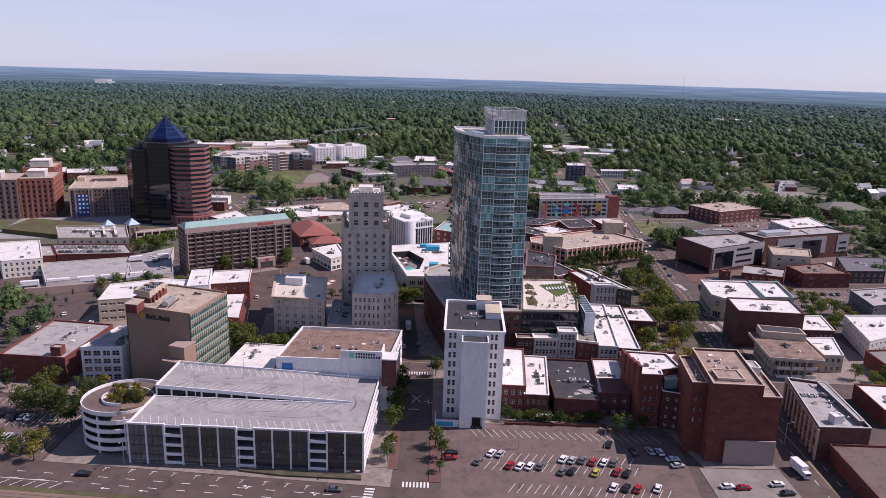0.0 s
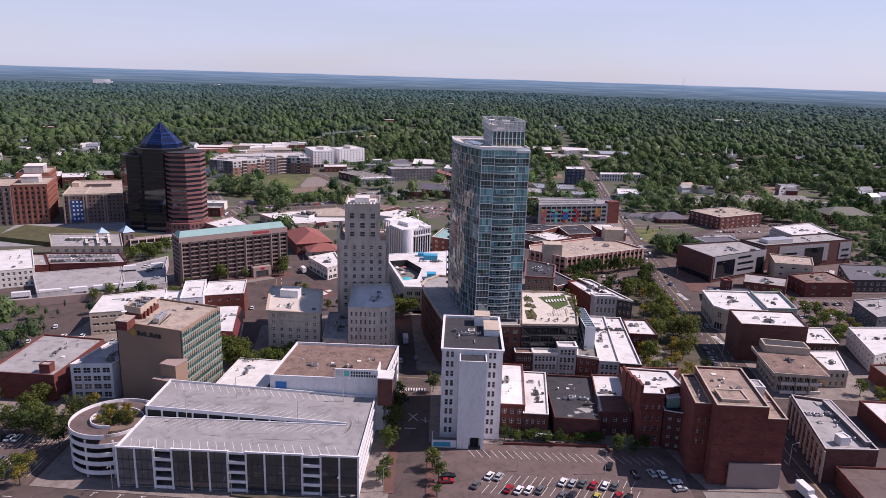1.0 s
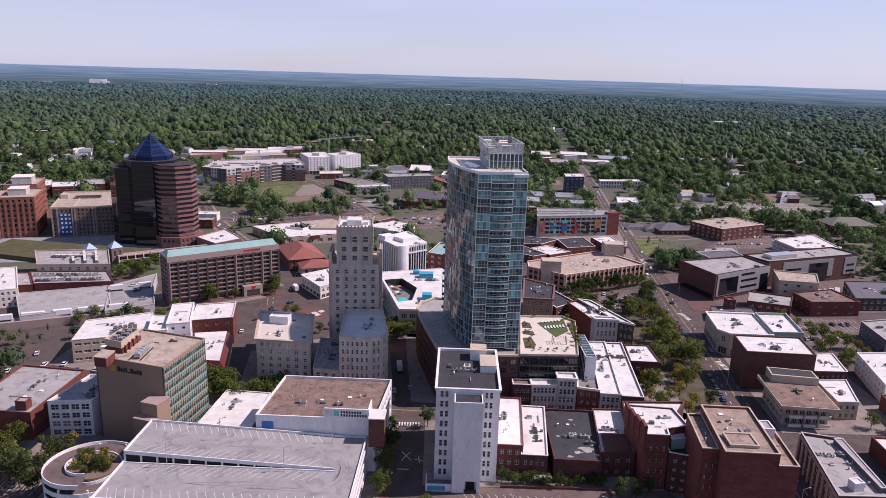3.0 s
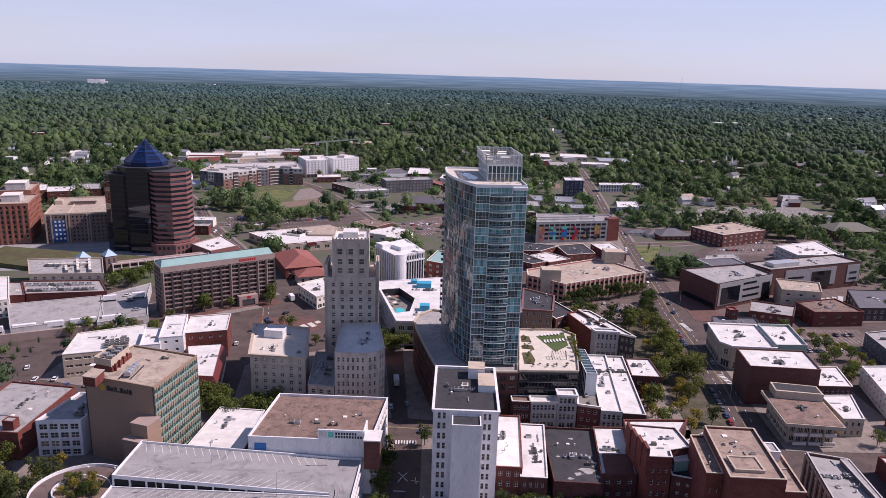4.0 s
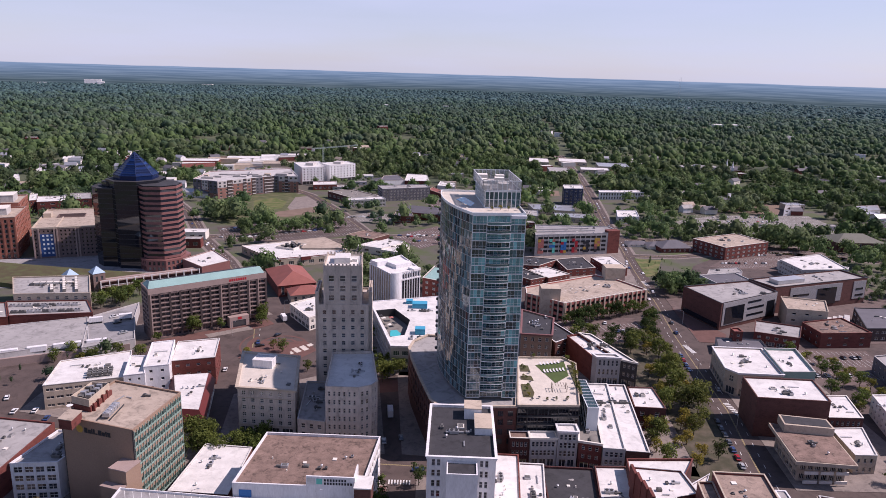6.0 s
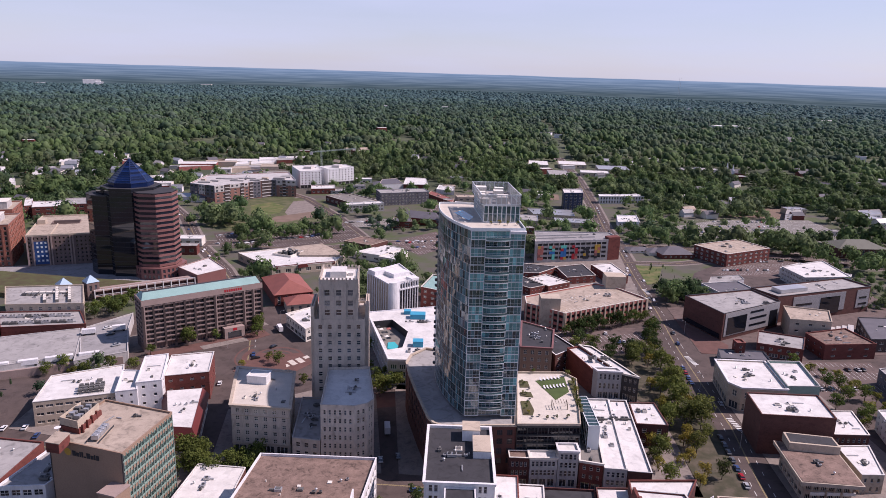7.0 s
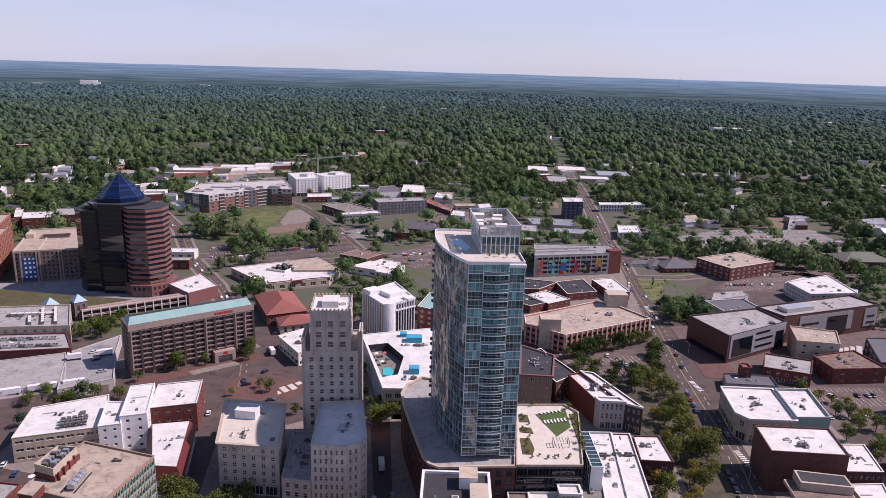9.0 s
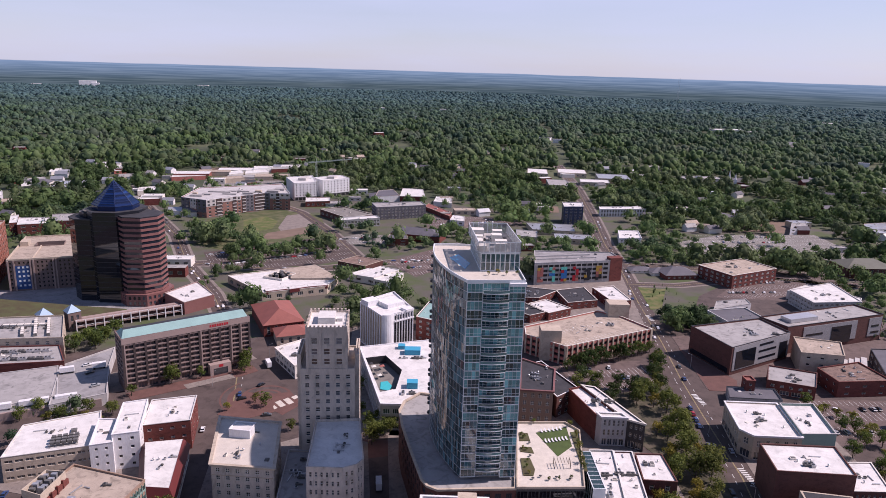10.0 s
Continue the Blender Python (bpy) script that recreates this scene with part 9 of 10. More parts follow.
ROOF_SPOTS = [  # x, y, half-spread x, half-spread y, roof height, units
    (102, 238, 4, 5, 27.8, 4), (98, 226, 3, 3, 27.8, 3), (31, 262, 3, 10, 12.0, 4), (41, 262, 3, 9, 9.5, 6), (56, 262, 6, 9, 8.3, 5),
    (71, 268, 3, 7, 9.4, 3), (88, 271, 5, 5, 13.2, 3), (84, 255, 5, 5, 20.5, 2), (79, 330, 3, 14, 11.3, 8), (88, 335, 3, 12, 10.9, 6), (69, 306, 2, 7, 12.3, 3), (102, 340, 5, 6, 10.1, 3),
    (165, 335, 6, 4, 18.2, 6), (168, 380, 8, 9, 12.3, 6), (188, 380, 4, 8, 13.0, 4), (190, 337, 4, 5, 9.1, 3), (182, 308, 4, 6, 8.1, 3), (160, 300, 6, 8, 10.8, 2),
    (144, 240, 5, 14, 11.5, 12), (-26, 326, 4, 9, 27.5, 7), (-46, 327, 3, 12, 11.8, 9), (-68, 330, 7, 9, 21.8, 4), (-30, 262, 12, 9, 19.7, 4),
    (-101, 284, 4, 6, 32.6, 1), (-163, 285, 9, 14, 10.9, 5), (-77, 280, 7, 11, 6.2, 5), (-160, 356, 6, 6, 11.6, 2), (-104, 336, 4, 9, 11.0, 5), (-112, 374, 6, 7, 14.1, 2), (-131, 279, 6, 8, 14.3, 5),
    (-236, 478, 16, 12, 12.7, 22), (-222, 446, 15, 7, 8.4, 14), (-22, 505, 9, 7, 26.2, 8), (-2, 400, 5, 8, 14.0, 5), (-5, 445, 8, 9, 14.0, 7), (13, 262, 5, 8, 34.5, 5),
    (210, 488, 14, 12, 17.0, 8), (268, 519, 24, 8, 17.5, 9), (248, 448, 10, 8, 8.8, 9), (214, 444, 7, 6, 7.3, 6), (310, 590, 14, 14, 10.4, 6), (272, 662, 14, 12, 10.9, 5),
    (118, 505, 20, 10, 11.7, 3), (62, 410, 6, 9, 20.3, 8), (92, 392, 4, 10, 14.7, 7), (70, 425, 5, 10, 11.3, 4), (84, 562, 8, 8, 5.5, 4), (80, 590, 10, 8, 5.5, 8), (118, 588, 8, 8, 5.5, 6), (145, 592, 5, 10, 6.5, 3),
    (-215, 910, 30, 20, 19.6, 12), (-165, 1005, 9, 18, 22.3, 5), (-130, 1026, 10, 8, 22.3, 4), (-110, 612, 20, 15, 5.6, 8), (-35, 632, 10, 7, 4.7, 4), (-30, 892, 20, 6, 14.3, 6), (-382, 765, 22, 10, 15.3, 8),
    (30, 340, 4, 10, 107.5, 7), (-73, 460, 4, 9, 7.8, 4), (170, 884, 8, 9, 20.8, 3), (210, 792, 6, 10, 7.3, 3), (215, 340, 6, 8, 9.3, 3), (256, 390, 8, 10, 8.3, 4), (30, 325, 4, 4, 100.3, 0),
]
for cx, cy, sx, sy, z, k in ROOF_SPOTS:
    # most units stand in a short row, the rest by themselves
    rx, ry, along = cx + random.uniform(-0.4, 0.4) * sx, cy + random.uniform(-0.5, 0.5) * sy, random.random() < 0.5
    for i in range(math.ceil(k * 0.62)):
        s = random.choice(SIZES)
        if i % 3 < 2:
            d = (i - k * 0.3) * 2.3
            ux, uy = (rx + d, ry + random.uniform(-0.3, 0.3)) if along else (rx + random.uniform(-0.3, 0.3), ry + d)
            ux, uy = min(cx + sx, max(cx - sx, ux)), min(cy + sy, max(cy - sy, uy))
        else:
            ux, uy = cx + random.uniform(-sx, sx), cy + random.uniform(-sy, sy)
        rooftop_unit(ux, uy, z, *s, rz=random.choice((0, 90, -3, 87)))
    for i in range(k // 2 if cy < 420 else 0):
        vent(cx + random.uniform(-sx, sx), cy + random.uniform(-sy, sy), z)


cooling_rack(-150, 349, 11.6, 20)


def duct_run(p, q, z, w=1.6, h=1.3):
    """A long boxed duct on short legs with flanged joints."""
    p, q = Vector(p), Vector(q)
    n = (q - p).length
    t = thing("duct_run", "long grey metal air duct on a flat roof", "air duct", p.x, p.y, z, math.degrees(math.atan2(q.y - p.y, q.x - p.x)), "roof ducts")
    part("duct", Build().box(0, n, -w / 2, w / 2, 0.5, 0.5 + h), "cream", t)
    for i in range(int(n / 4) + 1):
        part("flange", ring(Build(), [(i * 4.0 - 0.12, -w / 2 - 0.1), (i * 4.0 + 0.12, -w / 2 - 0.1), (i * 4.0 + 0.12, w / 2 + 0.1), (i * 4.0 - 0.12, w / 2 + 0.1)], 0.09, 0.0, 0.62 + h), "unit_dark", t)
    return t


for u in (0.50, 0.66, 0.82):
    a, b2 = Vector((-252, 456)).lerp(Vector((-208, 462)), u), Vector((-272, 490)).lerp(Vector((-226, 499)), u)
    duct_run(a.lerp(b2, 0.12), a.lerp(b2, 0.45 + 0.4 * (u > 0.6)), 12.7)
duct_run((-252, 478), (-228, 482), 12.7, 2.2, 1.0)
for v_ in (0.22, 0.66):
    for i in range(9):
        a = Vector((-240, 430)).lerp(Vector((-256, 455)), v_)
        b2 = Vector((-196, 439)).lerp(Vector((-210, 461)), v_)
        q = a.lerp(b2, 0.07 + 0.095 * i)
        rooftop_unit(q.x, q.y, 8.4, 3.4, 1.9, 1.5, 11.5)


# ---- cars, lamps ----
def car_meshes(paint):
    b = Build()
    prof = [(-2.25, 0.45), (-2.25, 0.85), (-2.0, 0.98), (-1.35, 1.0), (1.05, 0.98), (2.05, 0.86), (2.25, 0.7), (2.25, 0.4)]
    for s in (-1, 1):
        pts = [(x, s * 0.9, z) for x, z in prof]
        b.face(pts if s < 0 else pts[::-1])
    n = len(prof)
    for i in range(n):
        (x0, z0), (x1, z1) = prof[i], prof[(i + 1) % n]
        b.face([(x0, -0.9, z0), (x0, 0.9, z0), (x1, 0.9, z1), (x1, -0.9, z1)])
    b.face([(-1.25, -0.62, 1.46), (0.25, -0.62, 1.46), (0.25, 0.62, 1.46), (-1.25, 0.62, 1.46)])
    g = Build()
    lo = [(-1.85, -0.84, 0.99), (1.05, -0.84, 0.97), (1.05, 0.84, 0.97), (-1.85, 0.84, 0.99)]
    hi = [(-1.25, -0.62, 1.45), (0.25, -0.62, 1.45), (0.25, 0.62, 1.45), (-1.25, 0.62, 1.45)]
    for i in range(4):
        j = (i + 1) % 4
        g.face([lo[i], lo[j], hi[j], hi[i]])
    w = Build()
    for s in (-1, 1):
        w.face([(0.33 * math.cos(a * math.pi / 5), s * 0.11, 0.33 + 0.33 * math.sin(a * math.pi / 5)) for a in (range(10) if s < 0 else range(9, -1, -1))])
    for a in range(10):
        c0, c1 = a * math.pi / 5, (a + 1) * math.pi / 5
        w.face([(0.33 * math.cos(c0), 0.11, 0.33 + 0.33 * math.sin(c0)), (0.33 * math.cos(c1), 0.11, 0.33 + 0.33 * math.sin(c1)), (0.33 * math.cos(c1), -0.11, 0.33 + 0.33 * math.sin(c1)), (0.33 * math.cos(c0), -0.11, 0.33 + 0.33 * math.sin(c0))])
    return b.mesh("body", (paint,)), g.mesh("window_band", ("car_glass",)), w.mesh("wheel", ("rubber",))


CARS, FAR_CARS = {}, {}
NAMES = {"car_white": "white", "car_silver": "silver grey", "car_grey": "dark grey", "car_black": "black", "car_red": "red", "car_blue": "dark blue", "car_yellow": "dull yellow"}
MIX = ["car_white", "car_white", "car_silver", "car_silver", "car_grey", "car_grey", "car_black", "car_black", "car_red", "car_blue"]


def car(x, y, rz, paint=None, z=0.06, scale=1.06):
    paint = paint or random.choice(MIX)
    if y > 470:
        # far off: body and windows in one mesh
        if paint not in FAR_CARS:
            me = bpy.data.meshes.new("car")
            bm = bmesh.new()
            for k, src in enumerate(car_meshes(paint)[:2]):
                n0 = len(bm.faces)
                bm.from_mesh(src)
                bm.faces.ensure_lookup_table()
                for f in bm.faces[n0:]:
                    f.material_index = k
            bm.to_mesh(me)
            me.materials.clear()
            me.materials.append(M[paint])
            me.materials.append(M["car_glass"])
            FAR_CARS[paint] = me
        ob = part("car", FAR_CARS[paint], (), at=pose(x, y, z - 0.3, 0, 0, rz))
        return tagged(ob, NAMES[paint] + " car on asphalt among far streets", "car", "parked cars")
    key = (paint, y > 255)
    if key not in CARS:
        c = thing("car", NAMES[paint] + " car parked on asphalt", "car", group="parked cars")
        body, glass, wheel = car_meshes(paint)
        part("body", body, (), c)
        part("window_band", glass, (), c, "dark car windows")
        for dx in (-1.4, 1.4):
            for dy in (-0.82, 0.82):
                if not key[1]:
                    part("wheel", wheel, (), c, at=pose(dx, dy, 0))
        c.scale = (scale,) * 3
        c.location, c.rotation_euler = (x, y, z), (0, 0, radians(rz))
        CARS[key] = c
        return c
    return copy_thing(CARS[key], pose(x, y, z, 0, 0, rz))


LOT_CARS = ((6.5, 217.5, 8, "car_black"), (6.0, 214.2, 8, "car_red"), (15.5, 212.5, 62, "car_grey"), (20.3, 218.0, 62, "car_white"), (23.4, 217.6, 62, "car_silver"), (26, 210.5, 62, "car_red"), (29.3, 210.0, 62, "car_white"), (32.6, 210.2, 62, "car_white"), (36.2, 210.4, 62, "car_grey"), (44.5, 215.3, 62, "car_white"), (47.6, 214.7, 62, "car_silver"), (51, 214.8, 62, "car_grey"), (54.4, 213.9, 62, "car_red"), (58.2, 213.8, 62, "car_white"), (61.4, 213.6, 62, "car_grey"), (43, 207.4, 62, "car_grey"), (46.3, 207.9, 62, "car_black"), (54, 207.3, 62, "car_yellow"), (61.2, 208.0, 62, "car_red"), (64.3, 207.2, 62, "car_black"), (58, 199, 62, "car_white"), (62, 198.8, 62, "car_black"), (65.5, 198.4, 62, "car_red"), (70, 221, 100, "car_black"), (76, 222, 100, "car_silver"), (79.4, 221.5, 95, "car_white"), (82.5, 217, 10, "car_white"), (83, 213, 14, "car_silver"), (62.5, 226, 70, "car_black"), (72, 199, 62, "car_white"))
for x, y, rz, paint in LOT_CARS:
    car(x, y, rz, paint, 0.09)
for i in range(12):
    if random.random() < 0.7:
        car(-163.5 + i * 2.75, 234.6, 90)
    if random.random() < 0.6:
        car(-163.5 + i * 2.75, 220.6, 90)
for x, y in ((95, 201), (100, 200.5), (112, 203), (113, 198)):
    car(x, y, 8, None, 0.2)
for y in np.arange(300, 420, 6.4):
    if random.random() < 0.7:
        car(132.0 + (y - 300) * 0.118, y, 83, None, 0.05)
for y in np.arange(305, 470, 8.5):
    if random.random() < 0.45:
        car(-15.5 - (y - 320) * 0.07, y, 96, None, 0.05)
        car(-8.4 - (y - 320) * 0.07, y + 3, 96, None, 0.05)
for x, y, rz in ((150, 372, 83), (158, 470, 82), (155, 452, 82), (163, 540, 84), (172, 585, 86), (168, 620, 84), (180, 702, 80), (-115, 480, 115), (-140, 545, 117), (-170, 600, 118), (-120, 500, 117), (-86, 432, 60), (-92, 415, 30), (-75, 398, 10), (-104, 372, 100), (-102, 382, 100), (-100, 350, 95), (-99, 338, 95), (-60, 690, 10), (-20, 696, 12), (40, 708, 5), (100, 710, 5), (0, 292, 2), (70, 287, -2), (-60, 301, -6), (-30, 194, -3), (50, 188, -3), (-110, 199, -2)):
    car(x, y, rz, None, 0.06)
for base, n, rz, row in (((92, 446), 14, 78, (3.0, 0.6)), ((90, 460), 14, 78, (3.0, 0.7)), ((208, 392), 12, 90, (3.0, 0.2)), ((210, 416), 14, 90, (3.0, 0.2)), ((245, 622), 22, 70, (3.0, 0.3)), ((275, 650), 20, 70, (3.0, 0.5)), ((10, 850), 24, 75, (3.0, 1.0)), ((12, 880), 24, 75, (3.0, 0.2)), ((-190, 708), 20, 60, (3.0, 2.0))):
    for i in range(n):
        if random.random() < 0.45:
            car(base[0] + row[0] * i, base[1] + row[1] * i, rz, None, 0.24 if base[0] in (90, 92) else 0.07)
for x, y in ((-214, 318), (-210, 319), (-206, 320.5), (-198, 323), (-194, 324), (-186, 327), (-212, 338), (-204, 341), (-200, 342), (-192, 345), (-184, 322)):
    car(x, y, 112 + random.uniform(-4, 4), None, 0.06)
for i in range(26):
    u = i / 26
    if random.random() < 0.6:
        car(-116 - 92 * u, 500 + 172 * u, 118, None, 0.06)
car(157, 203, 4, "car_red", 5.86)
for i in range(16):
    if random.random() < 0.75:
        car(-190 + i * 2.9, 331 + i * 0.4 - (8 if i > 8 else 0), 98, None, 0.07)
for base, n, rz, step_ in (((-196, 700), 20, 36, (4.6, 3.3)), ((-174, 668), 18, 36, (4.9, 2.9)), ((-20, 690), 9, 70, (2.9, 1.2)), ((-24, 668), 8, 70, (2.9, 1.2)), ((-86, 770), 12, 20, (3.0, 1.2)), ((286, 770), 18, 86, (5.6, 0.4)), ((300, 800), 18, 86, (5.6, 0.4)), ((320, 826), 14, 86, (5.6, 0.4))):
    for i in range(n):
        if random.random() < 0.55:
            car(base[0] + step_[0] * i, base[1] + step_[1] * i, rz, None, 0.08)
for line_, off in (([(160, 510), (167, 590), (178, 690), (185, 780), (200, 900)], 3.2), ([(-92, 395), (-110, 480), (-160, 588), (-205, 665), (-252, 770), (-330, 900)], 2.8), ([(-190, 672), (-110, 655), (-30, 690), (60, 712), (170, 705), (290, 690)], 3.4)):
    for (x0, y0), (x1, y1) in zip(line_, line_[1:]):
        n = int(math.hypot(x1 - x0, y1 - y0) / 17)
        for i in range(n):
            if random.random() < 0.6:
                side = random.choice((-1, 1))
                a = math.atan2(y1 - y0, x1 - x0)
                u = (i + random.random() * 0.6) / n
                car(x0 + (x1 - x0) * u - math.sin(a) * off * side, y0 + (y1 - y0) * u + math.cos(a) * off * side, math.degrees(a) + (0 if side > 0 else 180), None, 0.07)
for x, y, rz in ((-178, 430, 40), (-168, 415, 40), (-184, 440, 40)):
    car(x, y, rz, None, 5.92)


def box_truck(x, y, rz):
    t = thing("box_truck", "white box truck parked in the shaded street", "truck", x, y, 0.05, rz)
    part("cargo_box", Build().box(-4.2, 2.2, -1.25, 1.25, 0.9, 3.9), "white", t)
    part("cab", Build().box(2.35, 4.2, -1.1, 1.1, 0.5, 2.5), "white", t)
    part("windscreen", Build().box(4.2, 4.24, -1.0, 1.0, 1.5, 2.35), "car_glass", t)
    wh = Build()
    for s in (-1, 1):
        wh.face([(0.48 * math.cos(a * math.pi / 5), s * 0.15, 0.48 + 0.48 * math.sin(a * math.pi / 5)) for a in (range(10) if s < 0 else range(9, -1, -1))])
    for a in range(10):
        c0, c1 = a * math.pi / 5, (a + 1) * math.pi / 5
        wh.face([(0.48 * math.cos(c0), 0.15, 0.48 + 0.48 * math.sin(c0)), (0.48 * math.cos(c1), 0.15, 0.48 + 0.48 * math.sin(c1)), (0.48 * math.cos(c1), -0.15, 0.48 + 0.48 * math.sin(c1)), (0.48 * math.cos(c0), -0.15, 0.48 + 0.48 * math.sin(c0))])
    wm = wh.mesh("wheel", ("rubber",))
    for dx in (-2.8, 3.1):
        for dy in (-1.1, 1.1):
            part("wheel", wm, (), t, at=pose(dx, dy, 0))
    part("chassis", Build().box(-4.2, 4.1, -0.5, 0.5, 0.5, 0.9), "dark_metal", t)
    return t


box_truck(123.3, 211, -82)
box_truck(-88, 458, 115)
box_truck(-14, 338, 96)


def street_lamp():
    t = thing("street_lamp", "tall grey street lamp with curved arm", "street lamp", group="street lamps")
    part("pole", Build().cyl(0, 0, 0, 8.5, 0.13, 0.08, 8), "metal", t)
    part("arm", Build().beam((0, 0, 8.4), (1.8, 0, 9.1), 0.1), "metal", t)
    part("lamp_head", Build().box(1.6, 2.4, -0.18, 0.18, 9.02, 9.2), "metal", t)
    return t


lamp0 = street_lamp()
lamp0.matrix_basis = pose(-14.5, 208, 0.15, 0, 0, 0)
for x, y, z, rz in ((-100, 205.5, 0.0, -90), (-62, 204, 0, -90), (-28, 203, 0, -90), (2, 215, 0.05, 0), (30, 222, 0.05, 180), (60, 222, 0.05, 180), (-130, 232, 0.05, 180), (127, 230, 0, 0), (142, 330, 0, 180), (146, 390, 0, 180), (-83, 226, 13.7, 0), (-45, 225, 13.7, 0), (-70, 240, 15.3, 0), (-32, 243, 13.9, 0), (-112, 430, 0, 0), (-90, 470, 0, 0), (165, 470, 0, 180), (160, 560, 0, 180), (-60, 298, 0, 90), (30, 296, 0, -90)):
    copy_thing(lamp0, pose(x, y, z, 0, 0, rz))


# ---- roof garden things ----
def sun_lounger():
    t = thing("sun_lounger", "white sun lounger on the roof lawn", "lounger", group="sun loungers")
    part("seat", Build().box(-0.35, 0.35, -0.6, 0.8, 0.3, 0.42), "white", t)
    part("backrest", Build().box(-0.35, 0.35, -0.05, 0.05, 0, 0.8), "white", t, at=pose(0, 0.8, 0.38, -40, 0, 0))
    for dx in (-0.3, 0.3):
        for dy in (-0.5, 0.7):
            part("leg", Build().box(dx - 0.04, dx + 0.04, dy - 0.04, dy + 0.04, 0, 0.3), "metal", t)
    return t


lounger0 = sun_lounger()
lounger0.matrix_basis = pose(55.2, 336.2, 23.52, 0, 0, 15)
for i in range(6):
    copy_thing(lounger0, pose(56.6 + i * 1.5, 336.4 + i * 0.45, 23.52, 0, 0, 15))
    copy_thing(lounger0, pose(54.6 + i * 1.7, 344.4 + i * 0.5, 23.52, 0, 0, 15))


def pergola(x, y, z):
    t = thing("pergola", "dark timber pergola on the roof garden", "pergola", x, y, z)
    for dx in (-3, 3):
        for dy in (-1.6, 1.6):
            part("post", Build().box(dx - 0.12, dx + 0.12, dy - 0.12, dy + 0.12, 0, 2.7), "bark", t)
    for i in range(6):
        part("beam", Build().box(-3.0 + i * 1.2 - 0.06, -3.0 + i * 1.2 + 0.06, -2, 2, 2.7, 2.9), "bark", t)
    return t


pergola(58.6, 318.6, 23.42)
STAIR = thing("glass_stair", "glazed steel stair hall beside the roof garden", "stair hall", 70.3, 322, 12)
part("glazing", Build().box(-2.2, 2.2, -17, 9, 0, 10.5), "green_glass", STAIR)
for i in range(10):
    part("rib", ring(Build(), [(-2.35, -17.1 + i * 2.9), (2.35, -17.1 + i * 2.9), (2.35, -16.85 + i * 2.9), (-2.35, -16.85 + i * 2.9)], 0.1, 0, 10.7), "mullion", STAIR)
part("roof_frame", ring(Build(), [(-2.4, -17.2), (2.4, -17.2), (2.4, 9.2), (-2.4, 9.2)], 0.3, 10.5, 10.8), "mullion", STAIR)


def terrace_table(x, y, z):
    t = thing("terrace_table", "small dark table on the roof terrace", "table", x, y, z, 0, "terrace tables")
    part("tabletop", Build().cyl(0, 0, 0.68, 0.75, 0.6, n=10), "dark_metal", t)
    part("pedestal", Build().cyl(0, 0, 0, 0.68, 0.08, n=6), "dark_metal", t)
    return t


for x, y in ((46, 309), (49, 310.5), (52, 308.5), (55, 310), (47, 325), (48, 335), (60, 309)):
    terrace_table(x, y, 23.42)


# ---- trees ----
def crown_mesh(seed, rx, rz, clumps, per, leaf, mat):
    """A crown of many small leaves gathered in uneven clumps, with gaps."""
    rng = np.random.default_rng(seed)
    v, f = [], []
    for c in range(clumps):
        d = rng.normal(size=3)
        d /= np.linalg.norm(d)
        rad = rng.uniform(0.35, 0.86)
        cen = np.array([d[0] * rx * rad, d[1] * rx * rad, d[2] * rz * rad + rng.uniform(-0.1, 0.25) * rz])
        cr = rx * rng.uniform(0.26, 0.44)
        for i in range(per):
            e = rng.normal(size=3)
            e /= np.linalg.norm(e)
            e[2] = abs(e[2]) * 0.9 if rng.random() < 0.7 else e[2]
            p = cen + e * cr * rng.uniform(0.75, 1.05)
            u = np.cross(e, rng.normal(size=3))
            u /= np.linalg.norm(u) + 1e-6
            w = np.cross(e, u) + e * rng.uniform(-0.5, 0.5)
            s = leaf * rng.uniform(0.6, 1.3)
            k = len(v)
            v += [tuple(p - u * s * 0.5), tuple(p + w * s * 0.5), tuple(p + u * s * 0.5), tuple(p - w * s * 0.5)]
            f.append((k, k + 1, k + 2, k + 3))
    me = bpy.data.meshes.new("crown")
    me.from_pydata(v, [], f)
    me.materials.append(M[mat])
    return me


def tree_proto(name, label, seed, height_, rx, rz, mat, clumps=26, per=34, leaf=0.62):
    t = thing(name, label, "tree", group="street trees")
    rng = random.Random(seed)
    zc = height_ - rz
    b = Build().cyl(0, 0, 0, zc, 0.24, 0.13, 8)
    for i in range(6):
        a = i * 1.05 + rng.random()
        b.beam((0, 0, zc * rng.uniform(0.55, 0.95)), (math.cos(a) * rx * 0.6, math.sin(a) * rx * 0.6, zc + rz * rng.uniform(-0.2, 0.5)), 0.13)
    b.beam((0, 0, zc - 0.1), (0.2, 0.1, zc + rz * 0.6), 0.15)
    part("trunk", b, "bark", t)
    part("crown", crown_mesh(seed, rx, rz, clumps, per, leaf, mat), (), t, at=pose(0, 0, zc))
    return t


PROTO = [
    tree_proto("street_tree", "broad leafy green street tree", 1, 9.5, 4.2, 3.9, "leaf"),
    tree_proto("street_tree", "tall dark green broadleaf tree", 2, 11.5, 4.6, 4.8, "leaf_dark"),
    tree_proto("street_tree", "young light green street tree", 3, 7.0, 2.7, 2.9, "leaf", 18, 26, 0.5),
    tree_proto("street_tree", "small yellow-green spring street tree", 4, 7.5, 3.2, 3.0, "leaf_yellow", 20, 26, 0.55),
    tree_proto("street_tree", "large round-crowned green tree", 5, 13.0, 5.8, 5.2, "leaf", 34, 36, 0.75),
]
USED = [0] * len(PROTO)


TOWN_TREES, LIMIT = [], [0]


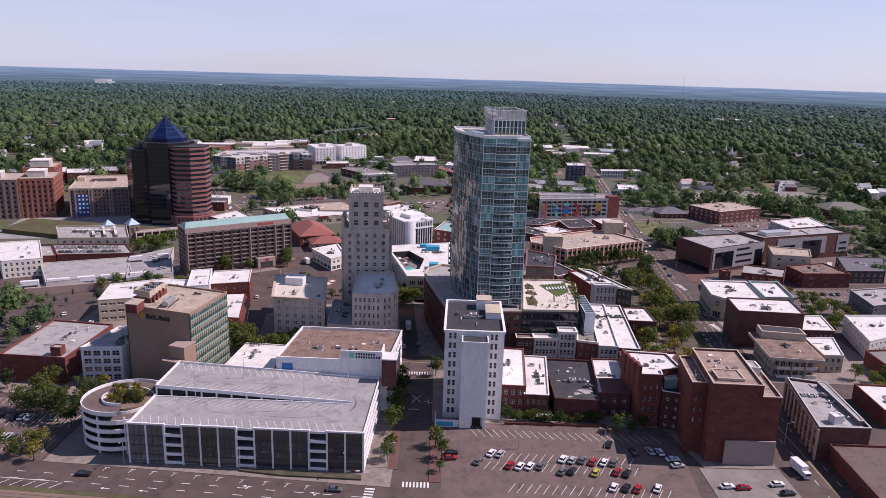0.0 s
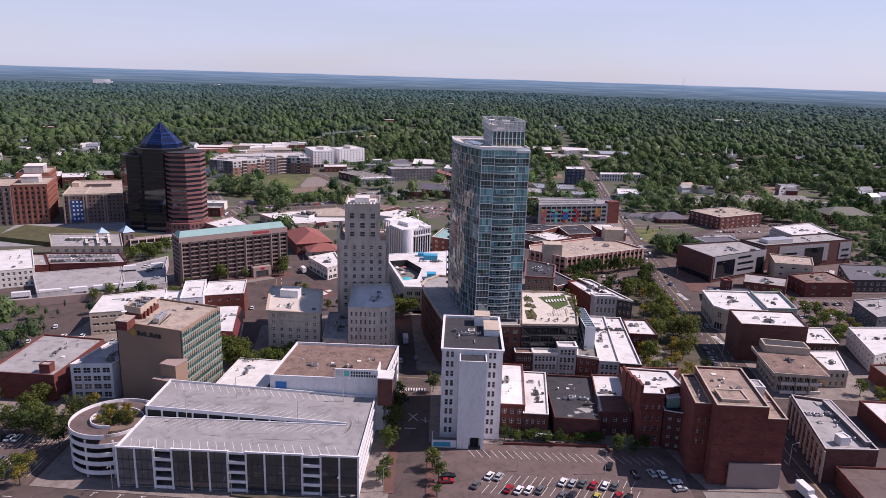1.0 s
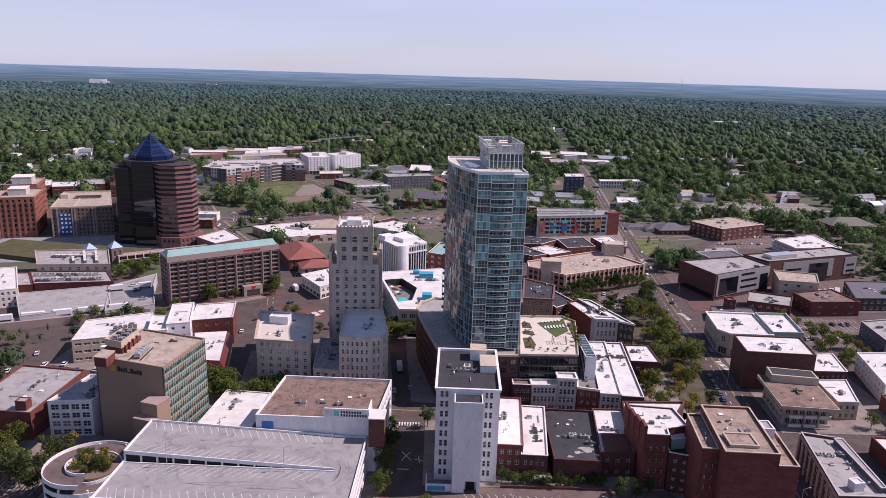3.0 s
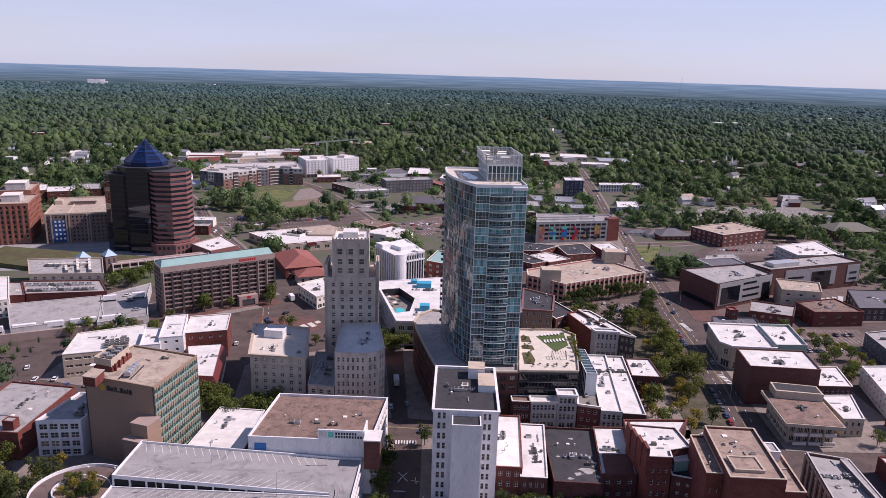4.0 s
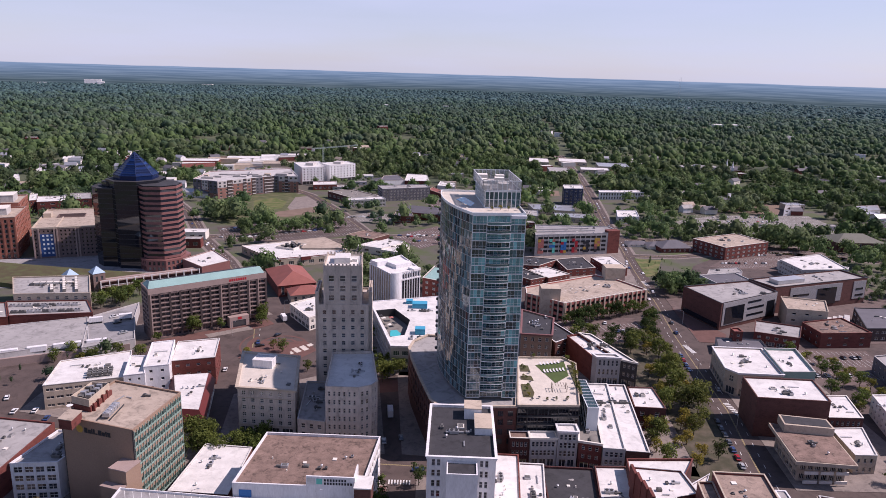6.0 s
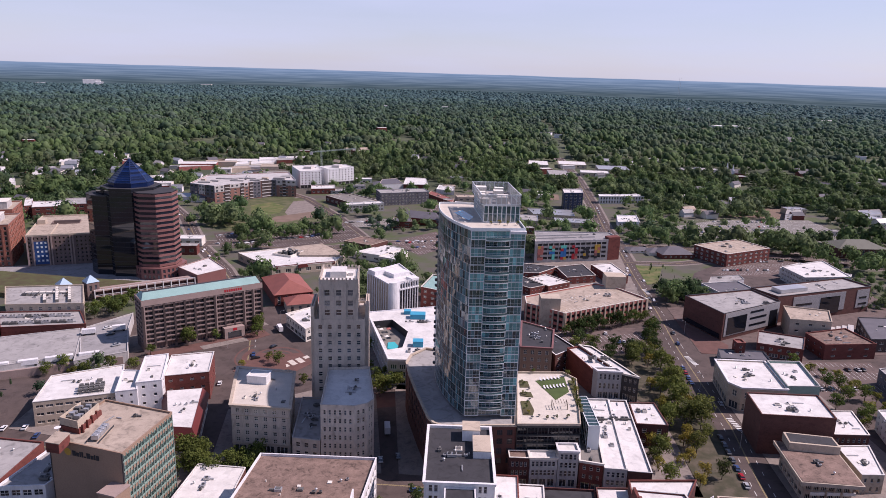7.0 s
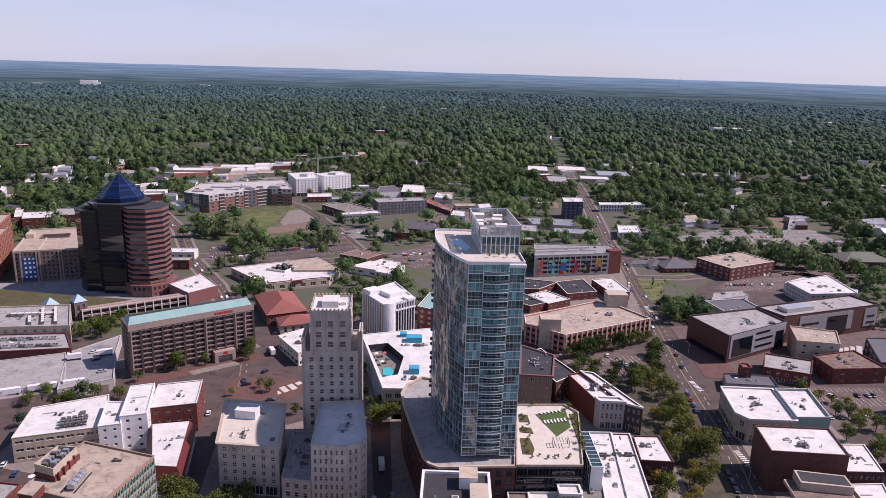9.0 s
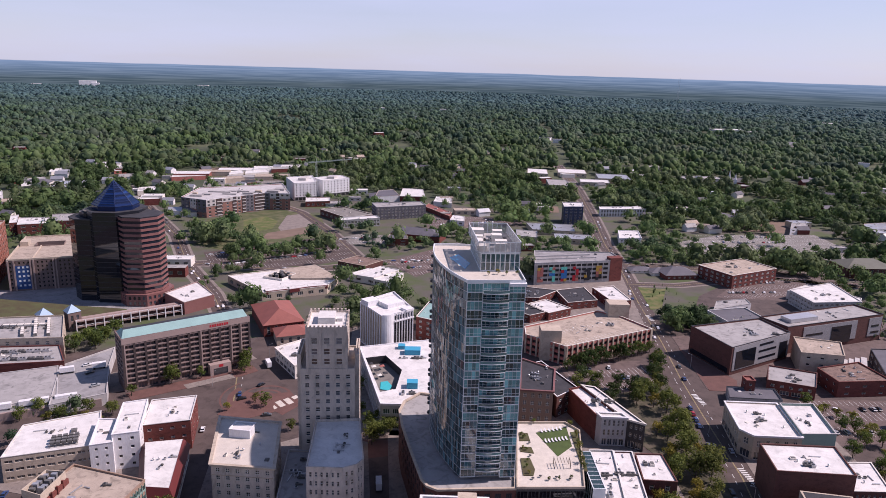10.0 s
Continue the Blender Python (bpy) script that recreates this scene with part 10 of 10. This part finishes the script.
def tree(x, y, k, s=1.0, z=0.1):
    if z < 5 and (y > 505 or LIMIT[0] > 245):
        TOWN_TREES.append((x, y, z, (3.4, 3.7, 2.2, 2.5, 4.8)[k] * s * random.uniform(0.8, 1.2) * 1.5))
        return None
    LIMIT[0] += 1
    m = pose(x, y, z, 0, 0, random.uniform(0, 360))
    if not USED[k]:
        USED[k] = 1
        PROTO[k].matrix_basis = m
        return PROTO[k]
    t = copy_thing(PROTO[k], m)
    s *= random.uniform(0.85, 1.15)
    t.scale = (s, s, s * random.uniform(0.9, 1.1))
    return t


def grove(n, x0, x1, y0, y1, kinds, s=1.0, slope=0.0, gap=4.5):
    """Trees strewn over a patch, no two too close."""
    done = []
    for i in range(n * 6):
        if len(done) >= n:
            break
        y = random.uniform(y0, y1)
        x = random.uniform(x0, x1) + slope * (y - y0)
        if all(math.hypot(x - a, y - b) > gap for a, b in done):
            done.append((x, y))
            tree(x, y, random.choice(kinds), s)


for y in np.arange(218, 282, 15):
    tree(-14.3, y, random.choice((0, 2)))
tree(-15, 212, 0, 0.85), tree(3.2, 214, 2), tree(1.0, 222, 0, 0.9), tree(2.5, 206, 2, 0.8), tree(-13, 262, 1, 0.9), tree(0.5, 282, 1, 0.8)
for x in np.arange(27.5, 64, 2.2):
    tree(x, 241.6 + random.uniform(-0.8, 1.6), random.choice((0, 1, 1)), random.uniform(0.36, 0.52))
tree(68, 236, 0, 0.7), tree(72.5, 233.5, 1, 0.6), tree(78, 239, 0, 0.6)
grove(9, -160, -127, 206, 216, (0, 3), 0.9)
grove(7, -150, -128, 236, 250, (0, 1, 3), 0.9)
grove(6, -160, -129, 236, 262, (1, 3, 0), 1.0)
grove(10, -200, -165, 210, 262, (0, 1, 3))
grove(12, -90, -62, 300, 312, (0, 2), 0.9)
grove(6, -95, -86, 292, 316, (0, 4), 0.9)
tree(-136, 233, 1, 1.25), tree(-129, 229, 1, 1.15), tree(-142, 237, 1, 1.2), tree(-133.6, 212, 0, 0.9), tree(-153, 253, 0, 1.0), tree(-66, 300, 4, 0.8), tree(-86, 304, 4, 0.8), tree(-80, 297, 0)
grove(13, 98, 124, 296, 330, (4, 1, 3, 0, 3), 0.95)
grove(22, 112, 134, 330, 420, (0, 4, 4, 3, 3), 1.0, 0.05, 5.5)
for i in range(14):
    tree(88 + 4.5 * i, 459 + 2.45 * i + random.uniform(-1.5, 1.5), random.choice((0, 0, 4)), 0.85)
for i in range(16):
    tree(127 + 1.4 * i + random.uniform(-2.5, 2.5), 416 + 4.4 * i, random.choice((0, 3, 3, 2)), 0.95)
grove(7, 106, 126, 416, 440, (0, 4, 1), 0.95)
grove(12, 88, 104, 418, 450, (1, 2, 0), 0.9)
grove(26, 170, 208, 536, 562, (1, 1, 4), 1.1, 0.0, 4.0)
grove(12, 178, 204, 584, 632, (2, 3), 0.35)
grove(22, 205, 232, 340, 420, (3, 3, 0), 0.9)
grove(8, 186, 200, 272, 292, (3, 0), 0.8)
grove(5, -24, -12, 375, 395, (0, 4), 0.9)
for x, y in ((-28, 402), (-32, 425), (-36, 440), (-20, 372), (-12, 384)):
    tree(x, y, random.choice((0, 4)), 0.8)
tree(-135, 432, 4, 0.9), tree(-100, 455, 0), tree(-99, 448, 0), tree(-121, 440, 2), tree(-150, 416, 2)
for x, y in ((-84, 412), (-78, 408), (-60, 384), (-55, 390), (-50, 395), (-96, 402)):
    tree(x, y, random.choice((0, 2, 3)), 0.75)
grove(10, -220, -190, 470, 500, (1, 4), 0.8)
grove(16, -200, -150, 384, 400, (2, 3, 0), 0.8, 0.3)
grove(16, -236, -165, 350, 372, (0, 3, 1), 0.8)
grove(14, -240, -196, 300, 330, (0, 1, 4), 1.15)
grove(10, -205, -180, 300, 320, (0, 1, 3), 1.0)
grove(60, -240, -196, 735, 812, (0, 4, 1, 4), 1.1, -0.1, 4.0)
grove(16, -198, -166, 728, 775, (0, 4, 1), 1.1)
for (ax, ay), (bx, by), n in (((-181, 697), (-95, 752), 40), ((-178, 692), (-92, 744), 34), ((-172, 676), (-83, 722), 36), ((-174, 634), (-139, 658), 12)):
    for i in range(n):
        u = (i + random.uniform(0.1, 0.9)) / n
        tree(ax + (bx - ax) * u + random.uniform(-1, 1), ay + (by - ay) * u + random.uniform(-1, 1), random.choice((0, 1, 1)), 1.05)
for i in range(16):
    tree(-77 + 3.7 * i, 655.5 - 0.25 * i, 2, 0.95)
grove(18, -60, 20, 735, 765, (0, 4, 1), 1.0)
grove(12, -175, -165, 600, 690, (0, 1), 0.8)
grove(30, -330, -255, 700, 740, (0, 1, 4), 1.0)
grove(34, 190, 250, 690, 760, (0, 1, 4), 1.0)
grove(18, 316, 366, 674, 700, (4, 4, 0), 1.25)
for x, y in ((241, 716), (248, 709), (262, 742), (269, 739), (279, 740), (306, 742), (317, 739), (328, 749)):
    tree(x, y, 3, 0.8)
grove(24, 380, 470, 640, 675, (1, 4), 1.0)
grove(20, 262, 330, 700, 745, (2, 3, 0), 0.8)
grove(30, 30, 120, 730, 780, (0, 1, 2), 0.9)
grove(20, 60, 90, 640, 720, (0, 2), 0.8)
grove(16, 290, 420, 460, 520, (1, 4), 1.0)
grove(22, 340, 380, 590, 664, (1, 4, 4), 1.1)
grove(10, 334, 352, 562, 590, (1, 0), 0.9)
grove(16, 236, 272, 752, 824, (4, 4, 1), 1.2, 0.3)
grove(40, 262, 382, 842, 905, (4, 4, 1), 1.2, 0.0, 6.0)
grove(46, 78, 150, 858, 985, (4, 0, 4), 1.2, 0.0, 6.0)
for i in range(26):
    a = random.uniform(0, 6.28)
    r = 6.8 * math.sqrt(random.random())
    tree(-106.5 + r * math.cos(a), 226 + r * math.sin(a), random.choice((3, 2, 0)), 0.5, 12.6)
for x, y, k in ((52, 352, 0.38), (67.5, 350, 0.5), (68.5, 341, 0.42), (68.2, 336, 0.36), (67.8, 331, 0.44), (67.4, 326, 0.36), (66.9, 321, 0.42), (66.6, 316, 0.38), (45, 312.5, 0.26), (44.6, 317, 0.24), (45.4, 321, 0.28), (46, 329.6, 0.24), (44.8, 330.6, 0.26), (46.2, 339, 0.28), (45.6, 342, 0.24), (52, 308.6, 0.24), (56, 309, 0.28), (60.5, 309.5, 0.26), (43.5, 348, 0.34)):
    tree(x, y, random.choice((2, 3)), k, 23.45)


for x, y in ((26.5, 318), (30, 319.5), (33, 318.5), (37, 319.5)):
    tree(x, y, random.choice((2, 3)), 0.26, 100.25)


def clear_of_things(x, y, room=0.0):
    """Whether a spot is free of buildings, roads and car parks."""
    for cx, cy, r in FOOT:
        if abs(x - cx) < r + room and abs(y - cy) < r + room:
            return False
    for pts, w in ROADS:
        for i in range(len(pts) - 1):
            p, q = Vector(pts[i]), Vector(pts[i + 1])
            d = q - p
            u = max(0.0, min(1.0, (Vector((x, y)) - p).dot(d) / d.length_squared))
            if (p + d * u - Vector((x, y))).length < w / 2 + 2 + room:
                return False
    for pts in LOTS:
        xs, ys = [p[0] for p in pts], [p[1] for p in pts]
        if min(xs) < x < max(xs) and min(ys) < y < max(ys) and random.random() < 0.93:
            return False
    return True


for i in range(6500):
    x, y = random.uniform(-420, 420), random.uniform(520, 1130)
    if noise.noise(Vector((x, y, 11)) / 70.0) < -0.10 or (x < -150 and y < 700) or (-215 < x < -110 and 690 < y < 905) or (165 < x < 330 and 560 < y < 672) or (50 < x < 168 and y < 628) or not clear_of_things(x, y):
        continue
    TOWN_TREES.append((x, y, 0.0, random.uniform(4.0, 8.0)))


def woods():
    """The woodland round the town: crowns made of leaf faces, with open ground and clearings between."""
    rng = np.random.default_rng(5)
    pos = []

    def town(x, y):
        if y < 150 or abs(x) > 1.05 * y + 120:
            return True
        if x > 60 and y > 700 and not (250 < x < 445 and 735 < y < 852) and not (20 < x < 250 and y < 1010) and not (150 < x < 300 and 1080 < y < 1300 and abs(x - 225) < 62) and abs(x - (185 + (y - 780) * 0.11)) > 14:
            return False
        if x < 60 and x > -330 and y > 1075:
            return False
        if x <= -330 and y > 790 and not (-560 < x < -330 and 1050 < y < 1230):
            return False
        if x > 345 and y > 520 and not (350 < x < 445 and 640 < y < 940):
            return False
        if x < -400 and y > 400:
            return False
        return True
    for r0, r1, share in ((420, 1300, 78.0), (1300, 2200, 135.0), (2200, 3100, 235.0), (3100, 4900, 500.0)):
        cnt = int(0.68 * (r1 * r1 - r0 * r0) / share)
        rr = np.sqrt(rng.uniform(r0 * r0, r1 * r1, cnt))
        aa = rng.uniform(-0.68, 0.68, cnt)
        step = math.sqrt(share)
        for r, a in zip(rr, aa):
            x, y = r * math.sin(a), r * math.cos(a)
            if town(x, y):
                continue
            stand = noise.noise(Vector((x, y, 3)) / 130.0)
            if stand < -0.34 and r < 2600 or (r < 1500 and not clear_of_things(x, y)):
                continue
            # stands differ in the size of their trees
            pos.append((x, y, height(x, y), step * (1.0 + 0.35 * noise.noise(Vector((x, y, 23)) / 60.0))))
    return np.array(pos)


def build_woods(pos, name, label, quads, seg, rings, mat="woods", grow=1.0, core=1.0, spray=(0.12, 0.27)):
    """Each tree an uneven lumpy crown, ragged with loose sprays of leaves."""
    rng = np.random.default_rng(8)
    n = len(pos)
    size = pos[:, 3] * np.clip(rng.lognormal(-0.72, 0.46, n), 0.18, 1.25) * grow
    tall = np.clip(size, 2.6, 9) * rng.uniform(1.7, 2.9, n)
    rad = np.stack([size, size * rng.uniform(0.8, 1.15, n), tall * 0.46], 1)[:, None, :]
    mid = np.concatenate([pos[:, :2], (pos[:, 2] + tall * 0.52)[:, None]], 1)[:, None, :]
    # crown: rings of lumps from the skirt up to the top
    th = np.linspace(-0.55, 1.15, rings) if rings > 2 else np.array((-0.35, 0.62))
    az = np.arange(seg) * 2 * math.pi / seg
    dirs = np.array([(math.cos(t) * math.cos(a + 0.5 * i * 2 * math.pi / seg), math.cos(t) * math.sin(a + 0.5 * i * 2 * math.pi / seg), math.sin(t)) for i, t in enumerate(th) for a in az] + [(0, 0, 1)])
    dome = mid + dirs[None] * rad * rng.uniform(0.50, 1.05, (n, len(dirs), 1)) * core
    faces = []
    for i in range(rings - 1):
        for j in range(seg):
            a, b2 = i * seg + j, i * seg + (j + 1) % seg
            c, d = (i + 1) * seg + j, (i + 1) * seg + (j - 1) % seg
            faces += [(a, b2, c), (a, c, d)]
    top, last = len(dirs) - 1, (rings - 1) * seg
    faces += [(last + j, last + (j + 1) % seg, top) for j in range(seg)]
    tri = np.array(faces)
    # loose sprays
    e = rng.normal(size=(n, quads, 3))
    e /= np.linalg.norm(e, axis=2, keepdims=True)
    e[:, :, 2] = np.abs(e[:, :, 2]) * 1.1 - 0.25
    c = mid + e * rad * rng.uniform(0.72, 1.18, (n, quads, 1))
    u = np.cross(e, rng.normal(size=(n, quads, 3)))
    u /= np.linalg.norm(u, axis=2, keepdims=True) + 1e-6
    w = np.cross(e, u) + e * rng.uniform(-0.4, 0.4, (n, quads, 1))
    s = size[:, None, None] * rng.uniform(*spray, (n, quads, 1))
    v = np.stack([c - u * s, c + w * s, c + u * s, c - w * s], 2).reshape(-1, 3)
    k = n * quads
    ct = (tri[None] + (np.arange(n) * len(dirs))[:, None, None] + k * 4).reshape(-1)
    me = bpy.data.meshes.new(name)
    verts = np.concatenate([v, dome.reshape(-1, 3)])
    me.vertices.add(len(verts))
    me.vertices.foreach_set("co", verts.astype(np.float32).reshape(-1))
    loops = np.concatenate([np.arange(k * 4), ct])
    me.loops.add(len(loops))
    me.loops.foreach_set("vertex_index", loops.astype(np.int32))
    starts = np.concatenate([np.arange(k) * 4, k * 4 + np.arange(n * len(tri)) * 3])
    me.polygons.add(len(starts))
    me.polygons.foreach_set("loop_start", starts.astype(np.int32))
    me.polygons.foreach_set("use_smooth", np.ones(len(starts), bool))
    me.update(calc_edges=True)
    me.materials.append(M[mat])
    return tagged(new(name, me), label, "woodland", kind="stuff")


def far_canopy(name, label, r0=2900.0):
    """One rough sheet of scrub running on below the far trees."""
    rng = np.random.default_rng(4)
    cols, rs = 320, [r0]
    while rs[-1] < 4950:
        rs.append(rs[-1] * 1.0120)
    v = []
    for i, r in enumerate(rs):
        for j in range(cols):
            a = -0.69 + 1.38 * (j + rng.uniform(-0.45, 0.45)) / (cols - 1)
            rr = min(4958, r * (1 + rng.uniform(-0.003, 0.003)))
            x, y = rr * math.sin(a), rr * math.cos(a)
            v.append((x, y, height(x, y) + rng.uniform(1.5, 6.5) + noise.noise(Vector((x, y, 5)) / 45.0) * 1.5 + noise.noise(Vector((x, y, 9)) / 190.0) * 3))
    f = []
    for i in range(len(rs) - 1):
        for j in range(cols - 1):
            a = i * cols + j
            f += [(a, a + 1, a + cols), (a + 1, a + cols + 1, a + cols)]
    me = bpy.data.meshes.new(name)
    me.from_pydata(v, [], f)
    me.polygons.foreach_set("use_smooth", np.ones(len(f), bool))
    me.materials.append(M["woods"])
    return tagged(new(name, me), label, "woodland", kind="stuff")


WOOD = woods()
dist = np.hypot(WOOD[:, 0], WOOD[:, 1])
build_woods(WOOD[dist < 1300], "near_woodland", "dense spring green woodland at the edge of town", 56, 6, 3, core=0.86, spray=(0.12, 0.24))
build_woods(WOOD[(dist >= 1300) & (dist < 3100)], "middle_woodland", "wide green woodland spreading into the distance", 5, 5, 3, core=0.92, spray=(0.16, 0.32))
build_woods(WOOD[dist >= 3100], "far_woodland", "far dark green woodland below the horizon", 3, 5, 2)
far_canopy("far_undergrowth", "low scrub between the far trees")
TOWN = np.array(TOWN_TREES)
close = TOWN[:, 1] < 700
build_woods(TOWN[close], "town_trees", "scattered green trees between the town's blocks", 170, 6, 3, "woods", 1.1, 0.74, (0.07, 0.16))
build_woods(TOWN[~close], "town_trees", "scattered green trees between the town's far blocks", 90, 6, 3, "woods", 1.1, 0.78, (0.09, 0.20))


# ---- stall lines of the open car parks ----
def stall_lines(pts, angle, length=5.0, aisle=7.0):
    """Rows of short painted lines laid over a lot, kept inside its edge."""
    c = Vector((sum(p[0] for p in pts), sum(p[1] for p in pts))) / len(pts)
    u = Vector((math.cos(radians(angle)), math.sin(radians(angle))))
    v, b = Vector((-u.y, u.x)), Build()

    def inside(q):
        hit = False
        for i in range(len(pts)):
            (x0, y0), (x1, y1) = pts[i - 1], pts[i]
            if (y0 > q.y) != (y1 > q.y) and q.x < x0 + (x1 - x0) * (q.y - y0) / (y1 - y0):
                hit = not hit
        return hit
    for r in range(-9, 10):
        for side in (0, 1):
            y0 = r * (2 * length + aisle) + side * length
            for i in range(-40, 41):
                a, d = c + u * i * 2.8 + v * y0, c + u * i * 2.8 + v * (y0 + length * 0.94)
                if inside(a) and inside(d):
                    b.face([(*(a - u * 0.08), 0), (*(a + u * 0.08), 0), (*(d + u * 0.08), 0), (*(d - u * 0.08), 0)])
    return b


for pts, z, angle in [(p, 0.075, a) for p, a in zip(LOTS[1:], (0, 8, 25, 12, 0, 15, 10, 15, 20, 20))]:
    lines_ = stall_lines(pts, angle)
    if lines_.f:
        tagged(part("stall_lines", lines_, "paint", at=pose(0, 0, 0.225 if pts[0] == (88, 425) else z)), "white painted stall lines on the car park", "road marking", kind="structure")
